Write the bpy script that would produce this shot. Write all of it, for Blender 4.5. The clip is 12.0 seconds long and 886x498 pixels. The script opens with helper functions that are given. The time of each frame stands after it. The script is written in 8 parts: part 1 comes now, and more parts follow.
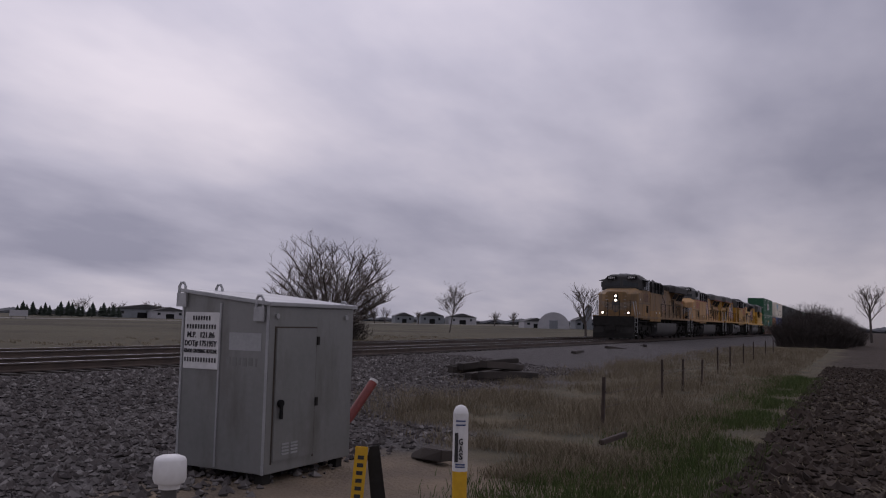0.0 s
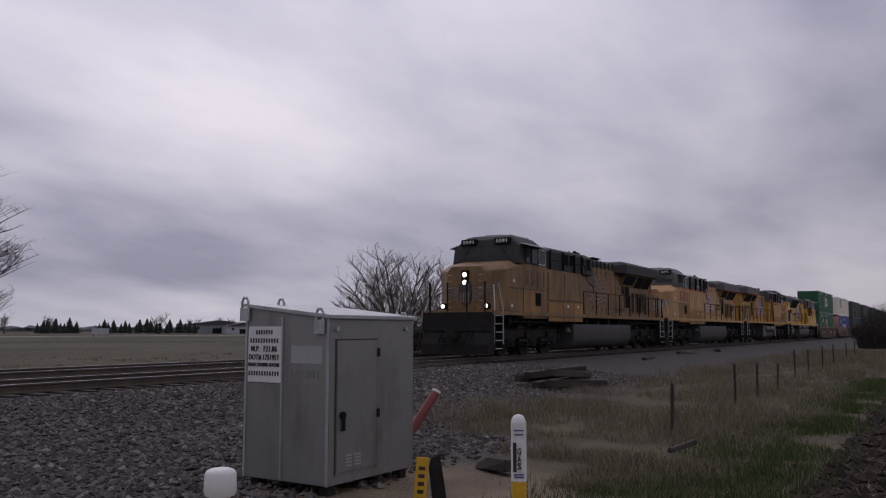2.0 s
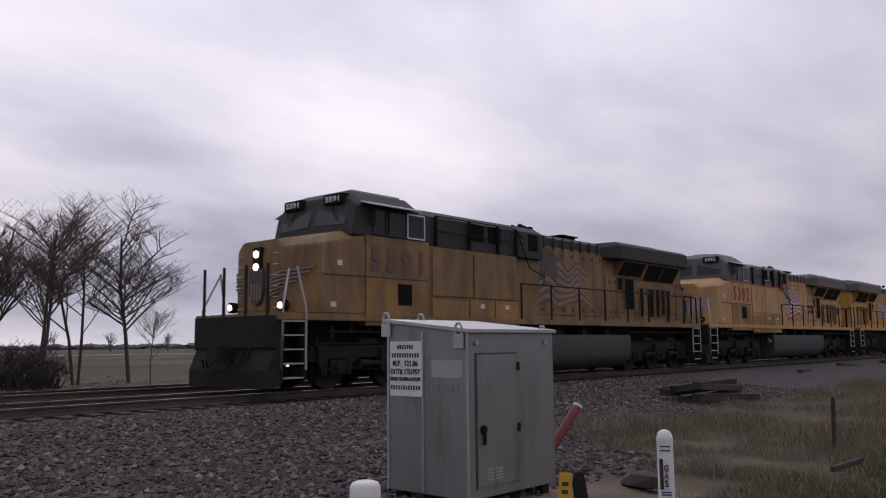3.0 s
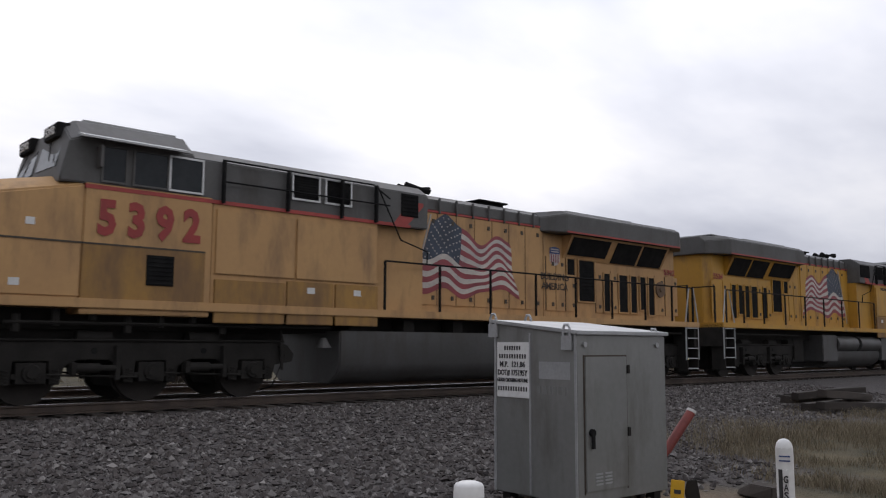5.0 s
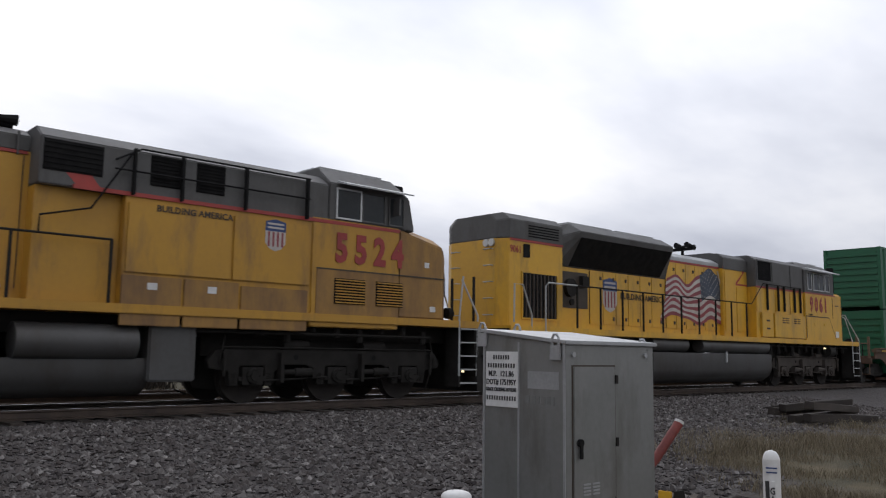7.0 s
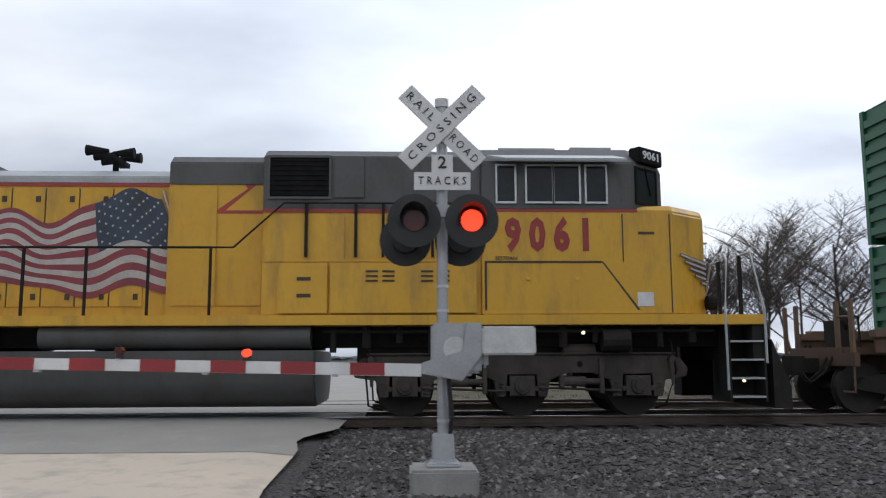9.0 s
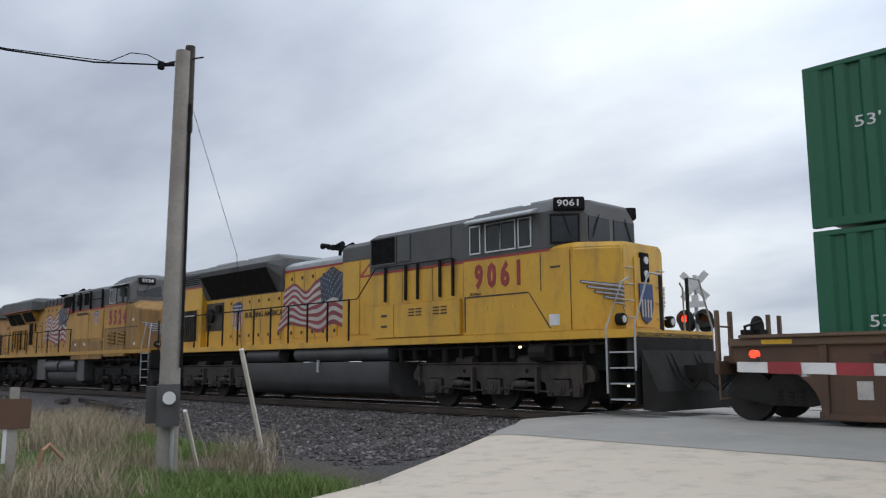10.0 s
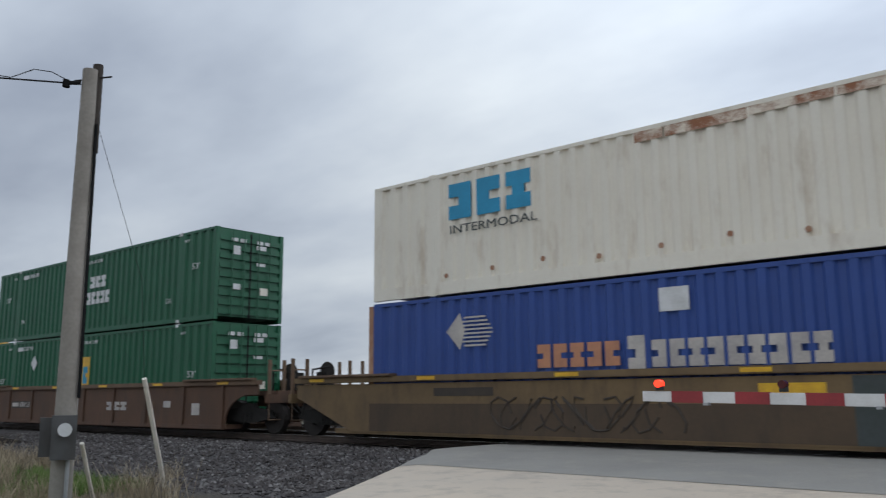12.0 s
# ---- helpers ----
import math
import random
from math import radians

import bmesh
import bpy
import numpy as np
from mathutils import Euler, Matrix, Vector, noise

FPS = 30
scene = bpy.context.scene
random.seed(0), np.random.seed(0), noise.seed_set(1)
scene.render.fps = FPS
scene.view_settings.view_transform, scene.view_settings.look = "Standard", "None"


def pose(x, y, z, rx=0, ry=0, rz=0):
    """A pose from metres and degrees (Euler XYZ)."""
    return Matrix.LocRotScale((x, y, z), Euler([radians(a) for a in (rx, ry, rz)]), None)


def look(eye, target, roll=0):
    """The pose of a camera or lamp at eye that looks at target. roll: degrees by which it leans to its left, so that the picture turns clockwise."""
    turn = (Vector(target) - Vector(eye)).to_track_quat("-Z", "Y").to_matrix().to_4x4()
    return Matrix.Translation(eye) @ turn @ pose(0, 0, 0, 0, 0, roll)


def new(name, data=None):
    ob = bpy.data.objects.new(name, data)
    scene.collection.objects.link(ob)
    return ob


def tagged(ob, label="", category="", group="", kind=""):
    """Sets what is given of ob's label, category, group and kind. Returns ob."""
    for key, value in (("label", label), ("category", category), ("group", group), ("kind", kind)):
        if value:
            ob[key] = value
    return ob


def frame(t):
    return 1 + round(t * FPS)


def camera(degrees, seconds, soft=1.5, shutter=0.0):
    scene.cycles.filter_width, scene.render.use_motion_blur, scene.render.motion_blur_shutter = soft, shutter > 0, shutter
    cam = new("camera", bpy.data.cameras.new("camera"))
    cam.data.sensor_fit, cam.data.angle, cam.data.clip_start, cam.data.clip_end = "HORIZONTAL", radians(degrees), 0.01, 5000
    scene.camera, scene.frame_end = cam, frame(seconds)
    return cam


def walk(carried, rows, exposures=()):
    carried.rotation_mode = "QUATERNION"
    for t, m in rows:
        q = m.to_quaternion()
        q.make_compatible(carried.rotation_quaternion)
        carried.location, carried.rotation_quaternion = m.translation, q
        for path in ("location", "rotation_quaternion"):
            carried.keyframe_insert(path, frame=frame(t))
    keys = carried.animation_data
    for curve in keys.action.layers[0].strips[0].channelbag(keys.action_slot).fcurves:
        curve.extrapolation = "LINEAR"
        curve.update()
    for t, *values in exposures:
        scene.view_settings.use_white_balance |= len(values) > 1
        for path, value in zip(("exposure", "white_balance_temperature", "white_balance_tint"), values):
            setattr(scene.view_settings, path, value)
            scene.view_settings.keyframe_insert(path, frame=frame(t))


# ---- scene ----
# camera: seconds, x, y, yaw, pitch, roll; the eye is EYE above the ground
EYE = 1.5
PATH = [
    (0, -0.1, 0.07, -63.5, 4.97, -1.35),
    (0.5, -0.07, 0.02, -62.93, 5.27, -1.09),
    (1, -0.05, 0.0, -62.35, 5.67, -0.96),
    (1.5, -0.05, 0.0, -61.22, 5.61, -0.58),
    (2, -0.04, 0, -58.78, 5.57, -0.06),
    (2.5, -0.03, 0, -53.14, 6.45, -0.34),
    (2.7, -0.03, 0, -51.28, 6.63, 0.09),
    (4.3, 0, 0, -44.47, 6.33, -0.1),
    (4.5, 0, 0, -43.71, 7.23, -0.2),
    (4.9, 0, 0, -41.86, 6.74, -0.52),
    (5, 0, 0, -41.73, 6.61, -0.28),
    (5.5, 0, 0, -42.39, 6.82, -1.13),
    (6, 0, 0, -42.77, 7.16, -0.74),
    (6.5, 0, 0, -42.43, 7.25, -0.91),
    (7, 0, 0, -42.49, 7.21, -0.8),
    (7.5, 0, 0, -42.25, 6.95, -0.92),
    (7.7, 0, 0, -41.77, 6.87, -0.7),
    (9.3, 0, 0, 13.1, 7.62, 0.31),
    (9.5, 0, 0, 24.07, 7.58, 0.42),
    (10, 0, 0, 46.85, 8.07, 0.32),
    (10.5, 0, 0, 58.36, 7.81, 0.33),
    (11, 0, 0, 64.81, 7.93, 0.42),
    (11.2, 0, 0, 65.08, 8.26, 0.44),
    (11.5, 0, 0, 59.46, 10.4, 0.49),
    (12, 0, 0, 40.83, 10.03, 0.41),
]
cam = camera(56.28, 12.0, soft=1.15, shutter=0.06)
walk(cam, [(t, pose(x, y, EYE, 90 + p, r, w)) for t, x, y, w, p, r in PATH],
     exposures=[(0.0, -0.68, 6450, 26), (2.0, -0.62, 6450, 24), (2.5, -0.5, 6500, 24), (4.5, 0.05, 6600, 14), (7.5, 0.05, 6500, 11), (9.3, 0.25, 6200, 8), (10.5, 0.28, 6100, 7), (12.0, 0.02, 6050, 6)])

# world: overcast sky with soft banded clouds
world = bpy.data.worlds.new("sky")
scene.world = world
world.use_nodes = True


def build_sky():
    nt = world.node_tree
    nt.nodes.clear()
    n, l = nt.nodes.new, nt.links.new
    out, bg = n("ShaderNodeOutputWorld"), n("ShaderNodeBackground")
    tc, mp = n("ShaderNodeTexCoord"), n("ShaderNodeMapping")
    sep = n("ShaderNodeSeparateXYZ")
    l(tc.outputs["Generated"], sep.inputs[0])
    # project the view direction on a cloud deck: xy / (z + k)
    add = n("ShaderNodeMath"); add.operation = "ADD"; add.inputs[1].default_value = 0.22
    mx = n("ShaderNodeMath"); mx.operation = "MAXIMUM"; mx.inputs[1].default_value = 0.0
    l(sep.outputs[2], mx.inputs[0]); l(mx.outputs[0], add.inputs[0])
    dx = n("ShaderNodeMath"); dx.operation = "DIVIDE"
    dy = n("ShaderNodeMath"); dy.operation = "DIVIDE"
    l(sep.outputs[0], dx.inputs[0]); l(add.outputs[0], dx.inputs[1])
    l(sep.outputs[1], dy.inputs[0]); l(add.outputs[0], dy.inputs[1])
    cmb = n("ShaderNodeCombineXYZ")
    l(dx.outputs[0], cmb.inputs[0]); l(dy.outputs[0], cmb.inputs[1])
    mp.inputs["Scale"].default_value = (0.42, 0.62, 1)
    mp.inputs["Location"].default_value = (5.6, 2.9, 0)
    l(cmb.outputs[0], mp.inputs[0])
    n1, n2 = n("ShaderNodeTexNoise"), n("ShaderNodeTexNoise")
    n1.inputs["Scale"].default_value, n1.inputs["Detail"].default_value = 1.15, 6
    n2.inputs["Scale"].default_value, n2.inputs["Detail"].default_value = 3.0, 5
    l(mp.outputs[0], n1.inputs[0]); l(mp.outputs[0], n2.inputs[0])
    mix = n("ShaderNodeMath"); mix.operation = "MULTIPLY_ADD"; mix.inputs[1].default_value = 0.22
    l(n2.outputs[0], mix.inputs[0]); l(n1.outputs[0], mix.inputs[2])
    ramp = n("ShaderNodeValToRGB")
    e = ramp.color_ramp.elements
    e[0].position, e[0].color = 0.46, (0.40, 0.43, 0.51, 1)
    e[1].position, e[1].color = 0.76, (0.90, 0.91, 0.93, 1)
    m = ramp.color_ramp.elements.new(0.6); m.color = (0.62, 0.65, 0.72, 1)
    l(mix.outputs[0], ramp.inputs[0])
    # the veiled sun brightens its side of the sky
    dot = n("ShaderNodeVectorMath"); dot.operation = "DOT_PRODUCT"
    dot.inputs[1].default_value = SUN_DIR
    l(tc.outputs["Generated"], dot.inputs[0])
    glowr = n("ShaderNodeMapRange"); glowr.interpolation_type = "SMOOTHSTEP"
    for i, v in enumerate((0.28, 1.0, 0.80, 1.26)):
        glowr.inputs[i + 1].default_value = v
    l(dot.outputs["Value"], glowr.inputs[0])
    l(ramp.outputs[0], bg.inputs[0])
    # an overcast sky grows brighter from the horizon to the zenith
    zen = n("ShaderNodeMath"); zen.operation = "MULTIPLY_ADD"
    zen.inputs[1].default_value, zen.inputs[2].default_value = 0.85, 0.82
    l(mx.outputs[0], zen.inputs[0])
    both = n("ShaderNodeMath"); both.operation = "MULTIPLY"
    l(glowr.outputs[0], both.inputs[0]); l(zen.outputs[0], both.inputs[1])
    l(both.outputs[0], bg.inputs[1])
    l(bg.outputs[0], out.inputs[0])


# the sun stands behind the clouds beyond the tracks
SUN_DIR = Vector((math.cos(radians(54)) * math.cos(radians(38)), math.sin(radians(54)) * math.cos(radians(38)), math.sin(radians(38))))
build_sky()
sun = new("sun", bpy.data.lights.new("sun", "SUN"))
sun.data.energy, sun.data.angle, sun.data.color = 0.5, radians(40), (1, 0.97, 0.93)
sun.matrix_world = look(tuple(SUN_DIR * 100), (0, 0, 0))

# ---- materials ----
def mat(name, col, col2=None, rough=0.7, metal=0.0, scale=4.0, fine=40.0, bump=0.15, spread=0.5, coat=0.0, spec=0.5, vary=0.0, dist=0.01, grime=None, amount=0.5):
    """A surface with large stains and fine grain: col to col2 by noise, a bump, and a change from object to object."""
    m = bpy.data.materials.new(name)
    m.use_nodes = True
    nt = m.node_tree
    b = nt.nodes["Principled BSDF"]
    n, l = nt.nodes.new, nt.links.new
    col2 = col2 or tuple(c * 0.7 for c in col)
    tc = n("ShaderNodeTexCoord")
    a, f = n("ShaderNodeTexNoise"), n("ShaderNodeTexNoise")
    a.inputs["Scale"].default_value, a.inputs["Detail"].default_value = scale, 6
    f.inputs["Scale"].default_value, f.inputs["Detail"].default_value = fine, 4
    l(tc.outputs["Object"], a.inputs[0]); l(tc.outputs["Object"], f.inputs[0])
    s = n("ShaderNodeMath"); s.operation = "MULTIPLY_ADD"; s.inputs[1].default_value = 0.45
    l(f.outputs[0], s.inputs[0]); l(a.outputs[0], s.inputs[2])
    r = n("ShaderNodeMapRange")
    r.inputs[1].default_value, r.inputs[2].default_value = 0.725 - spread * 0.4, 0.725 + spread * 0.4
    l(s.outputs[0], r.inputs[0])
    mx = n("ShaderNodeMix"); mx.data_type = "RGBA"
    mx.inputs[6].default_value, mx.inputs[7].default_value = (*col, 1), (*col2, 1)
    l(r.outputs[0], mx.inputs[0])
    last = mx.outputs[2]
    if grime:
        # streaks and blotches of dust, drawn out downwards
        mp, gn = n("ShaderNodeMapping"), n("ShaderNodeTexNoise")
        mp.inputs["Scale"].default_value = (1.6, 1.6, 0.45)
        gn.inputs["Scale"].default_value, gn.inputs["Detail"].default_value, gn.inputs["Roughness"].default_value = 1.4, 8, 0.65
        l(tc.outputs["Object"], mp.inputs[0]); l(mp.outputs[0], gn.inputs[0])
        gr = n("ShaderNodeMapRange")
        gr.inputs[1].default_value, gr.inputs[2].default_value = 0.62 - amount * 0.3, 0.80 - amount * 0.2
        gr.inputs[4].default_value = 0.75
        l(gn.outputs[0], gr.inputs[0])
        gm = n("ShaderNodeMix"); gm.data_type = "RGBA"
        gm.inputs[7].default_value = (*grime, 1)
        l(gr.outputs[0], gm.inputs[0]); l(last, gm.inputs[6])
        last = gm.outputs[2]
    if vary:
        oi, hs = n("ShaderNodeObjectInfo"), n("ShaderNodeHueSaturation")
        v = n("ShaderNodeMapRange"); v.inputs[3].default_value, v.inputs[4].default_value = 1 - vary, 1 + vary
        l(oi.outputs["Random"], v.inputs[0]); l(v.outputs[0], hs.inputs["Value"]); l(last, hs.inputs["Color"])
        last = hs.outputs[0]
    l(last, b.inputs["Base Color"])
    b.inputs["Roughness"].default_value, b.inputs["Metallic"].default_value = rough, metal
    b.inputs["Coat Weight"].default_value, b.inputs["Specular IOR Level"].default_value = coat, spec
    if bump:
        bp = n("ShaderNodeBump"); bp.inputs["Strength"].default_value = bump; bp.inputs["Distance"].default_value = dist
        l(f.outputs[0], bp.inputs["Height"]); l(bp.outputs[0], b.inputs["Normal"])
    return m


def glow(name, col, strength):
    m = bpy.data.materials.new(name)
    m.use_nodes = True
    b = m.node_tree.nodes["Principled BSDF"]
    b.inputs["Base Color"].default_value = (*col, 1)
    b.inputs["Emission Color"].default_value = (*col, 1)
    b.inputs["Emission Strength"].default_value = strength
    return m


M_YELLOW = mat("armour_yellow", (0.50, 0.27, 0.03), (0.39, 0.205, 0.03), 0.5, 0, 0.9, 12, 0.05, 0.9, grime=(0.17, 0.095, 0.045), amount=0.35)
M_YELLOW_SOOT = mat("sooty_yellow", (0.29, 0.165, 0.06), (0.19, 0.115, 0.05), 0.65, 0, 0.8, 10, 0.05, 0.9, grime=(0.085, 0.06, 0.04), amount=0.75)
M_GREY = mat("roof_grey", (0.105, 0.105, 0.105), (0.07, 0.068, 0.066), 0.6, 0, 1.2, 15, 0.05, 0.8, grime=(0.05, 0.045, 0.04), amount=0.4)
M_TRUCK = mat("truck_grey", (0.030, 0.028, 0.026), (0.014, 0.013, 0.012), 0.85, 0, 3, 30, 0.2, 0.8, spec=0.2)
M_SOOT = mat("sooted_roof", (0.040, 0.039, 0.038), (0.024, 0.023, 0.022), 0.75, 0, 1.2, 15, 0.05, 0.8)
M_TRUCKB = mat("dusty_truck_grey", (0.080, 0.070, 0.062), (0.042, 0.036, 0.032), 0.85, 0, 3, 30, 0.2, 0.8, spec=0.25, grime=(0.10, 0.08, 0.065), amount=0.3)
M_BALLAST = mat("ballast_ground", (0.17, 0.155, 0.15), (0.07, 0.062, 0.06), 0.95, 0, 0.6, 9, 0.9, 0.7, dist=0.05)
M_GRASSG = mat("field_ground", (0.14, 0.12, 0.06), (0.20, 0.165, 0.095), 0.95, 0, 0.12, 3, 0.6, 0.8, dist=0.05)
M_GREEN = mat("container_green", (0.012, 0.112, 0.050), (0.010, 0.088, 0.040), 0.45, 0, 1.2, 20, 0.03, 0.8, grime=(0.03, 0.10, 0.06), amount=0.2)
M_STEEL = mat("galvanised_steel", (0.36, 0.37, 0.375), (0.28, 0.285, 0.29), 0.42, 0.75, 1.5, 25, 0.04, 0.7)
M_RAIL = mat("rail_steel", (0.10, 0.075, 0.06), (0.06, 0.045, 0.04), 0.7, 0.3, 3, 30, 0.1)
M_RAILTOP = mat("polished_rail", (0.62, 0.62, 0.63), (0.5, 0.5, 0.52), 0.22, 1.0, 3, 30, 0.02)
M_YELLOW_DULL = mat("faded_yellow", (0.50, 0.30, 0.125), (0.39, 0.225, 0.10), 0.65, 0, 0.7, 9, 0.05, 0.9, grime=(0.20, 0.12, 0.065), amount=0.45)
M_YELLOW_DIRTY = mat("dust_stained_yellow", (0.40, 0.22, 0.05), (0.24, 0.135, 0.05), 0.7, 0, 0.8, 8, 0.06, 0.9, grime=(0.14, 0.08, 0.045), amount=0.8)
M_YELLOW_NEW = mat("clean_yellow", (0.68, 0.385, 0.028), (0.55, 0.30, 0.03), 0.42, 0, 0.8, 10, 0.03, 0.8, grime=(0.30, 0.185, 0.05), amount=0.42)
M_RED = mat("stripe_red", (0.38, 0.05, 0.04), (0.28, 0.04, 0.035), 0.5, 0, 2, 20, 0.03)
M_WHITE = mat("white_paint", (0.72, 0.72, 0.72), (0.55, 0.55, 0.54), 0.5, 0, 3, 30, 0.03)
M_BLUE = mat("deep_blue", (0.03, 0.06, 0.19), (0.025, 0.045, 0.13), 0.5, 0, 3, 30, 0.03)
M_FLAGRED = mat("flag_red", (0.29, 0.055, 0.065), (0.19, 0.045, 0.055), 0.55, 0, 2, 30, 0.03)
M_FLAGWHITE = mat("flag_white", (0.56, 0.52, 0.47), (0.36, 0.33, 0.32), 0.55, 0, 1.5, 20, 0.03)
M_FLAGBLUE = mat("flag_blue", (0.045, 0.065, 0.10), (0.028, 0.036, 0.055), 0.55, 0, 2, 30, 0.03)
M_OLDRED = mat("worn_flag_red", (0.17, 0.085, 0.065), (0.12, 0.075, 0.06), 0.7, 0, 1.5, 20, 0.03)
M_OLDWHITE = mat("worn_flag_white", (0.27, 0.20, 0.13), (0.19, 0.14, 0.10), 0.7, 0, 1.5, 20, 0.03)
M_OLDBLUE = mat("worn_flag_blue", (0.075, 0.07, 0.07), (0.055, 0.05, 0.05), 0.7, 0, 1.5, 20, 0.03)
M_BLACK = mat("black_mesh", (0.012, 0.012, 0.013), (0.02, 0.02, 0.02), 0.9, 0, 5, 60, 0.2, spec=0.08)
M_GLASS = mat("dark_window_glass", (0.02, 0.023, 0.025), (0.03, 0.034, 0.036), 0.08, 0, 2, 10, 0.0, spec=0.3)
M_ALU = mat("aluminium_frame", (0.60, 0.61, 0.61), (0.48, 0.48, 0.48), 0.4, 0.6, 5, 40, 0.03)
M_LIGHTGREY = mat("light_grey_roof", (0.42, 0.43, 0.44), (0.32, 0.33, 0.33), 0.5, 0, 1.5, 20, 0.05)
M_TANK = mat("tank_grey", (0.085, 0.086, 0.088), (0.05, 0.048, 0.045), 0.5, 0, 0.8, 12, 0.05, 0.9, grime=(0.045, 0.036, 0.03), amount=0.5)
M_WHEEL = mat("wheel_steel", (0.045, 0.038, 0.034), (0.025, 0.021, 0.019), 0.75, 0.3, 3, 30, 0.1)
M_RUST = mat("rusty_brown_paint", (0.135, 0.070, 0.040), (0.078, 0.044, 0.028), 0.75, 0, 0.9, 14, 0.12, 0.9, grime=(0.06, 0.04, 0.03), amount=0.5)
M_RUST2 = mat("faded_tan_paint", (0.21, 0.14, 0.065), (0.13, 0.085, 0.042), 0.75, 0, 0.8, 12, 0.12, 0.9, grime=(0.08, 0.055, 0.035), amount=0.45)
M_RUSTPATCH = mat("rust_patch", (0.30, 0.12, 0.06), (0.45, 0.30, 0.2), 0.8, 0, 4, 30, 0.1, 0.9)
M_SCRAPE = mat("rust_scraped_cream", (0.30, 0.13, 0.065), (0.78, 0.70, 0.58), 0.8, 0, 3.5, 26, 0.1, 0.35)
M_CHORD = mat("worn_top_chord", (0.19, 0.12, 0.07), (0.10, 0.065, 0.045), 0.75, 0, 1.5, 18, 0.15, 0.9)
M_REFLECT = mat("yellow_reflector", (0.75, 0.45, 0.02), (0.6, 0.33, 0.02), 0.4, 0, 5, 40, 0.02)
M_CREAM = mat("dirty_cream_paint", (0.86, 0.81, 0.70), (0.77, 0.71, 0.60), 0.6, 0, 0.7, 14, 0.05, 0.9, grime=(0.52, 0.42, 0.31), amount=0.28)
M_PBLUE = mat("container_blue", (0.03, 0.075, 0.30), (0.026, 0.06, 0.23), 0.5, 0, 0.9, 14, 0.04, 0.8)
M_CYAN = mat("sign_cyan", (0.03, 0.30, 0.52), (0.025, 0.25, 0.43), 0.5, 0, 2, 20, 0.03)
M_TANDARK = mat("soot_brown_paint", (0.11, 0.072, 0.042), (0.065, 0.045, 0.03), 0.8, 0, 0.7, 12, 0.1, 0.9, grime=(0.05, 0.036, 0.026), amount=0.5)
M_ORANGE = mat("faded_orange", (0.55, 0.26, 0.14), (0.42, 0.20, 0.12), 0.6, 0, 3, 30, 0.04)
M_DARKTXT = mat("dark_lettering", (0.06, 0.045, 0.03), (0.04, 0.03, 0.025), 0.6, 0, 3, 30, 0)
M_NUMRED = mat("number_red", (0.33, 0.04, 0.035), (0.24, 0.03, 0.03), 0.5, 0, 3, 30, 0.02)
M_CYL = mat("dark_grey_container", (0.06, 0.07, 0.07), (0.04, 0.05, 0.045), 0.6, 0, 1, 12, 0.1)
M_LAMP = glow("headlight_glow", (1.0, 0.88, 0.68), 5.0)
M_REDLAMP = glow("red_lamp_glow", (1.0, 0.035, 0.012), 2.2)
M_STEPLAMP = glow("step_lamp_glow", (1.0, 0.82, 0.48), 1.5)
M_REDOFF = mat("unlit_red_lens", (0.10, 0.012, 0.012), (0.06, 0.01, 0.01), 0.2, 0, 5, 40, 0)

# ---- building helpers ----
D, RAIL = 15.8, 0.47          # middle of the near track, height of the rail heads


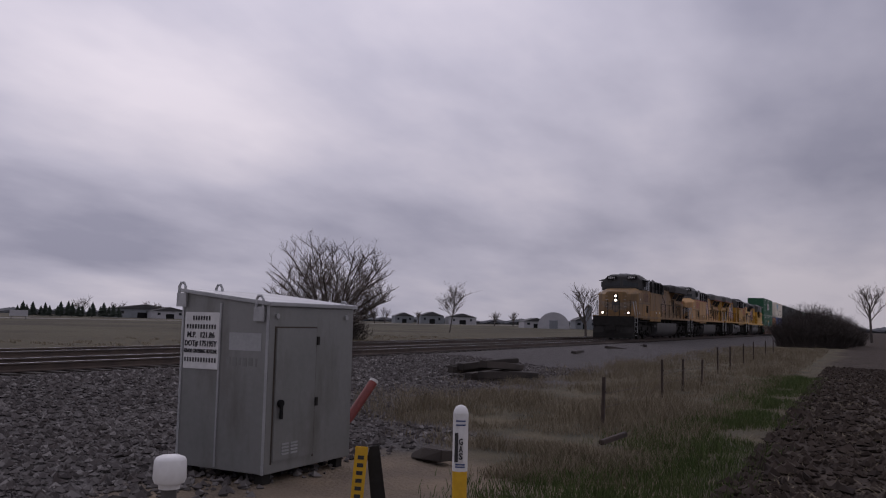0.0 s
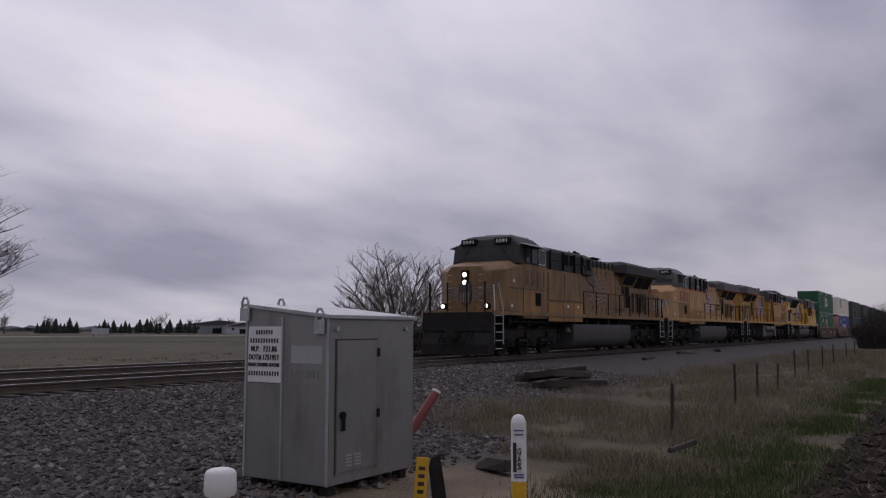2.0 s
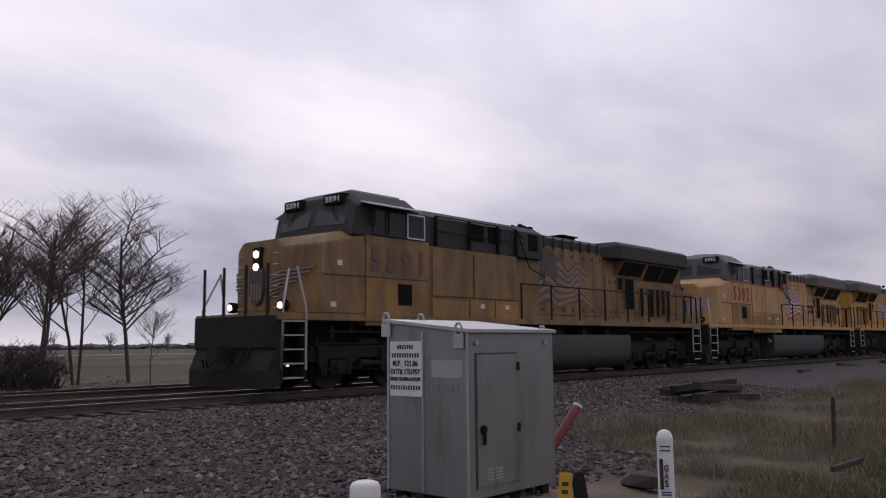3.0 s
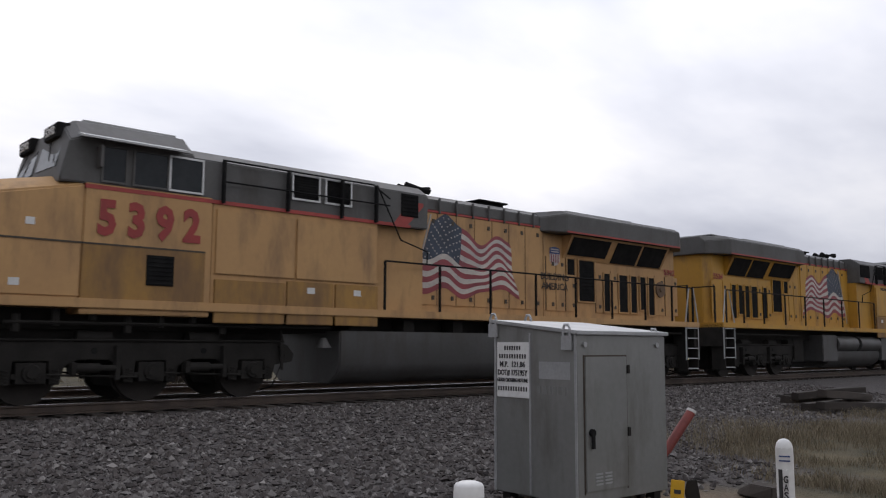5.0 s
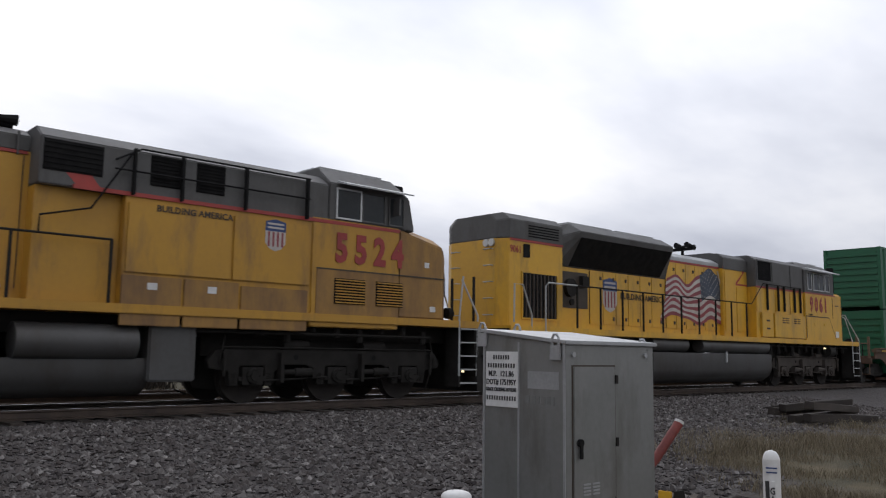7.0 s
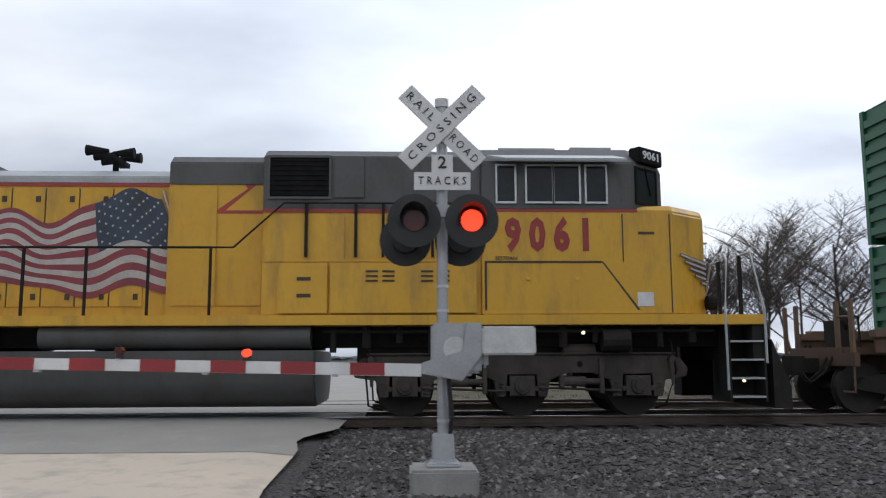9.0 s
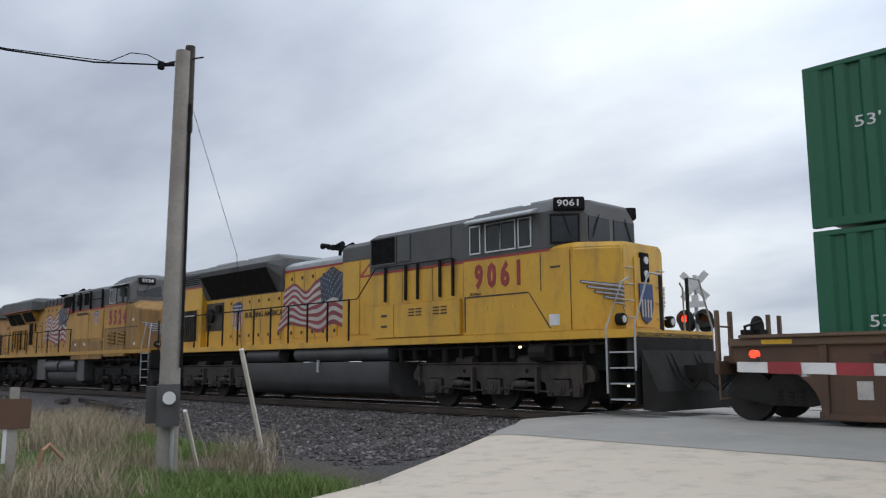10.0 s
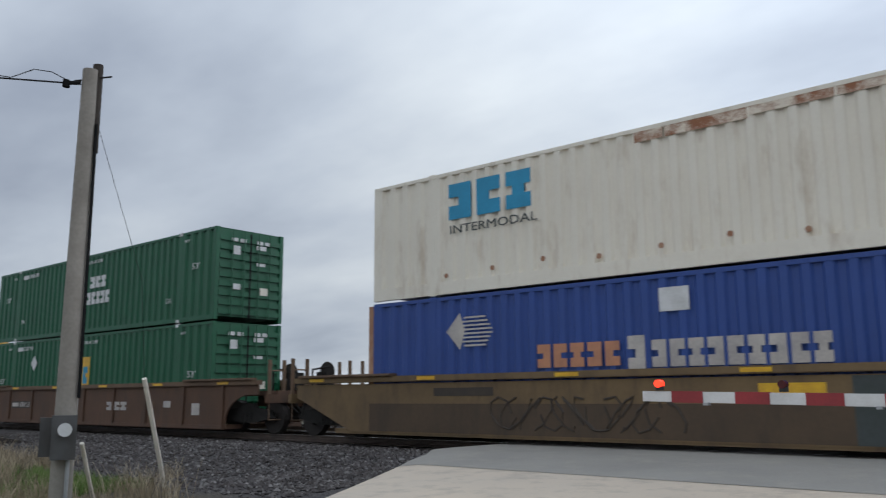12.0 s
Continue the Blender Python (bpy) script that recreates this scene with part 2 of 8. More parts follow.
class Geo:
    """Vertices and faces of one mesh. flip(u) maps the length axis, so that a vehicle can face either way."""

    def __init__(self, flip=None):
        self.v, self.f, self.m, self.flip = [], [], [], flip

    def add(self, verts, faces, mi=0):
        o = len(self.v)
        if self.flip:
            verts = [(self.flip(x), y, z) for x, y, z in verts]
        self.v += [tuple(p) for p in verts]
        self.f += [tuple(o + i for i in f) for f in faces]
        self.m += [mi] * len(faces)
        return self

    def box(self, x0, x1, y0, y1, z0, z1, mi=0):
        return self.add([(x, y, z) for x in (x0, x1) for y in (y0, y1) for z in (z0, z1)],
                        [(0, 1, 3, 2), (4, 6, 7, 5), (0, 4, 5, 1), (2, 3, 7, 6), (0, 2, 6, 4), (1, 5, 7, 3)], mi)

    def loft(self, sections, mi=0, axis="x"):
        n = len(sections[0][1])
        vs, fs = [], []
        for u, poly in sections:
            for a, b in poly:
                vs.append((u, a, b) if axis == "x" else (a, u, b) if axis == "y" else (a, b, u))
        for i in range(len(sections) - 1):
            for j in range(n):
                k = (j + 1) % n
                fs.append((i * n + j, i * n + k, (i + 1) * n + k, (i + 1) * n + j))
        fs += [tuple(range(n)), tuple(range((len(sections) - 1) * n, len(sections) * n))]
        return self.add(vs, fs, mi)

    def tube(self, pts, r, n=6, mi=0, r1=None):
        r1 = r if r1 is None else r1
        P = [Vector(p) for p in pts]
        vs, fs = [], []
        for i, p in enumerate(P):
            d = (P[min(i + 1, len(P) - 1)] - P[max(i - 1, 0)]).normalized()
            a = d.cross(Vector((0, 0, 1)) if abs(d.z) < 0.9 else Vector((1, 0, 0))).normalized()
            b = d.cross(a)
            rr = r + (r1 - r) * i / max(1, len(P) - 1)
            vs += [tuple(p + rr * (math.cos(2 * math.pi * k / n) * a + math.sin(2 * math.pi * k / n) * b)) for k in range(n)]
        for i in range(len(P) - 1):
            for k in range(n):
                k2 = (k + 1) % n
                fs.append((i * n + k, i * n + k2, (i + 1) * n + k2, (i + 1) * n + k))
        fs += [tuple(range(n)), tuple(range((len(P) - 1) * n, len(P) * n))]
        return self.add(vs, fs, mi)

    def disc(self, c, axis, r, depth, n=16, mi=0, r1=None):
        """A short cylinder from c along axis."""
        c, a = Vector(c), Vector(axis).normalized()
        return self.tube([c, c + a * depth], r, n, mi, r1)


def mesh_of(name, g, materials, bevel=0.0, smooth=False):
    me = bpy.data.meshes.new(name)
    me.from_pydata(g.v, [], g.f)
    for m in materials if isinstance(materials, (list, tuple)) else [materials]:
        me.materials.append(m)
    if any(g.m):
        me.polygons.foreach_set("material_index", g.m)
    bm = bmesh.new()
    bm.from_mesh(me)
    bmesh.ops.recalc_face_normals(bm, faces=bm.faces)
    if bevel:
        es = [e for e in bm.edges if len(e.link_faces) == 2 and e.calc_face_angle(0) > 0.5]
        bmesh.ops.bevel(bm, geom=es, offset=bevel, segments=2, affect="EDGES", clamp_overlap=True)
    if smooth:
        for f in bm.faces:
            f.smooth = True
        for e in bm.edges:
            if len(e.link_faces) == 2 and e.calc_face_angle(0) > 0.7:
                e.smooth = False
    bm.to_mesh(me)
    bm.free()
    return me


def part(name, g, material, parent, label="", bevel=0.0, smooth=False):
    ob = new(name, mesh_of(name, g, material, bevel, smooth))
    ob.parent = parent
    if label:
        ob["label"] = label
    return ob


def thing(name, label, category, m=None, group="", kind=""):
    ob = new(name)
    ob.empty_display_size = 0.1
    if m is not None:
        ob.matrix_basis = m
    return tagged(ob, label, category, group, kind)


def text_mesh(name, body, size, width=None, depth=0.004, bold=0.0):
    """A mesh of built-in letters, middle at the origin, in the xz plane, read from -y. width squeezes it to that length."""
    cu = bpy.data.curves.new(name, "FONT")
    cu.body, cu.size, cu.extrude, cu.align_x, cu.align_y, cu.offset, cu.resolution_u = body, size, depth, "CENTER", "CENTER", bold, 2
    ob = bpy.data.objects.new(name, cu)
    scene.collection.objects.link(ob)
    bpy.context.view_layer.update()
    me = bpy.data.meshes.new_from_object(ob.evaluated_get(bpy.context.evaluated_depsgraph_get()))
    bpy.data.objects.remove(ob)
    me.name = name
    xs = [v.co.x for v in me.vertices]
    k = width / (max(xs) - min(xs)) if width else 1
    for v in me.vertices:
        v.co = (v.co.x * k, -v.co.z, v.co.y)
    return me


def writing(name, body, size, x, y, z, material, parent, width=None, bold=0.0, rz=0.0, rx=0.0, ry=0.0):
    me = text_mesh(name, body, size, width, 0.004, bold)
    me.materials.clear()
    me.materials.append(material)
    ob = new(name, me)
    ob.parent = parent
    ob.matrix_basis = pose(x, y, z, rx, ry, rz)
    return ob

# ---- the train ----
GAUGE = 0.76


def wheelset(u, root, F, r=0.52):
    g = Geo()
    for y in (-GAUGE, GAUGE):
        s = -1 if y < 0 else 1
        g.disc((0, y - 0.07 * s, 0), (0, s, 0), r, 0.14, 22)
        g.disc((0, y - 0.07 * s, 0), (0, -s, 0), r + 0.025, 0.03, 22)
        g.disc((0, y + 0.07 * s, 0), (0, s, 0), r * 0.35, 0.05, 10)
    g.disc((0, -GAUGE, 0), (0, 1, 0), 0.09, 2 * GAUGE, 8)
    ob = part("wheelset", g, M_WHEEL, root)
    ob.location = (F(u), 0, r)
    return ob


def loco_truck(root, F, axles, kind):
    """A three-axle truck: arched side frames with pedestal jaws, axle boxes, springs, brake cylinders and dampers."""
    a0, a2 = axles[0], axles[2]
    m = M_TRUCKB if kind == "emd" else M_TRUCK
    for s in (-1, 1):
        g = Geo(F)
        y0, y1 = s * 1.0, s * 1.17
        prof = [(a0 - 0.95, 0.82), (a0 - 0.8, 1.0), (a0 - 0.45, 1.04), (a2 + 0.45, 1.04), (a2 + 0.8, 1.0), (a2 + 0.95, 0.82), (a2 + 0.92, 0.68)]
        for i, a in enumerate(reversed(axles)):
            prof += [(a + 0.52, 0.62), (a + 0.46, 0.34), (a + 0.30, 0.34), (a + 0.27, 0.72), (a - 0.27, 0.72), (a - 0.30, 0.34), (a - 0.46, 0.34), (a - 0.52, 0.62)]
            if i < 2:
                b = list(reversed(axles))[i + 1]
                prof += [((a + b) / 2 + 0.25, 0.74), ((a + b) / 2 - 0.25, 0.74)]
        prof.append((a0 - 0.92, 0.68))
        g.loft([(y0, prof), (y1, prof)], axis="y")
        fr = part("truck_frame", g, m, root, bevel=0.012 if s < 0 else 0)
        for a in axles:
            g = Geo(F).box(a - 0.23, a + 0.23, s * 0.98, s * 1.22, 0.36, 0.70)
            g.box(a - 0.30, a + 0.30, s * 1.02, s * 1.20, 0.44, 0.52)
            g.disc((a, s * 1.22, 0.53), (0, s, 0), 0.155, 0.05, 16, 0, 0.14)
            g.disc((a, s * 1.27, 0.53), (0, s, 0), 0.085, 0.03, 12)
            for k in range(6):
                t = k * math.pi / 3
                g.disc((a + 0.12 * math.cos(t), s * 1.26, 0.53 + 0.12 * math.sin(t)), (0, s, 0), 0.016, 0.025, 6)
            part("axle_box", g, m, fr, bevel=0.006 if s < 0 else 0)
            for d in (-0.39, 0.39):
                g = Geo(F)
                for k in range(5):
                    g.disc((a + d, s * 1.12, 0.35 + 0.052 * k), (0, 0, 1), 0.078, 0.026, 10)
                part("coil_spring", g, m, fr)
        for a in (0.5 * (axles[0] + axles[1]), 0.5 * (axles[1] + axles[2])):
            g = Geo(F).disc((a - 0.34, s * 1.24, 0.60), (1, 0, 0), 0.085, 0.42, 12).disc((a + 0.08, s * 1.24, 0.60), (1, 0, 0), 0.055, 0.30, 10)
            g.box(a - 0.40, a - 0.32, s * 1.14, s * 1.32, 0.50, 0.70).box(a + 0.34, a + 0.42, s * 1.14, s * 1.30, 0.40, 0.98)
            part("brake_cylinder", g, m, fr, bevel=0.005 if s < 0 else 0)
            part("brake_rod", Geo(F).tube([(a - 0.75, s * 1.2, 0.50), (a + 0.75, s * 1.2, 0.44)], 0.022, 6), m, fr)
            # black disc on the solid frame, a hole's shade as colour
            part("frame_hole_dark", Geo(F).disc((a, s * 1.17, 0.89), (0, s, 0), 0.055, 0.006, 14), M_BLACK, fr)
            part("air_cylinder", Geo(F).disc((a - 0.30, s * 1.08, 1.12), (1, 0, 0), 0.12, 0.6, 12), m, fr, smooth=True)
        for a in (a0 - 0.62, a2 + 0.62):
            part("damper", Geo(F).tube([(a, s * 1.24, 0.96), (a + 0.02, s * 1.24, 0.52)], 0.045, 8, 0, 0.03).disc((a, s * 1.2, 0.98), (0, s, 0), 0.06, 0.08, 8), m, fr)
            part("sand_hose", Geo(F).tube([(a, s * 1.2, 1.3), (a + 0.1 * (1 if a > a0 else -1), s * 1.2, 0.8), (a - 0.05, s * 1.0, 0.2), (a - 0.2 * (1 if a > a0 else -1), s * 0.8, 0.12)], 0.02, 6), M_TRUCK, fr)
        part("brake_pipe", Geo(F).tube([(a0 - 0.7, s * 1.19, 1.07), (a2 + 0.7, s * 1.19, 1.07)], 0.02, 5), m, fr)
    part("truck_bolster", Geo(F).box(a0 - 0.9, a2 + 0.9, -0.75, 0.75, 0.9, 1.3), M_TRUCK, root)
    for a in axles:
        part("traction_motor", Geo(F).box(a - 0.45, a + 0.45, -0.6, 0.6, 0.25, 0.9), M_TRUCK, root, bevel=0.05)
    return [wheelset(a, root, F) for a in axles]


def steps(root, F, u0, u1, s, y_out=1.53):
    """Corner steps with side plates and bright tread edges."""
    g = Geo(F)
    for u in (u0, u1):
        g.box(u - 0.02, u + 0.02, s * 1.05, s * y_out, 0.25, 1.62)
    g.box(u0, u1, s * 1.03, s * 1.06, 0.25, 1.62)
    part("step_well", g, M_TRUCK, root)
    for k in range(5):
        z = 0.32 + k * 0.31
        g = Geo(F).box(u0 + 0.02, u1 - 0.02, s * 1.08, s * (y_out + 0.01), z, z + 0.03)
        part("step_tread", g, M_LIGHTGREY, root)
    if s < 0:
        part("step_lamp", Geo(F).disc(((u0 + u1) / 2, s * 1.3, 0.6), (0, s, 0), 0.024, 0.05, 8), M_STEPLAMP, root, "small lit step lamp")


def hand_rail(root, F, us, y, z0, z1, material, ends=0):
    for u in us:
        part("rail_post", Geo(F).box(u - 0.022, u + 0.022, y - 0.022, y + 0.022, z0, z1), material, root)
    pts = [(us[0], y, z1), (us[-1], y, z1)]
    part("hand_rail", Geo(F).tube(pts, 0.022, 6), material, root)


def grab(root, F, pts, material, r=0.024):
    part("grab_iron", Geo(F).tube(pts, r, 6), material, root)


def panel_doors(root, F, us, y, z0, z1, material, s, latch=True, skip=()):
    """A row of hood doors, each proud of the hood, with its latches."""
    for i in range(len(us) - 1):
        if i in skip:
            continue
        a, b = us[i] + 0.012, us[i + 1] - 0.012
        part("door_seam", Geo(F).box(a - 0.02, a - 0.004, y, y + s * 0.012, z0, z1), M_DARKTXT, root)
        d = part("hood_door", Geo(F).box(a, b, y, y + s * 0.025, z0, z1), material, root, bevel=0.006)
        if latch:
            for z in (z0 + 0.18, z1 - 0.18):
                part("latch", Geo(F).box(b - 0.16, b - 0.08, y + s * 0.02, y + s * 0.045, z - 0.06, z + 0.04), M_DARKTXT, d)


def grille(root, F, u0, u1, y, z0, z1, s, n=7, frame_m=None, slat_m=None):
    """An intake: dark screen with slats and a frame round it."""
    sc = part("intake_screen", Geo(F).box(u0, u1, y, y + s * 0.012, z0, z1), M_BLACK, root)
    for k in range(n):
        z = z0 + (k + 0.5) * (z1 - z0) / n
        part("slat", Geo(F).box(u0 + 0.02, u1 - 0.02, y + s * 0.01, y + s * 0.03, z - 0.012, z + 0.012), slat_m or M_BLACK, sc)
    if frame_m:
        g = Geo(F)
        for a, b, c, d in ((u0 - 0.04, u1 + 0.04, z1, z1 + 0.04), (u0 - 0.04, u1 + 0.04, z0 - 0.04, z0), (u0 - 0.04, u0, z0, z1), (u1, u1 + 0.04, z0, z1)):
            g.box(a, b, y, y + s * 0.035, c, d)
        part("screen_frame", g, frame_m, sc)


def window(root, F, u0, u1, y, z0, z1, s, frame_m):
    w = part("window", Geo(F).box(u0, u1, y, y + s * 0.01, z0, z1), M_GLASS, root)
    g = Geo(F)
    t = 0.035
    for a, b, c, d in ((u0 - t, u1 + t, z1, z1 + t), (u0 - t, u1 + t, z0 - t, z0), (u0 - t, u0, z0, z1), (u1, u1 + t, z0, z1)):
        g.box(a, b, y, y + s * 0.03, c, d)
    part("window_frame", g, frame_m, w)


def flag(root, F, u0, u1, z0, z1, y, s, worn=False):
    """A painted waving flag: a leaning staff from u0 at its foot, striped cloth blowing out to u1."""
    n, h, w = 44, z1 - z0, u1 - u0
    lean = 0.17 * w

    def place(a, b, lift):
        fall = 0.02 * h * a
        wave = h * (0.055 * math.sin(a * 11.5 - 0.9 - 1.6 * b) * min(1.0, 3 * a) + 0.022 * math.sin(a * 21 + 2 + 2 * b))
        tall = 0.82 - 0.24 * a + 0.03 * math.sin(a * 9)
        hump = 0.10 * h * math.exp(-((a - 0.16) / 0.13) ** 2) * b
        x = (1 - a) * lean * (0.08 + 0.92 * b) + a * (w - 0.10 * w * b) + 0.05 * math.sin(b * 8 + a * 7) * a
        return (u0 + x, y + s * lift, z0 + 0.10 * h + b * tall * h + wave + hump + 0.08 * h * a - fall)

    def strip(b0, b1, a0, a1, lift, mi, g):
        m = max(2, int(n * (a1 - a0)))
        vs = [place(a0 + (a1 - a0) * i / m, b, lift) for i in range(m + 1) for b in (b0, b1)]
        g.add(vs, [(2 * i, 2 * i + 1, 2 * i + 3, 2 * i + 2) for i in range(m)], mi)

    g = Geo(F)
    for k in range(13):
        strip(k / 13, (k + 1) / 13, 0.0, 1.0, 0.034, 0 if k % 2 == 0 else 1, g)
    for k in range(7):
        strip((6 + k) / 13, (7 + k) / 13, 0.0, 0.38, 0.038, 2, g)
    for r in range(9):
        for c in range(6):
            a, b = 0.03 + c * 0.060 + (0.03 if r % 2 else 0), 6 / 13 + (r + 0.6) * (7 / 13) / 9.4
            if a > 0.36:
                continue
            x, yy, z = place(a, b, 0.042)
            d = 0.030
            g.add([(x + d * math.sin(t * math.pi / 5) * (1 if t % 2 == 0 else 0.42), yy, z + d * math.cos(t * math.pi / 5) * (1 if t % 2 == 0 else 0.42)) for t in range(10)], [tuple(range(10))], 3)
    ms = [M_OLDRED, M_OLDWHITE, M_OLDBLUE, M_OLDWHITE] if worn else [M_FLAGRED, M_FLAGWHITE, M_FLAGBLUE, M_FLAGWHITE]
    ob = part("painted_flag", g, ms, root, "painted waving flag, " + ("worn almost away" if worn else "faded red and white stripes"))
    b = Geo(F).tube([(u0 - 0.02, y + s * 0.036, z0 - 0.05), (u0 + lean - 0.02, y + s * 0.036, z1)], 0.022, 5)
    part("staff", b, ms[1], ob)


def shield(root, F, u, z, w, h, y, s):
    g = Geo(F)
    yy = y + s * 0.034
    pts = [(u - w / 2, yy, z + h * 0.30), (u - w / 2, yy, z - h * 0.25), (u - w * 0.3, yy, z - h * 0.42), (u, yy, z - h / 2), (u + w * 0.3, yy, z - h * 0.42), (u + w / 2, yy, z - h * 0.25), (u + w / 2, yy, z + h * 0.30)]
    g.add(pts, [tuple(range(7))], 0)
    for k in range(4):
        x = u - w / 2 + w * (k + 0.5) / 4.5
        g.add([(x, yy + s * 0.003, z - h * 0.36), (x + w / 10, yy + s * 0.003, z - h * 0.36), (x + w / 10, yy + s * 0.003, z + h * 0.1), (x, yy + s * 0.003, z + h * 0.1)], [(0, 1, 2, 3)], 1)
    g.add([(u - w / 2, yy + s * 0.004, z + h * 0.12), (u + w / 2, yy + s * 0.004, z + h * 0.12), (u + w / 2, yy + s * 0.004, z + h * 0.42), (u, yy + s * 0.004, z + h * 0.5), (u - w / 2, yy + s * 0.004, z + h * 0.42)], [(0, 1, 2, 3, 4)], 2)
    for k in (0.2, 0.32):
        g.add([(u - w * 0.4, yy + s * 0.007, z + h * k), (u + w * 0.4, yy + s * 0.007, z + h * k), (u + w * 0.4, yy + s * 0.007, z + h * (k + 0.06)), (u - w * 0.4, yy + s * 0.007, z + h * (k + 0.06))], [(0, 1, 2, 3)], 0)
    part("shield_emblem", g, [M_FLAGWHITE, M_FLAGRED, M_BLUE], root)


def nose_wings(root, F, u, z, slope=1.17, worn=False):
    """The winged emblem across the nose: feathered wings that taper outwards, on each side of a striped shield."""
    def at(y, zz, s, lift):
        return (u - lift + max(0.0, y - 0.83) * slope, s * (y + lift * 0.6), zz)

    for s in (-1, 1):
        for k in range(6):
            g = Geo(F)
            w = 1.42 - 0.085 * k - 0.008 * k * k
            a0, a1 = z + 0.22 - k * 0.092, z + 0.22 - (k + 1.0) * 0.092
            rise = 0.16 * (w - 0.26)
            for mi, lift, t in ((1, 0.014, 0.0), (0, 0.020, 0.015)):
                ys = [0.26 + t, min(0.83, w - 0.1), w - t]
                vs = []
                for y in ys:
                    f = (y - 0.26) / (w - 0.26)
                    top, low = a0 + rise * f - t, a1 + rise * f + t * 0.4 + (a0 - a1) * 0.45 * f
                    vs += [at(y, top, s, lift), at(y, low, s, lift)]
                g.add(vs, [(0, 1, 3, 2), (2, 3, 5, 4)], mi)
            part("emblem_feather", g, [M_OLDWHITE if worn else M_FLAGWHITE, M_OLDBLUE if worn else M_BLUE], root)
    g = Geo(F)
    out = [(-0.25, 0.36), (0.25, 0.36), (0.27, -0.12), (0.17, -0.40), (0, -0.50), (-0.17, -0.40), (-0.27, -0.12)]
    g.loft([(u - 0.085, [(a, z + b) for a, b in out]), (u, [(a, z + b) for a, b in out])], 0)
    for k in range(4):
        g.box(u - 0.091, u - 0.084, -0.2 + k * 0.11, -0.15 + k * 0.11, z - 0.36, z + 0.02, 1)
    part("emblem_shield", g, [M_OLDBLUE, M_OLDWHITE] if worn else [M_BLUE, M_FLAGWHITE], root)


def headlights(root, F, u, z, lit, ditch_z=1.95, ditch_y=0.95):
    m = M_LAMP if lit else M_ALU
    h = part("headlight_housing", Geo(F).box(u - 0.06, u + 0.05, -0.16, 0.16, z - 0.32, z + 0.32), M_BLACK, root, bevel=0.02)
    for dz in (-0.15, 0.15):
        part("headlight", Geo(F).disc((u - 0.09, 0, z + dz), (1, 0, 0), 0.085, 0.05, 14), m, h)
    for s in (-1, 1):
        d = part("ditch_light", Geo(F).disc((u - 0.10, s * ditch_y, ditch_z), (1, 0, 0), 0.13, 0.16, 12), M_BLACK, root)
        part("lens", Geo(F).disc((u - 0.12, s * ditch_y, ditch_z), (1, 0, 0), 0.075, 0.04, 12), m, d)


def coupler(root, F, u, d):
    g = Geo(F)
    g.box(min(u, u + d * 0.9), max(u, u + d * 0.9), -0.14, 0.14, 0.72, 1.0)
    g.box(u - 0.12, u + 0.14, -0.2, 0.2, 0.68, 1.04)
    for s in (-1, 1):
        for k in range(2):
            y = s * (0.45 + 0.2 * k)
            g.tube([(u + d * 0.6, y, 1.25), (u + d * 0.3, y, 0.75), (u + d * 0.05, y * 0.9, 0.55), (u - d * 0.05, y * 0.7, 0.75)], 0.03, 5)
    part("coupler", g, M_TRUCK, root, bevel=0.02)


def tank(root, F, u0, u1, z0, z1, material, hw=1.42):
    poly = [(-hw, z1), (-hw, z0 + 0.42), (-hw + 0.12, z0 + 0.18), (-hw + 0.42, z0), (hw - 0.42, z0), (hw - 0.12, z0 + 0.18), (hw, z0 + 0.42), (hw, z1)]
    part("fuel_tank", Geo(F).loft([(u0, poly), (u1, poly)]), material, root, bevel=0.03, smooth=True)


def rounded(hw, z0, zs, zt, inset):
    return [(-hw, z0), (-hw, zs), (-hw + inset, zt), (hw - inset, zt), (hw, zs), (hw, z0)]


TRAVEL = [(0.0, 0.0), (1.0, 15.95), (2.0, 31.9), (2.7, 43.07), (4.3, 68.59), (4.6, 73.3), (5.0, 79.4), (5.5, 87.73), (6.5, 103.68), (7.7, 122.82), (8.5, 135.02), (9.3, 147.24), (10.0, 158.4), (11.0, 174.35), (12.0, 190.3)]
MOVERS, WHEELS = [], []


def vehicle(name, label, category, s0, group="", stretch=(1, 1, 1)):
    """A vehicle whose length axis starts s0 metres behind the place abreast of the eye at the clip's start."""
    ob = thing(name, label, category, pose(s0, D, RAIL), group)
    if category == "locomotive":
        ob.scale = stretch
    MOVERS.append((ob, s0))
    return ob


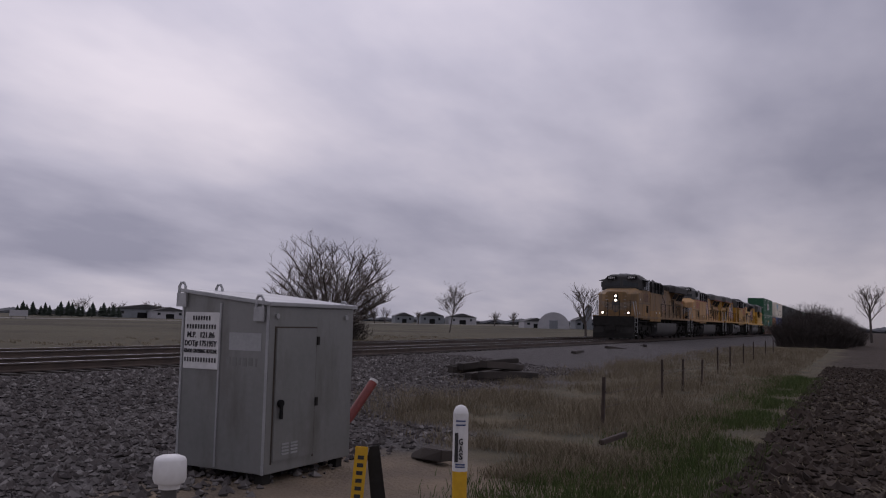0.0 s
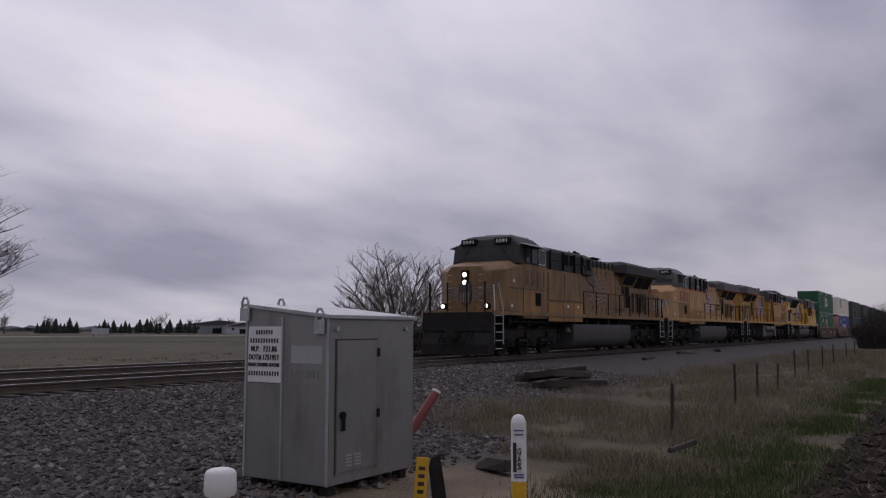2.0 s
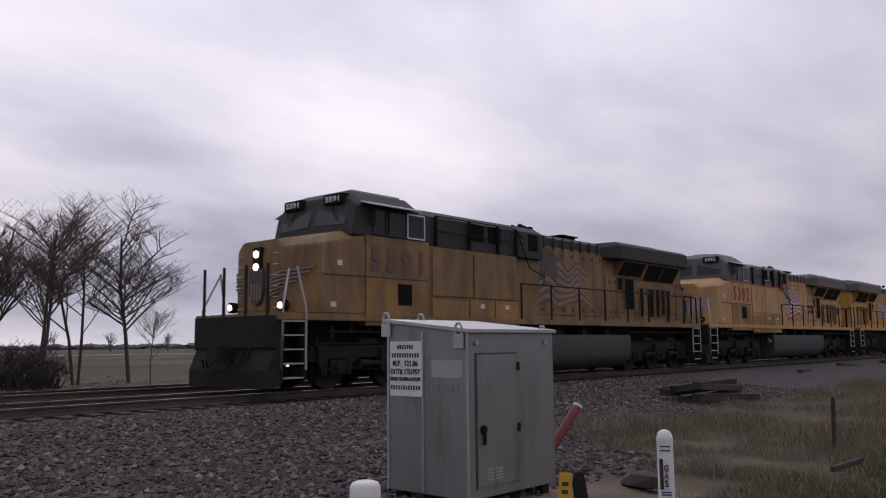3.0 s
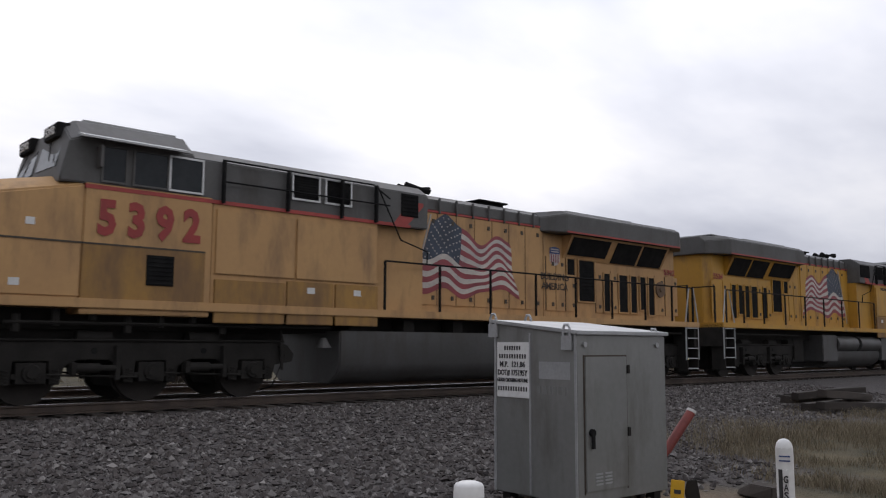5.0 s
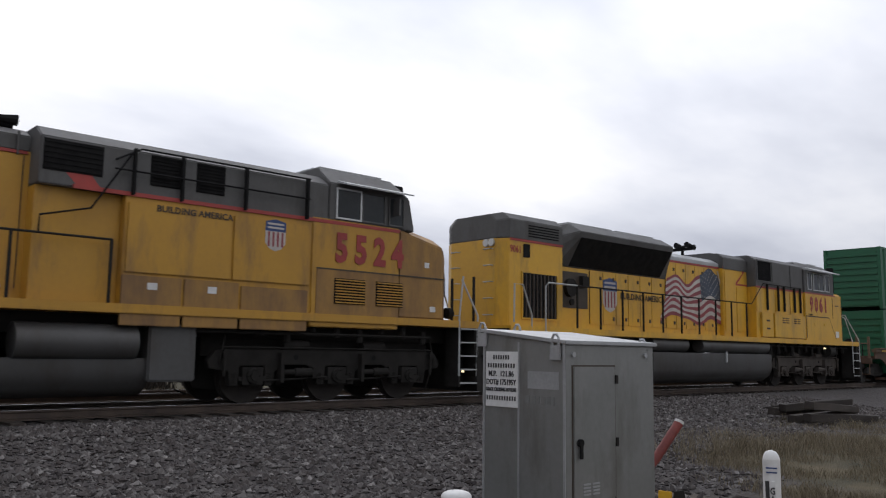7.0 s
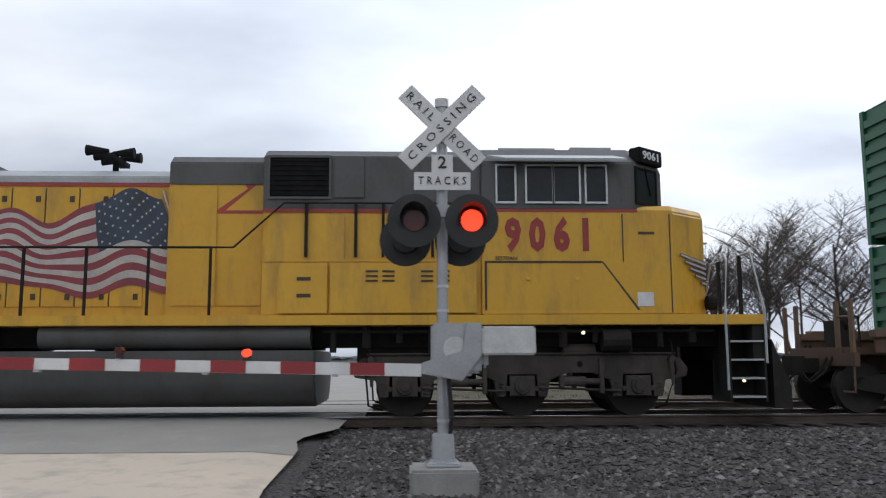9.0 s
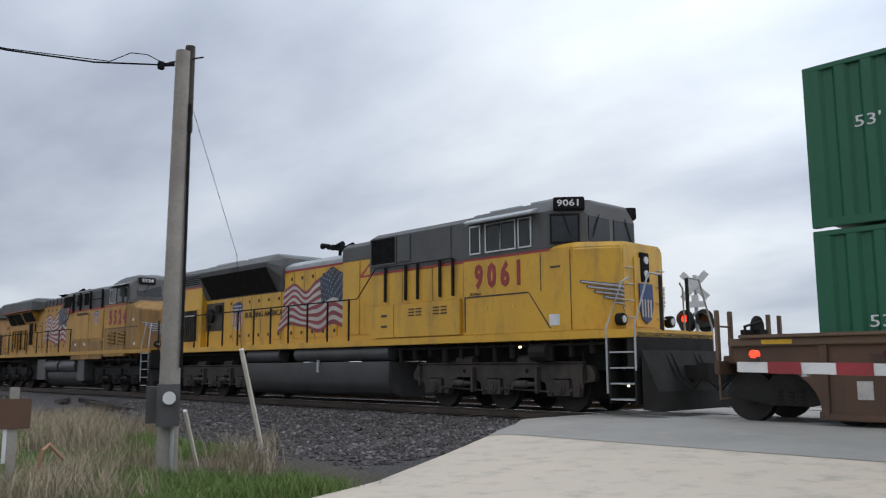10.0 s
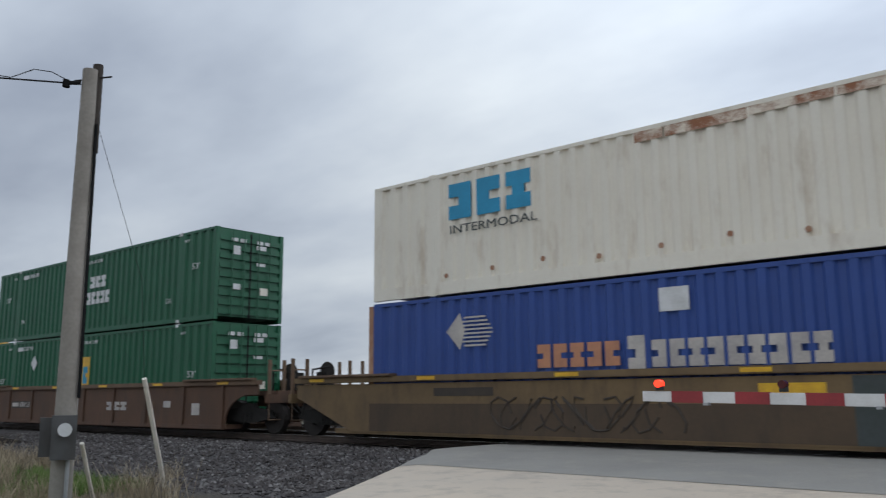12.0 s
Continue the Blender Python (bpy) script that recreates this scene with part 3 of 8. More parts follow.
def ge_loco(number, label, s0, rev, yellow, lit, slogan, air_tanks=False, weathered=False, lower=None, tall=1.0):
    lower = lower or yellow
    roof = M_SOOT if lit else M_GREY      # the lead engine is black with soot and has lost its stripes
    L = 22.45
    F = (lambda u: L - u) if rev else (lambda u: u)
    near = -1                       # the side towards the eye
    r = vehicle("diesel_locomotive", label, "locomotive", s0, "locomotives", (1, 1, tall))
    # frame and walkway
    g = Geo(F).box(0.55, 22.0, -0.85, 0.85, 1.25, 1.6).box(0.4, 0.7, -1.5, 1.5, 1.0, 1.7).box(21.8, 22.05, -1.5, 1.5, 1.0, 1.7)
    part("underframe", g, M_TRUCK, r)
    part("walkway", Geo(F).box(0.45, 22.05, -1.55, 1.55, 1.6, 1.76), yellow, r, bevel=0.01)
    part("plow", Geo(F).loft([(0.25, [(-1.45, 0.12), (-1.45, 0.5), (1.45, 0.5), (1.45, 0.12)]), (0.6, [(-1.5, 0.15), (-1.5, 1.3), (1.5, 1.3), (1.5, 0.15)])]), M_TRUCK, r)
    # nose and lower cab
    sec = [(1.12, rounded(0.84, 1.76, 3.28, 3.50, 0.2)), (1.78, rounded(1.5, 1.76, 3.38, 3.62, 0.4)), (3.1, rounded(1.5, 1.76, 3.66, 3.88, 0.4))]
    part("nose", Geo(F).loft(sec), lower if air_tanks else yellow, r, bevel=0.03, smooth=True)
    g = Geo(F).box(1.095, 1.125, -0.42, 0.42, 1.85, 3.2)
    part("nose_door", g, yellow, r, bevel=0.01)
    part("cab_side", Geo(F).box(3.1, 5.42, -1.5, 1.5, 1.5, 3.70), yellow, r, bevel=0.02)
    FC = lambda u: F(u - 0.4)       # the cab stands forward over the nose
    # cab top
    cab = [(3.08, [(-1.5, 3.66), (-1.5, 3.75), (-1.2, 3.92), (1.2, 3.92), (1.5, 3.75), (1.5, 3.66)]), (3.22, rounded(1.49, 3.68, 4.38, 4.70, 0.42)), (3.42, rounded(1.49, 3.68, 4.46, 4.84, 0.5)), (5.42, rounded(1.49, 3.68, 4.46, 4.84, 0.5))]
    part("cab_roof", Geo(FC).loft(cab), roof, r, bevel=0.02)
    g = Geo(FC).box(3.6, 5.3, -0.9, 0.9, 4.84, 4.90).box(3.9, 4.3, -0.3, 0.4, 4.9, 4.97).box(4.7, 5.2, -0.5, 0.2, 4.9, 4.95)
    g.tube([(4.5, 0.5, 4.9), (4.5, 0.5, 5.0), (5.1, 0.5, 5.0), (5.1, 0.5, 4.9)], 0.015, 5)
    part("roof_equipment", g, M_LIGHTGREY, r, bevel=0.015)
    for s in (-1, 1):
        g = Geo(FC).add([(3.35, s * 1.46, 4.50), (5.2, s * 1.46, 4.50), (5.2, s * 1.80, 4.40), (3.35, s * 1.80, 4.40), (3.35, s * 1.46, 4.53), (5.2, s * 1.46, 4.53), (5.2, s * 1.80, 4.43), (3.35, s * 1.80, 4.43)],
                       [(0, 1, 2, 3), (4, 5, 6, 7), (0, 1, 5, 4), (1, 2, 6, 5), (2, 3, 7, 6), (3, 0, 4, 7)])
        part("sunshade", g, M_LIGHTGREY, r)
        w0 = 0.0 if air_tanks else 0.36
        for a, b in ((3.42, 3.80), (3.96, 4.55), (4.62, 5.22)):
            window(r, FC, a + w0, b + w0, s * 1.492, 3.76, 4.34, s, M_ALU if a > 4 else roof)
        # windscreen panes lie on the raked cab front
        y0, y1 = (0.12 * s, 1.22 * s)
        g = Geo(FC).add([(3.11, y0, 3.98), (3.11, y1, 3.94), (3.21, y1, 4.34), (3.22, y0, 4.46), (3.07, y0, 3.99), (3.07, y1, 3.95), (3.17, y1, 4.35), (3.18, y0, 4.47)],
                       [(0, 1, 2, 3), (4, 5, 6, 7), (0, 1, 5, 4), (1, 2, 6, 5), (2, 3, 7, 6), (3, 0, 4, 7)])
        w = part("windscreen", g, M_GLASS, r)
        part("wiper", Geo(FC).tube([(3.15, (y0 + y1) / 2, 4.46), (3.06, (y0 + y1) / 2 + 0.25 * s, 4.08)], 0.012, 4), M_BLACK, w)
        nb = part("number_board", Geo(FC).box(3.10, 3.34, s * 0.40, s * 1.12, 4.48, 4.74), M_BLACK, r, bevel=0.02)
        writing("board_number", number, 0.19, FC(3.095), s * 0.76, 4.61, M_WHITE, nb, 0.5, 0.004, rz=-90 if not rev else 90)
        # mirror beside the window
        part("mirror", Geo(FC).box(3.66, 3.70, s * 1.5, s * 1.72, 3.95, 4.32), roof, r)
    # equipment compartment behind the cab
    comp = rounded(1.47, 3.62, 4.40, 4.62, 0.35)
    part("blower_hood", Geo(F).loft([(5.02, comp), (10.75, comp)]), roof, r, bevel=0.02)
    part("compartment", Geo(F).box(5.42, 9.3, -1.48, 1.48, 1.76, 3.62), yellow, r, bevel=0.015)
    part("compartment_narrow", Geo(F).box(9.3, 10.75, -1.3, 1.3, 1.76, 3.62), yellow, r, bevel=0.015)
    for s in (-1, 1):
        lit or part("red_stripe", Geo(F).box(3.1, 10.2, s * 1.47, s * 1.508, 3.60, 3.67), M_RED, r)
        g = Geo(F).add([(9.7, s * 1.475, 3.62), (10.1, s * 1.475, 3.62), (10.6, s * 1.475, 4.12), (10.6, s * 1.475, 4.20), (10.2, s * 1.475, 4.20)], [(0, 1, 2, 3, 4)])
        lit or part("red_flash", g, M_RED, r)
        zg = 3.84 if air_tanks else 3.92
        for a, b in ((7.42, 8.0), (8.3, 8.88)) if air_tanks else ((7.15, 7.75), (7.95, 8.55)):
            grille(r, F, a, b, s * 1.47, zg, 4.38, s, 9, M_ALU if weathered else None)
        a, b = (9.72, 10.7) if air_tanks else (9.95, 10.45)
        grille(r, F, a, b, s * 1.47, 3.85, 4.36, s, 6)
        # lower boxes and panels
        for a, b, z0, z1 in ((5.5, 7.0, 1.4, 2.2), (7.05, 8.15, 1.4, 2.25), (8.2, 9.3, 1.4, 2.25), (5.5, 7.2, 2.3, 3.5), (7.25, 9.25, 2.3, 3.5)):
            part("side_panel", Geo(F).box(a, b, s * 1.47, s * 1.52, z0, z1), lower if z1 < 3 else yellow, r, bevel=0.012)
        for a in (7.6, 8.75):
            part("placard", Geo(F).box(a - 0.09, a + 0.09, s * 1.52, s * 1.526, 2.02, 2.14), M_WHITE, r)
        part("placard", Geo(F).box(2.0, 2.16, s * 1.5, s * 1.507, 1.92, 2.04), M_WHITE, r)
        part("placard", Geo(F).box(2.2, 2.34, s * 1.5, s * 1.507, 2.9, 3.02), M_WHITE, r)
        # cab lower panel with a vent
        part("cab_panel", Geo(F).box(3.1, 5.3, s * 1.49, s * 1.515, 1.6, 2.66), lower, r, bevel=0.01)
        if air_tanks:
            grille(r, F, 3.0, 3.75, s * 1.515, 1.98, 2.5, s, 9, None, yellow)
            grille(r, F, 4.05, 4.85, s * 1.515, 1.98, 2.5, s, 9, None, yellow)
        else:
            grille(r, F, 4.2, 4.7, s * 1.515, 2.02, 2.55, s, 7)
        part("nose_seam", Geo(F).box(1.75, 5.3, s * 1.50, s * 1.512, 2.66, 2.69), M_DARKTXT, r)
        # engine hood
        panel_doors(r, F, [10.85 + 0.62 * k for k in range(8)], s * 0.95, 1.95, 4.12, yellow, s)
        lit or part("hood_stripe", Geo(F).box(10.8, 15.2, s * 0.95, s * 0.982, 4.14, 4.19), M_RED, r)
        for k in range(8):
            u = 10.95 + 0.56 * k
            part("hood_bracket", Geo(F).box(u, u + 0.03, s * 0.95, s * 1.02, 4.12, 4.5), roof, r)
        # radiator end: lower doors and tall intakes, sloping screens under the overhang
        panel_doors(r, F, [15.4, 15.8, 16.2], s * 0.95, 1.95, 3.4, yellow, s)
        grille(r, F, 16.27, 16.6, s * 0.96, 2.95, 3.42, s, 4, yellow)
        panel_doors(r, F, [16.22, 16.68], s * 0.95, 1.95, 2.85, yellow, s)
        grille(r, F, 16.78, 17.48, s * 0.96, 2.25, 3.42, s, 12, yellow)
        for a, b, z0 in ((17.92, 18.2, 2.0), (18.64, 19.06, 2.0), (19.22, 19.52, 2.0), (19.7, 19.98, 2.1), (20.14, 20.44, 1.95)):
            grille(r, F, a, b, s * 0.965, z0, 3.08, s, 3, yellow)
        for a, b in ((17.55, 17.86), (18.26, 18.58), (20.5, 21.0), (21.05, 21.75)):
            panel_doors(r, F, [a, b], s * 0.95, 1.95, 3.16, yellow, s)
        if slogan == "rear":
            fan = part("blower_cover", Geo(F).disc((20.75, s * 0.975, 2.75), (0, s, 0), 0.24, 0.05, 20).disc((20.75, s * 1.02, 2.75), (0, s, 0), 0.08, 0.04, 10), M_CHORD, r)
        for a, b, z0 in ((16.2, 17.9, 3.50), (18.2, 19.4, 3.40), (19.52, 20.72, 3.40)):
            f0, f1 = (z0 - 3.36) / 0.66, (3.96 - 3.36) / 0.66
            y0, y1 = 0.962 + 0.37 * f0, 0.962 + 0.37 * f1
            g = Geo(F).add([(a, s * y0, z0), (b, s * y0, z0), (b, s * y1, 3.96), (a, s * y1, 3.96), (a, s * (y0 + 0.012), z0 - 0.006), (b, s * (y0 + 0.012), z0 - 0.006), (b, s * (y1 + 0.012), 3.954), (a, s * (y1 + 0.012), 3.954)],
                           [(0, 1, 2, 3), (4, 5, 6, 7), (0, 1, 5, 4), (1, 2, 6, 5), (2, 3, 7, 6), (3, 0, 4, 7)])
            part("radiator_screen", g, M_BLACK, r)
        lit or part("wing_stripe", Geo(F).box(15.75, 21.2, s * 1.447, s * 1.456, 4.03, 4.075), M_RED, r)
        for u in (22.02, 21.95):
            part("end_post", Geo(F).box(u - 0.025, u + 0.025, s * (0.42 if u > 22 else 1.2) - 0.025, s * (0.42 if u > 22 else 1.2) + 0.025, 1.7, 2.95), M_TRUCK, r)
            part("end_post", Geo(F).box(0.45 - 0.025, 0.45 + 0.025, s * (0.42 if u > 22 else 1.2) - 0.025, s * (0.42 if u > 22 else 1.2) + 0.025, 1.7, 2.85), M_TRUCK, r)
        part("end_rail", Geo(F).tube([(22.02, s * 0.42, 2.93), (22.0, s * 1.2, 2.93)], 0.02, 6), M_TRUCK, r)
        # rails, steps
        hand_rail(r, F, [9.5, 11.1, 12.75, 14.4, 16.0, 17.6, 19.2, 20.6, 21.75], s * 1.50, 1.76, 2.82, M_TRUCK if not weathered else M_BLACK)
        for z in (4.42, 4.02):
            part("upper_rail", Geo(F).tube([(5.55, s * 1.58, z), (9.1, s * 1.58, z), (9.55, s * 1.58, z - 0.25 if z > 4.2 else z)], 0.018, 5), M_BLACK, r)
        for u in (5.6, 7.0, 8.3, 9.2):
            part("rail_bracket", Geo(F).box(u - 0.02, u + 0.02, s * 1.5, s * 1.6, 3.62, 4.42), M_BLACK, r)
        part("rail_slope", Geo(F).tube([(9.2, s * 1.58, 4.42), (9.9, s * 1.54, 3.3), (10.7, s * 1.52, 3.1), (10.7, s * 1.5, 2.82)], 0.018, 5), M_BLACK, r)
        steps(r, F, 0.62, 1.22, s)
        steps(r, F, 21.35, 21.95, s)
        m = M_LIGHTGREY
        grab(r, F, [(0.62, s * 1.5, 0.5), (0.62, s * 1.52, 1.9), (0.95, s * 1.3, 2.75)], m)
        grab(r, F, [(1.25, s * 1.54, 0.5), (1.25, s * 1.54, 1.85), (1.05, s * 1.45, 2.8)], m)
        grab(r, F, [(22.0, s * 1.52, 0.6), (22.0, s * 1.52, 1.8), (21.8, s * 1.5, 2.82)], m)
        grab(r, F, [(21.3, s * 1.52, 0.6), (21.3, s * 1.52, 1.8), (21.55, s * 1.5, 2.8)], m)
        for k in range(6):
            z = 1.9 + 0.25 * k
            part("nose_rung", Geo(F).tube([(1.12, s * 0.62, z), (1.04, s * 0.62, z), (1.04, s * 0.74, z), (1.12, s * 0.74, z)], 0.012, 4), M_LIGHTGREY, r)
    hd = rounded(0.95, 4.19, 4.45, 4.6, 0.3)
    part("hood_roof", Geo(F).loft([(10.75, hd), (15.3, hd)]), roof, r, bevel=0.02)
    part("hood", Geo(F).box(10.75, 15.3, -0.95, 0.95, 1.76, 4.19), yellow, r)
    part("rear_hood", Geo(F).loft([(15.3, rounded(0.95, 1.76, 4.0, 4.05, 0.05)), (21.6, rounded(0.95, 1.76, 4.0, 4.05, 0.05)), (21.88, rounded(0.72, 1.76, 4.0, 4.05, 0.05))]), yellow, r, bevel=0.02)
    shroud = [(-0.955, 3.36), (-1.325, 4.02), (1.325, 4.02), (0.955, 3.36)]
    part("radiator_shroud", Geo(F).loft([(16.1, shroud), (20.85, shroud)]), yellow, r, bevel=0.01)

    def wing(hw, z0=4.03, z1=4.52, z2=4.64):
        return [(-hw, z0), (-hw, z1), (-hw + 0.2, z2), (hw - 0.2, z2), (hw, z1), (hw, z0)]
    part("radiator_wing", Geo(F).loft([(15.15, wing(0.97, 4.06, 4.42, 4.58)), (15.75, wing(1.45)), (21.2, wing(1.45)), (21.95, wing(1.0, 4.03, 4.44, 4.62)), (22.05, wing(0.95, 4.03, 4.42, 4.6))]), roof, r, bevel=0.02)
    g = Geo(F).box(16.3, 19.4, -0.95, 0.95, 4.66, 4.74).box(19.7, 21.6, -0.95, 0.95, 4.66, 4.71)
    part("radiator_top", g, M_LIGHTGREY, r, bevel=0.02)
    g = Geo(F).box(13.4, 14.3, -0.45, 0.45, 4.58, 4.72).box(13.3, 14.4, -0.55, 0.55, 4.72, 4.76)
    part("exhaust_stack", g, M_BLACK, r, bevel=0.02)
    g = Geo(F).tube([(11.3, -0.2, 4.6), (11.3, -0.2, 4.75)], 0.05, 6)
    for k, d in enumerate((-1, 1, -1, 1, -1)):
        y = -0.5 + 0.15 * k
        g.disc((11.3, y, 4.78), (d, 0, 0.02), 0.04, 0.42, 8, 0, 0.10)
    g.box(11.25, 11.35, -0.6, 0.2, 4.73, 4.78)
    part("air_horn", g, M_BLACK, r)
    if air_tanks:
        for a, b in ((8.9, 10.9), (11.2, 13.1)):
            for s in (-1, 1):
                part("air_reservoir", Geo(F).disc((a, s * 1.2, 1.12), (1, 0, 0), 0.3, b - a, 16), M_TANK, r, smooth=True)
        tank(r, F, 8.6, 13.6, 0.2, 0.85, M_TANK, 1.3)
        for a in (8.3, 13.2):
            part("tank_box", Geo(F).box(a - 0.1 if a > 10 else a - 0.5, a + 1.2 if a > 10 else a + 0.4, -1.4, 1.4, 0.45, 1.45), M_TANK, r, bevel=0.03)
    else:
        tank(r, F, 8.4, 16.3, 0.2, 1.3, M_TANK)
        for s in (-1, 1):
            for k in range(5):
                part("tank_bracket", Geo(F).box(8.7 + 1.5 * k, 9.0 + 1.5 * k, s * 0.9, s * 1.3, 1.3, 1.55), M_TRUCK, r)
        part("bell", Geo(F).disc((8.1, -1.25, 1.15), (0, 0, -1), 0.06, 0.2, 10, 0, 0.17), M_TANK, r)
    nose_wings(r, F, 1.10, 2.46, 0.98, lit)
    headlights(r, F, 1.09, 3.02, lit)
    coupler(r, F, 0.0, 1)
    coupler(r, F, L, -1)
    WHEELS.extend(loco_truck(r, F, (2.5, 4.5, 6.5), "ge") + loco_truck(r, F, (17.1, 19.0, 20.9), "ge"))
    if air_tanks:
        part("brake_cabinet", Geo(F).box(15.2, 16.5, -1.0, 1.0, 0.45, 1.26), M_TRUCK, r, bevel=0.02)
    # hoses and pipes under the walkway
    for k in range(9):
        u = 2.2 + k * 0.6
        part("valve", Geo(F).disc((u, -1.3, 1.2 + 0.1 * (k % 3)), (0, 0, 1), 0.07, 0.28, 8), M_TRUCK, r)
    part("pipe", Geo(F).tube([(2, -1.35, 1.35), (8.2, -1.35, 1.35)], 0.03, 5), M_TRUCK, r)
    part("pipe", Geo(F).tube([(16.4, -1.35, 1.4), (21.3, -1.35, 1.4)], 0.03, 5), M_TRUCK, r)
    # markings on both sides
    for s in (-1, 1):
        rz = 0 if s < 0 else 180
        ob = writing("cab_number", " ".join(number), 0.80, F(4.25 - 0.33 * air_tanks), s * 1.516, 3.10, M_OLDRED if lit else M_NUMRED, r, 1.86, 0.036, rz)
        if s < 0:
            flag(r, F, 10.65 + 0.45 * air_tanks, 14.3 + 0.75 * air_tanks, 2.0, 4.08, s * 0.95, s, lit)
            if slogan == "rear":
                writing("slogan", "BUILDING\nAMERICA", 0.26, F(15.75), s * 0.985, 2.72, M_DARKTXT, r, 1.15, 0.004, rz)
                shield(r, F, 15.75, 3.42, 0.42, 0.52, s * 0.95, s)
            elif slogan == "front":
                writing("slogan", "BUILDING AMERICA", 0.16, F(8.0), s * 1.53, 3.44, M_DARKTXT, r, 1.5, 0.003, rz)
                shield(r, F, 6.3, 3.22, 0.46, 0.62, s * 1.49, s)
            writing("end_number", number, 0.24, F(21.3), s * 0.985, 3.3, M_NUMRED, r, 0.6, 0.004, rz)
    return r


LOCO_A = ge_loco("5591", "lead yellow and grey diesel locomotive with lit headlights", 58.5, False, M_YELLOW_SOOT, True, "", weathered=False, lower=M_YELLOW_DIRTY, tall=0.992)
LOCO_B = ge_loco("5392", "faded yellow diesel locomotive with painted flag, coupled second in the train", 80.95, False, M_YELLOW_DULL, False, "rear", weathered=True, lower=M_YELLOW_DIRTY, tall=1.012)
LOCO_C = ge_loco("5524", "yellow diesel locomotive with paired air tanks, running backwards in the train", 104.05, True, M_YELLOW, False, "front", air_tanks=True, lower=M_YELLOW_DIRTY, tall=1.03)


def emd_loco(number, label, s0):
    """A locomotive with broad flared radiators; its rear end leads, the cab and nose come last."""
    L = 24.0
    F = None
    Y = M_YELLOW_NEW
    r = vehicle("diesel_locomotive", label, "locomotive", s0, "locomotives", (0.955, 1, 1.028))
    ident = lambda u: u
    part("underframe", Geo().box(0.5, 23.3, -0.85, 0.85, 1.2, 1.55).box(0.4, 0.65, -1.5, 1.5, 0.95, 1.65).box(23.05, 23.3, -1.5, 1.5, 0.95, 1.65), M_TRUCK, r)
    part("walkway", Geo().box(0.45, 23.3, -1.55, 1.55, 1.55, 1.72), Y, r, bevel=0.01)
    part("plow", Geo().loft([(23.4, [(-1.5, 0.15), (-1.5, 1.3), (1.5, 1.3), (1.5, 0.15)]), (23.75, [(-1.45, 0.12), (-1.45, 0.5), (1.45, 0.5), (1.45, 0.12)])]), M_TRUCK, r)
    # long hood
    part("rear_hood", Geo().loft([(0.62, [(-0.85, 1.72), (-0.85, 3.95), (0.85, 3.95), (0.85, 1.72)]), (0.8, [(-1.15, 1.72), (-1.15, 3.95), (1.15, 3.95), (1.15, 1.72)]), (3.1, [(-1.15, 1.72), (-1.15, 3.95), (1.15, 3.95), (1.15, 1.72)])]), Y, r, bevel=0.02)
    part("hood", Geo().box(3.1, 13.9, -0.95, 0.95, 1.72, 4.05), Y, r)
    top = rounded(0.96, 4.05, 4.18, 4.34, 0.3)
    part("hood_roof", Geo().loft([(8.6, top), (12.3, top)]), M_LIGHTGREY, r, bevel=0.02)
    rt = rounded(1.16, 3.95, 4.45, 4.64, 0.25)
    part("rear_roof", Geo().loft([(0.62, rounded(0.86, 3.95, 4.4, 4.6, 0.25)), (0.82, rt), (3.1, rt)]), M_GREY, r, bevel=0.02)
    wing = [(-0.97, 3.42), (-1.46, 4.20), (-1.50, 4.36), (-1.05, 4.62), (1.05, 4.62), (1.50, 4.36), (1.46, 4.20), (0.97, 3.42)]
    small = [(-0.97, 3.42), (-1.1, 3.9), (-1.1, 4.2), (-0.9, 4.5), (0.9, 4.5), (1.1, 4.2), (1.1, 3.9), (0.97, 3.42)]
    part("radiator_wing", Geo().loft([(3.0, small), (3.5, wing), (8.4, wing), (8.75, small)]), M_GREY, r, bevel=0.02)
    part("radiator_top", Geo().box(3.7, 5.9, -0.9, 0.9, 4.62, 4.70).box(6.1, 8.2, -0.9, 0.9, 4.62, 4.70), M_LIGHTGREY, r, bevel=0.02)
    # inverter and cab block
    part("equipment_block", Geo().box(12.3, 14.1, -1.1, 1.1, 1.72, 4.05), Y, r, bevel=0.015)
    part("equipment_roof", Geo().loft([(12.3, rounded(1.12, 4.0, 4.4, 4.55, 0.2)), (14.1, rounded(1.12, 4.0, 4.4, 4.55, 0.2))]), M_GREY, r, bevel=0.02)
    part("inverter_block", Geo().box(14.1, 18.1, -1.42, 1.42, 1.72, 3.5), Y, r, bevel=0.015)
    part("inverter_roof", Geo().loft([(14.1, rounded(1.43, 3.5, 4.45, 4.62, 0.3)), (18.1, rounded(1.43, 3.5, 4.45, 4.62, 0.3))]), M_GREY, r, bevel=0.02)
    part("cab_side", Geo().box(18.1, 21.65, -1.5, 1.5, 1.72, 3.52), Y, r, bevel=0.02)
    nose = [(20.9, rounded(1.48, 1.72, 3.5, 3.6, 0.1)), (21.65, rounded(1.5, 1.72, 3.48, 3.62, 0.12)), (22.45, rounded(0.82, 1.72, 3.5, 3.62, 0.1)), (22.5, rounded(0.78, 1.72, 3.45, 3.6, 0.1))]
    part("nose", Geo().loft(nose), Y, r, bevel=0.03)
    part("nose_door", Geo().box(22.49, 22.53, -0.4, 0.4, 1.8, 3.3), Y, r, bevel=0.01)
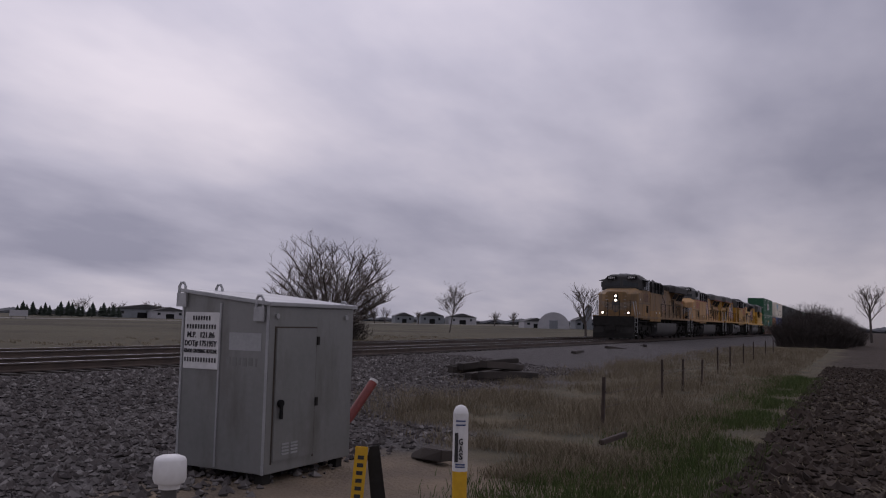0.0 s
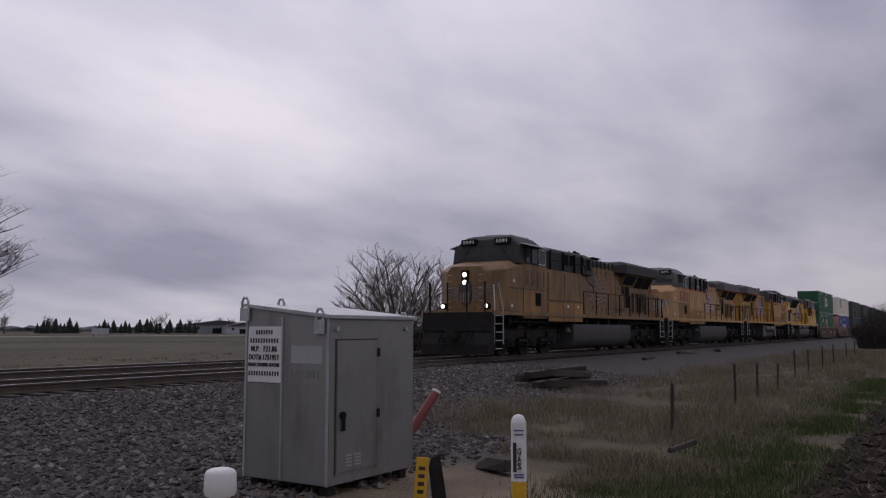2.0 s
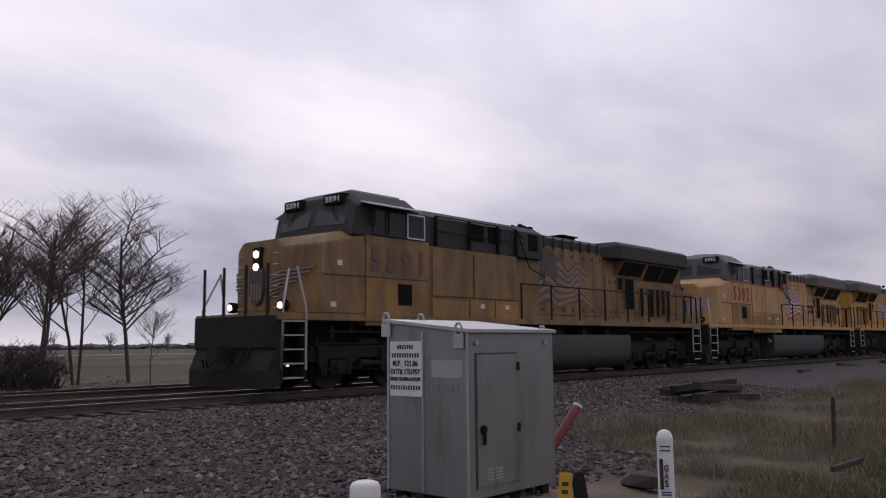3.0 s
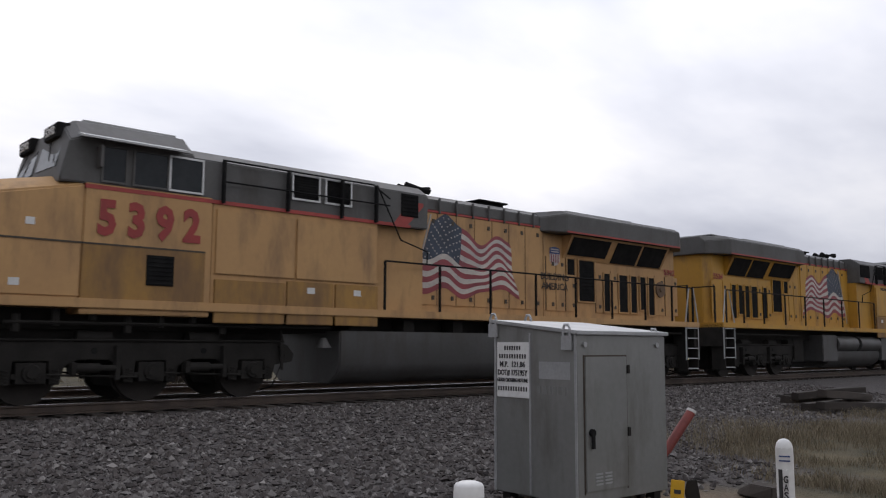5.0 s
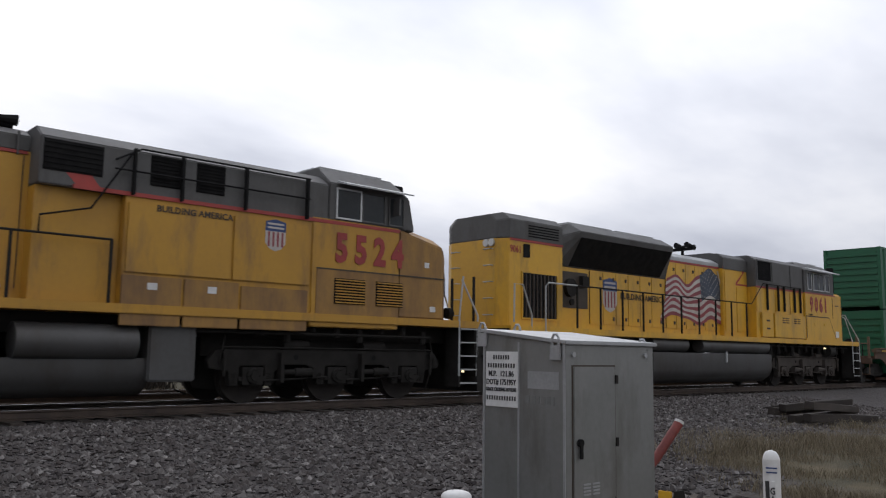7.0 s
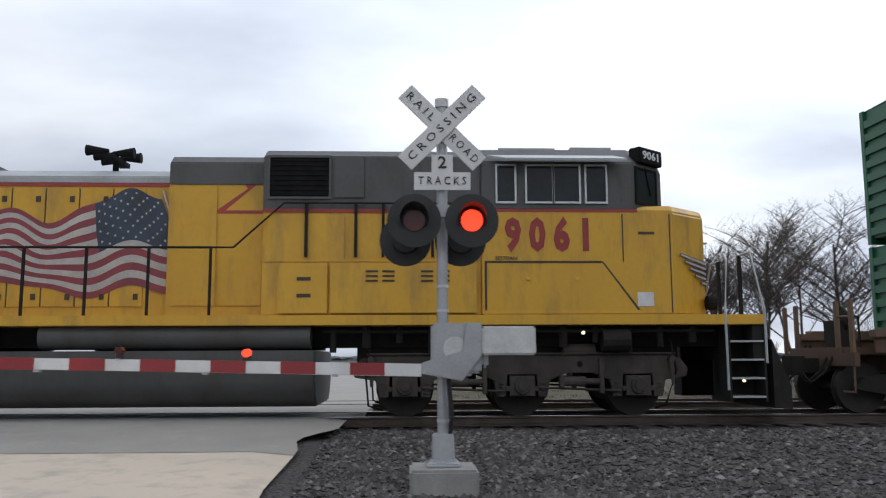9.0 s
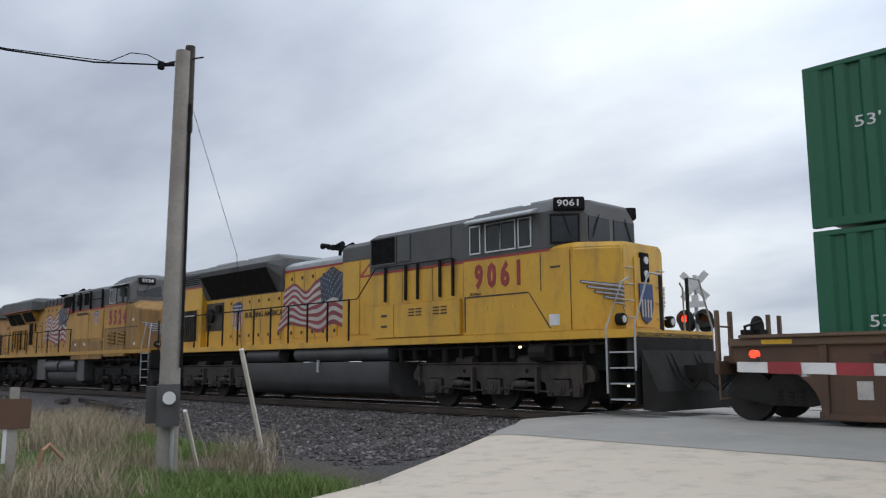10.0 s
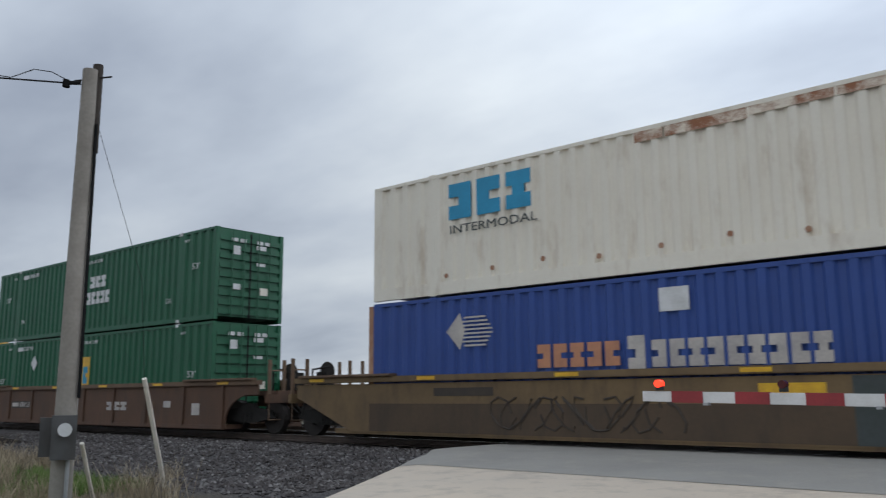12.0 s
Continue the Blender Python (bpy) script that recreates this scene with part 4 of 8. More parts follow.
    cab = [(18.1, rounded(1.49, 3.52, 4.36, 4.68, 0.45)), (20.95, rounded(1.48, 3.52, 4.36, 4.70, 0.45)), (21.55, rounded(1.0, 3.52, 4.34, 4.64, 0.3)), (21.64, rounded(0.95, 3.52, 4.28, 4.56, 0.3))]
    part("cab_roof", Geo().loft(cab), M_GREY, r, bevel=0.02)
    part("roof_equipment", Geo().box(18.5, 19.6, -0.9, 0.9, 4.68, 4.75).box(19.9, 20.7, -0.9, 0.9, 4.69, 4.77).tube([(18.7, 0, 4.75), (18.7, 0, 4.83), (19.3, 0, 4.83)], 0.02, 5), M_LIGHTGREY, r, bevel=0.015)
    for y in (-1, 1):
        nb = part("number_board", Geo().box(-0.36, 0.36, -0.10, 0.16, -0.14, 0.14), M_BLACK, r, bevel=0.02)
        nb.matrix_basis = pose(21.32, y * 1.16, 4.52, 0, 0, 38 if y < 0 else 142)
        writing("board_number", number, 0.2, 0, -0.104, 0, M_WHITE, nb, 0.5, 0.004)
    for s in (-1, 1):
        g = Geo().add([(18.2, s * 1.44, 4.46), (20.6, s * 1.44, 4.46), (20.75, s * 1.84, 4.32), (18.5, s * 1.84, 4.32), (18.2, s * 1.44, 4.49), (20.6, s * 1.44, 4.49), (20.75, s * 1.84, 4.35), (18.5, s * 1.84, 4.35)],
                      [(0, 1, 2, 3), (4, 5, 6, 7), (0, 1, 5, 4), (1, 2, 6, 5), (2, 3, 7, 6), (3, 0, 4, 7)])
        part("sunshade", g, M_LIGHTGREY, r)
        for a, b in ((18.4, 18.72), (18.95, 19.42), (19.46, 19.92), (20.06, 20.42)):
            window(r, ident, a, b, s * 1.49, 3.66, 4.28, s, M_ALU)
        w = part("windscreen", Geo().box(21.63, 21.66, s * 0.08, s * 0.88, 3.70, 4.26), M_GLASS, r, bevel=0.01)
        part("wiper", Geo().tube([(21.68, s * 0.5, 4.32), (21.68, s * 0.75, 3.8)], 0.014, 4), M_BLACK, w)
        # angled pane on the corner of the cab, with its frame and wiper
        cw = part("corner_window", Geo().box(-0.30, 0.30, -0.016, 0.006, 3.68, 4.26), M_GLASS, r, bevel=0.006)
        cw.matrix_basis = pose(21.25, s * 1.243, 0, 0, 0, 38.7 if s < 0 else 141.3)
        g = Geo()
        for a, b, c, d in ((-0.34, 0.34, 4.26, 4.30), (-0.34, 0.34, 3.64, 3.68), (-0.34, -0.30, 3.68, 4.26), (0.30, 0.34, 3.68, 4.26)):
            g.box(a, b, -0.03, 0.004, c, d)
        part("window_frame", g, M_BLACK, cw)
        part("wiper", Geo().tube([(-0.05, -0.03, 4.32), (0.12, -0.03, 3.82)], 0.012, 5), M_BLACK, cw)
        # stripes
        part("red_stripe", Geo().box(14.1, 18.1, s * 1.43, s * 1.44, 3.47, 3.53), M_RED, r)
        part("red_stripe", Geo().box(18.1, 21.0, s * 1.5, s * 1.508, 3.48, 3.53), M_RED, r)
        part("hood_stripe", Geo().box(8.7, 12.3, s * 0.95, s * 0.965, 4.0, 4.06), M_RED, r)
        part("rear_stripe", Geo().box(0.85, 3.1, s * 1.15, s * 1.165, 3.90, 3.96), M_RED, r)
        g = Geo().add([(12.3, s * 1.103, 4.02), (13.7, s * 1.103, 4.02), (13.75, s * 1.103, 3.94), (13.1, s * 1.103, 3.50), (14.1, s * 1.103, 3.50), (14.1, s * 1.103, 3.56), (13.35, s * 1.103, 3.56), (14.0, s * 1.103, 4.08), (12.3, s * 1.103, 4.08)], [tuple(range(9))])
        part("red_flash", g, M_RED, r)
        # doors and panels
        panel_doors(r, ident, [8.75 + 0.62 * k for k in range(6)], s * 0.95, 1.9, 3.96, Y, s)
        panel_doors(r, ident, [4.6 + 0.66 * k for k in range(7)], s * 0.95, 1.9, 3.4, Y, s)
        part("block_panel", Geo().box(12.4, 13.2, s * 1.1, s * 1.125, 1.9, 3.95), Y, r, bevel=0.008)
        part("block_panel", Geo().box(13.25, 14.05, s * 1.1, s * 1.125, 1.9, 3.45), Y, r, bevel=0.008)
        for a, b in ((14.15, 15.6), (15.65, 16.85), (16.9, 18.05)):
            part("inverter_panel", Geo().box(a, b, s * 1.42, s * 1.44, 2.62, 3.45), Y, r, bevel=0.008)
        part("battery_box", Geo().box(15.35, 18.0, s * 1.42, s * 1.53, 1.75, 2.6), Y, r, bevel=0.012)
        part("battery_box", Geo().box(14.4, 15.3, s * 1.42, s * 1.50, 1.75, 2.6), Y, r, bevel=0.012)
        g = Geo()
        for u in (16.1, 16.4, 17.1, 17.4):
            for k in range(3):
                part("louvre", Geo().box(u - 0.11, u + 0.11, s * 1.53, s * 1.545, 2.28 + 0.08 * k, 2.31 + 0.08 * k), M_DARKTXT, r)
        for z in (2.3, 2.02):
            part("slot", Geo().box(14.75, 15.0, s * 1.5, s * 1.51, z, z + 0.06), M_DARKTXT, r)
        part("inverter_door", Geo().box(16.95, 17.6, s * 1.43, s * 1.455, 3.55, 4.45), M_GREY, r, bevel=0.008)
        part("roof_panel", Geo().box(15.4, 15.95, s * 1.43, s * 1.46, 3.72, 4.45), M_GREY, r, bevel=0.01)
        grille(r, ident, 14.22, 15.3, s * 1.43, 3.74, 4.42, s, 8, M_GREY)
        g = Geo().box(18.15, 18.19, s * 1.5, s * 1.508, 1.8, 2.62).box(18.15, 20.3, s * 1.5, s * 1.508, 2.60, 2.635)
        g.add([(20.3, s * 1.504, 2.635), (20.34, s * 1.504, 2.62), (21.0, s * 1.504, 1.80), (20.95, s * 1.504, 1.80)], [(0, 1, 2, 3)])
        g.box(21.58, 21.60, s * 1.5, s * 1.508, 1.75, 3.45).box(20.7, 20.72, s * 1.5, s * 1.508, 2.62, 3.45)
        part("cab_seams", g, M_DARKTXT, r)
        part("cab_lower_panel", Geo().box(18.3, 20.2, s * 1.495, s * 1.503, 1.82, 2.58), Y, r, bevel=0.003)
        part("data_plate", Geo().box(20.95, 21.25, s * 1.5, s * 1.51, 1.86, 2.1), M_WHITE, r)
        for u in (18.9, 19.8):
            part("panel_latch", Geo().box(u, u + 0.08, s * 1.5, s * 1.52, 2.3, 2.36), M_REFLECT, r)
        part("nose_vent", Geo().box(21.0, 21.3, s * 1.5, s * 1.512, 3.1, 3.14), M_DARKTXT, r)
        # radiator screens and rear grille
        g = Geo().add([(3.55, s * 0.995, 3.45), (8.35, s * 0.995, 3.45), (8.35, s * 1.47, 4.20), (3.55, s * 1.47, 4.20)], [(0, 1, 2, 3)])
        part("radiator_screen", g, M_BLACK, r)
        grille(r, ident, 1.35, 2.8, s * 1.15, 1.95, 3.1, s, 4, Y)
        for k in range(9):
            part("grille_bar", Geo().box(1.45 + k * 0.155, 1.49 + k * 0.155, s * 1.16, s * 1.20, 1.95, 3.1), M_DARKTXT, r)
        for k in range(5):
            part("roof_louvre", Geo().box(1.6, 2.9, s * 1.16, s * 1.175, 4.05 + 0.07 * k, 4.08 + 0.07 * k), M_BLACK, r)
        part("sand_hatch", Geo().box(1.38, 1.66, s * 1.15, s * 1.17, 3.5, 3.85), M_BLACK, r, bevel=0.01)
        # flat dark plate: the shade of a hollow put into colour
        part("recess_shade", Geo().box(3.15, 4.5, s * 0.95, s * 0.97, 2.3, 3.3), M_DARKTXT, r)
        g = Geo().disc((3.6, s * 0.97, 2.85), (0, s, 0), 0.25, 0.12, 16).disc((3.6, s * 1.05, 2.45), (0, s, 0), 0.09, 0.06, 10).box(4.1, 4.4, s * 0.95, s * 1.1, 2.9, 3.2)
        part("brake_wheel", g, M_TRUCK, r)
        # rails
        hand_rail(r, ident, [3.3, 4.4, 5.5, 6.6, 7.7, 8.8, 9.9, 11.0, 12.1, 13.2], s * 1.50, 1.72, 2.86, M_TRUCK)
        grab(r, ident, [(13.2, s * 1.5, 2.86), (13.6, s * 1.5, 2.86), (14.5, s * 1.52, 3.62), (17.7, s * 1.52, 3.62)], M_TRUCK, 0.018)
        for u in (14.9, 15.8, 16.3, 17.2, 17.7):
            part("rail_bracket", Geo().box(u - 0.025, u + 0.025, s * 1.45, s * 1.52, 2.7, 3.62), M_TRUCK, r)
        steps(r, ident, 0.62, 1.22, s)
        steps(r, ident, 22.6, 23.25, s)
        m = M_LIGHTGREY
        grab(r, ident, [(0.6, s * 1.52, 1.8), (0.62, s * 1.52, 2.75), (0.95, s * 1.52, 2.75), (1.3, s * 1.53, 2.0), (1.3, s * 1.53, 0.7)], m)
        grab(r, ident, [(1.85, s * 1.55, 0.7), (1.85, s * 1.55, 2.75), (2.0, s * 1.53, 2.86), (3.3, s * 1.5, 2.86)], m)
        grab(r, ident, [(22.55, s * 1.54, 0.45), (22.55, s * 1.54, 1.75), (22.75, s * 1.2, 2.7), (22.8, s * 1.0, 2.8)], m)
        grab(r, ident, [(23.28, s * 1.54, 0.9), (23.28, s * 1.54, 1.8), (23.3, s * 1.0, 2.85), (23.3, s * 0.55, 2.85)], m)
        part("post", Geo().box(23.25, 23.31, s * 0.5, s * 0.56, 1.7, 2.85), M_TRUCK, r)
        g = Geo()
        for k in range(5):
            g.tube([(0.62, s * 0.5, 2.0 + 0.42 * k), (0.5, s * 0.5, 2.0 + 0.42 * k), (0.5, s * 0.75, 2.0 + 0.42 * k), (0.62, s * 0.75, 2.0 + 0.42 * k)], 0.013, 4)
            if k < 4:
                g.tube([(22.5, s * 0.5, 2.0 + 0.35 * k), (22.58, s * 0.5, 2.0 + 0.35 * k), (22.58, s * 0.72, 2.0 + 0.35 * k), (22.5, s * 0.72, 2.0 + 0.35 * k)], 0.013, 4)
        part("end_ladder", g, M_LIGHTGREY, r)
        for a, b in ((7.2, 9.3), (10.2, 15.0)):
            part("air_reservoir", Geo().disc((a, s * 1.25, 1.38), (1, 0, 0), 0.22, b - a, 16), M_TANK, r, smooth=True)
        writing("cab_number", " ".join(number), 0.74, 19.35, s * 1.508, 3.06, M_NUMRED, r, 1.55, 0.034, 0 if s < 0 else 180)
    tank(r, ident, 7.1, 15.1, 0.2, 1.14, M_TANK, 1.48)
    part("tank_gauge", Geo().box(11.6, 11.68, -1.53, -1.48, 0.85, 1.2), M_LIGHTGREY, r)
    flag(r, lambda u: 21.85 - u, 8.95, 13.45, 1.92, 3.92, -0.95, -1)
    shield(r, ident, 5.6, 2.75, 0.72, 1.0, -0.95, -1)
    writing("slogan", "BUILDING AMERICA", 0.26, 7.4, -0.985, 2.75, M_DARKTXT, r, 2.5, 0.004)
    writing("end_number", number, 0.26, 1.08, -1.155, 3.68, M_NUMRED, r, 0.42, 0.004)
    writing("small_number", "SD70AH", 0.09, 18.55, -1.508, 2.68, M_DARKTXT, r, 0.4)
    # mirrored builders for the ends
    N = lambda u: 23.45 - u
    nose_wings(r, N, 0.975, 2.38)
    headlights(r, N, 0.95, 3.1, False)
    R = lambda u: u
    for y in (-0.72, -0.52):
        part("end_light", Geo().disc((0.56, y, 3.85), (1, 0, 0), 0.10, 0.08, 14), M_ALU, r)
    g = Geo().tube([(11.0, -0.3, 4.34), (11.0, -0.3, 4.62)], 0.06, 6).box(10.9, 11.1, -0.75, 0.2, 4.58, 4.66)
    for k, d in enumerate((-1, 1, -1, 1, -1)):
        g.disc((11.0, -0.7 + 0.2 * k, 4.7), (d, 0, 0.03), 0.035, 0.42, 10, 0, 0.10)
    part("air_horn", g, M_BLACK, r)
    g = Geo().box(12.4, 13.9, -0.6, 0.6, 4.55, 4.6)
    part("roof_hatch", g, M_GREY, r, bevel=0.01)
    coupler(r, ident, 0.0, 1)
    coupler(r, ident, L, -1)
    WHEELS.extend(loco_truck(r, ident, (2.3, 4.35, 6.4), "emd") + loco_truck(r, ident, (16.7, 18.85, 21.0), "emd"))
    for k in range(12):
        u = 15.4 + k * 0.6
        part("valve", Geo().disc((u, -1.3, 1.1 + 0.08 * (k % 3)), (0, 0, 1), 0.06 + 0.02 * (k % 2), 0.4, 8), M_TRUCK, r)
    part("pipe", Geo().tube([(15.2, -1.35, 1.45), (22.4, -1.35, 1.45)], 0.03, 5), M_TRUCK, r)
    part("pipe", Geo().tube([(1.5, -1.35, 1.45), (7, -1.35, 1.45)], 0.03, 5), M_TRUCK, r)
    part("small_reservoir", Geo().disc((20.3, -1.35, 1.3), (1, 0, 0), 0.2, 0.5, 12), M_TRUCK, r)
    part("cab_lamp", Geo().disc((19.95, -1.4, 1.42), (0, -1, 0), 0.03, 0.05, 10), M_STEPLAMP, r)
    return r


LOCO_D = emd_loco("9061", "clean yellow diesel locomotive with flared dark radiators and painted flag", 126.6)

# ---- containers and well cars ----
CL, CH, CW = 16.15, 2.92, 1.3


def corrugated(g, u0, u1, y, z0, z1, s, pitch=0.37, depth=0.075, mi=0):
    """A side sheet folded into upright corrugations."""
    n = int((u1 - u0) / pitch)
    p = (u1 - u0) / n
    xs, ys = [], []
    for k in range(n):
        a = u0 + k * p
        for f, d in ((0.0, 0), (0.36, 0), (0.54, 1), (0.82, 1)):
            xs.append(a + f * p)
            ys.append(y - s * depth * d)
    xs.append(u1)
    ys.append(y)
    vs = [(x, yy, z) for x, yy in zip(xs, ys) for z in (z0, z1)]
    g.add(vs, [(2 * i, 2 * i + 1, 2 * i + 3, 2 * i + 2) for i in range(len(xs) - 1)], mi)


def container(label, s0, z, material, doors_rear=False, corner=None, cl=CL, rail=0.17):
    c = vehicle("shipping_container", label, "container", s0, "stacked containers")
    off = z
    g = Geo().box(0.06, cl - 0.06, -CW + 0.06, CW - 0.06, off + 0.14, off + CH - 0.02)
    part("inner_box", g, material, c)
    q = cl / 2 - 6.1
    for s in (-1, 1):
        for a, b in ((0.12, q - 0.1), (q + 0.1, cl - q - 0.1), (cl - q + 0.1, cl - 0.12)):
            g = Geo()
            corrugated(g, a, b, s * CW, off + 0.16, off + CH - 0.09, s)
            part("side_sheet", g, material, c)
        for a in (q, cl - q):
            part("post", Geo().box(a - 0.11, a + 0.11, s * (CW - 0.06), s * (CW + 0.005), off + 0.1, off + CH), material, c, bevel=0.008)
            for zz in (off + 0.0, off + CH - 0.1):
                part("casting", Geo().box(a - 0.1, a + 0.1, s * (CW - 0.15), s * (CW + 0.012), zz, zz + 0.12), corner or material, c, bevel=0.01)
        part("bottom_rail", Geo().box(0.02, cl - 0.02, s * (CW - 0.08), s * (CW + 0.006), off + 0.02, off + rail), material, c, bevel=0.008)
        part("top_rail", Geo().box(0.02, cl - 0.02, s * (CW - 0.08), s * (CW + 0.004), off + CH - 0.09, off + CH), material, c, bevel=0.008)
        for u in (0.0, cl - 0.14):
            part("corner_post", Geo().box(u, u + 0.14, s * (CW - 0.14), s * (CW + 0.003), off + 0.02, off + CH), material, c, bevel=0.01)
    for u, d in ((0.0, -1), (cl, 1)):
        for k in range(9):
            zz = off + 0.2 + k * 0.29
            part("end_rib", Geo().box(min(u, u - d * 0.05), max(u, u - d * 0.05), -CW + 0.15, CW - 0.15, zz, zz + 0.16), material, c)
    if doors_rear:
        part("door_gap", Geo().box(cl + 0.0, cl + 0.006, -0.03, 0.03, off + 0.1, off + CH - 0.1), M_BLACK, c)
        for y in (-0.62, -0.30, 0.35, 0.65):
            part("door_print", Geo().box(cl, cl + 0.011, y - 0.11, y + 0.11, off + CH * 0.86, off + CH * 0.90), M_WHITE, c)
        for y in (-0.72, -0.28, 0.28, 0.72):
            part("lock_rod", Geo().tube([(cl + 0.06, y, off + 0.1), (cl + 0.06, y, off + CH - 0.06)], 0.022, 6), material, c)
        for y, zz, w, h, m in ((-0.55, 0.72, 0.3, 0.28, M_WHITE), (-0.5, 0.34, 0.26, 0.18, M_WHITE), (0.4, 0.8, 0.38, 0.14, M_WHITE), (0.4, 0.62, 0.34, 0.1, M_WHITE), (0.55, 0.3, 0.3, 0.24, M_CREAM)):
            part("placard", Geo().box(cl + 0.0, cl + 0.012, y - w / 2, y + w / 2, off + CH * zz, off + CH * zz + h), m, c)
    g = Geo().box(0.05, cl - 0.05, -CW + 0.05, CW - 0.05, off + CH - 0.03, off + CH - 0.01)
    part("roof_sheet", g, material, c)
    return c


def marks(c, z, pieces):
    """Flat painted marks on the near side: u0, u1, z0, z1, material."""
    for u0, u1, z0, z1, m in pieces:
        part("painted_mark", Geo().box(u0, u1, -CW - 0.014, -CW - 0.006, z + z0, z + z1), m, c)


def well_truck(r, u, F=None):
    for s in (-1, 1):
        g = Geo()
        prof = [(u - 1.15, 0.45), (u - 1.0, 0.66), (u - 0.4, 0.72), (u - 0.3, 0.85), (u + 0.3, 0.85), (u + 0.4, 0.72), (u + 1.0, 0.66), (u + 1.15, 0.45), (u + 0.75, 0.38), (u + 0.35, 0.30), (u - 0.35, 0.30), (u - 0.75, 0.38)]
        g.loft([(s * 0.98, prof), (s * 1.12, prof)], axis="y")
        for k in (-0.2, 0, 0.2):
            for j in range(4):
                g.disc((u + k, s * 1.08, 0.34 + 0.07 * j), (0, 0, 1), 0.08, 0.035, 8)
        part("truck_frame", g, M_TRUCK, r)
    for d in (-0.89, 0.89):
        WHEELS.append(wheelset(u + d, r, lambda x: x, 0.46))


def well_car(label, s0, L, paint, chord, slope=False):
    r = vehicle("well_car", label, "rail wagon", s0, "well cars")
    a, b = 2.05, L - 2.05
    zt, zb = 1.36, 0.12
    for s in (-1, 1):
        y = s * 1.42
        if slope:
            prof = [(a - 1.2, 1.32), (a - 1.2, 1.0), (a + 0.9, zb + 0.05), (b - 0.9, zb + 0.05), (b + 1.2, 1.0), (b + 1.2, 1.32)]
        else:
            arch = [(a - 0.9 + 1.25 * math.sin(t * math.pi / 16), 0.25 + 0.85 * math.cos(t * math.pi / 16)) for t in range(1, 9)]
            arch2 = [(b + 0.9 - 1.25 * math.sin(t * math.pi / 16), 0.25 + 0.85 * math.cos(t * math.pi / 16)) for t in range(8, 0, -1)]
            prof = [(a - 1.2, zt), (a - 1.2, 1.1)] + arch + [(a + 0.35, zb), (b - 0.35, zb)] + arch2 + [(b + 1.2, 1.1), (b + 1.2, zt)]
        part("side_plate", Geo().loft([(y, prof), (y - s * 0.05, prof)], axis="y"), paint, r)
        part("top_chord", Geo().box(a - 1.25, b + 1.25, s * 1.30, s * 1.50, zt, zt + 0.14), chord, r, bevel=0.015)
        if not slope:
            part("bottom_chord", Geo().box(a + 0.4, b - 0.4, s * 1.38, s * 1.47, zb - 0.02, zb + 0.1), paint, r, bevel=0.01)
            n = 9
            for k in range(n):
                u = a + 0.45 + k * (b - a - 0.9) / (n - 1)
                wide = 0.13 if k in (1, n - 2) else 0.07
                part("side_post", Geo().loft([(s * 1.42, [(u - wide, zt), (u - wide * 0.7, zb), (u + wide * 0.7, zb), (u + wide, zt)]), (s * 1.48, [(u - wide, zt), (u - wide * 0.7, zb), (u + wide * 0.7, zb), (u + wide, zt)])], axis="y"), paint, r, bevel=0.01)
        for k in range(6):
            u = a - 0.6 + k * (b - a + 1.0) / 5.3
            part("reflector", Geo().box(u, u + 0.55, s * 1.5, s * 1.508, zt + 0.03, zt + 0.11), M_REFLECT, r)
        for u in ((a - 1.0, a + 2.4), (b - 2.4, b + 1.0)):
            part("deck_grating", Geo().box(u[0], u[1], s * 1.32, s * 1.58, zt + 0.14, zt + 0.2), M_CHORD, r, bevel=0.01)
    part("well_floor", Geo().box(a + 0.3, b - 0.3, -1.4, 1.4, zb, zb + 0.12), paint, r)
    for u0, u1, d in ((0.45, a + 0.25, 1), (b - 0.25, L - 0.45, -1)):
        part("end_deck", Geo().box(u0, u1, -1.05, 1.05, 1.05, 1.2).box(u0, u1, -0.35, 0.35, 0.75, 1.05), paint, r, bevel=0.02)
        e = u0 if d > 0 else u1
        part("end_sill", Geo().box(min(e, e + d * 0.12), max(e, e + d * 0.12), -1.4, 1.4, 0.85, 1.1), paint, r, bevel=0.015)
        for y in (-1.3, -0.8, 0.8, 1.3):
            part("end_post", Geo().box(e + d * 0.05 - 0.035, e + d * 0.05 + 0.035, y - 0.05, y + 0.05, 1.1, 2.05), M_CHORD, r, bevel=0.01)
        part("end_rail", Geo().tube([(e + d * 0.05, -1.3, 1.75), (e + d * 0.05, -0.8, 1.75)], 0.02, 5).tube([(e + d * 0.05, -1.3, 0.4), (e + d * 0.05, -0.9, 0.4)], 0.02, 5).tube([(e + d * 0.05, -1.3, 1.1), (e + d * 0.05, -1.3, 0.4)], 0.02, 5), M_CHORD, r)
        part("brake_gear", Geo().disc((e + d * 0.35, -0.35, 1.72), (1, 0, 0), 0.25, 0.05, 14).box(e + d * 0.2 - 0.1, e + d * 0.2 + 0.3, -0.5, -0.2, 1.2, 1.7).tube([(e + d * 0.4, -0.9, 1.2), (e + d * 0.4, -0.9, 1.75), (e + d * 0.4, -0.3, 1.85)], 0.03, 5), M_TRUCK, r)
    coupler(r, lambda x: x, 0.0, 1)
    coupler(r, lambda x: x, L, -1)
    well_truck(r, 1.75)
    well_truck(r, L - 1.75)
    return r


def lettering(root, body, u, z, h, w, m, y=-CW - 0.012, bold=0.0):
    writing("lettering", body, h * 1.42, u, y, z, m, root, w, bold)


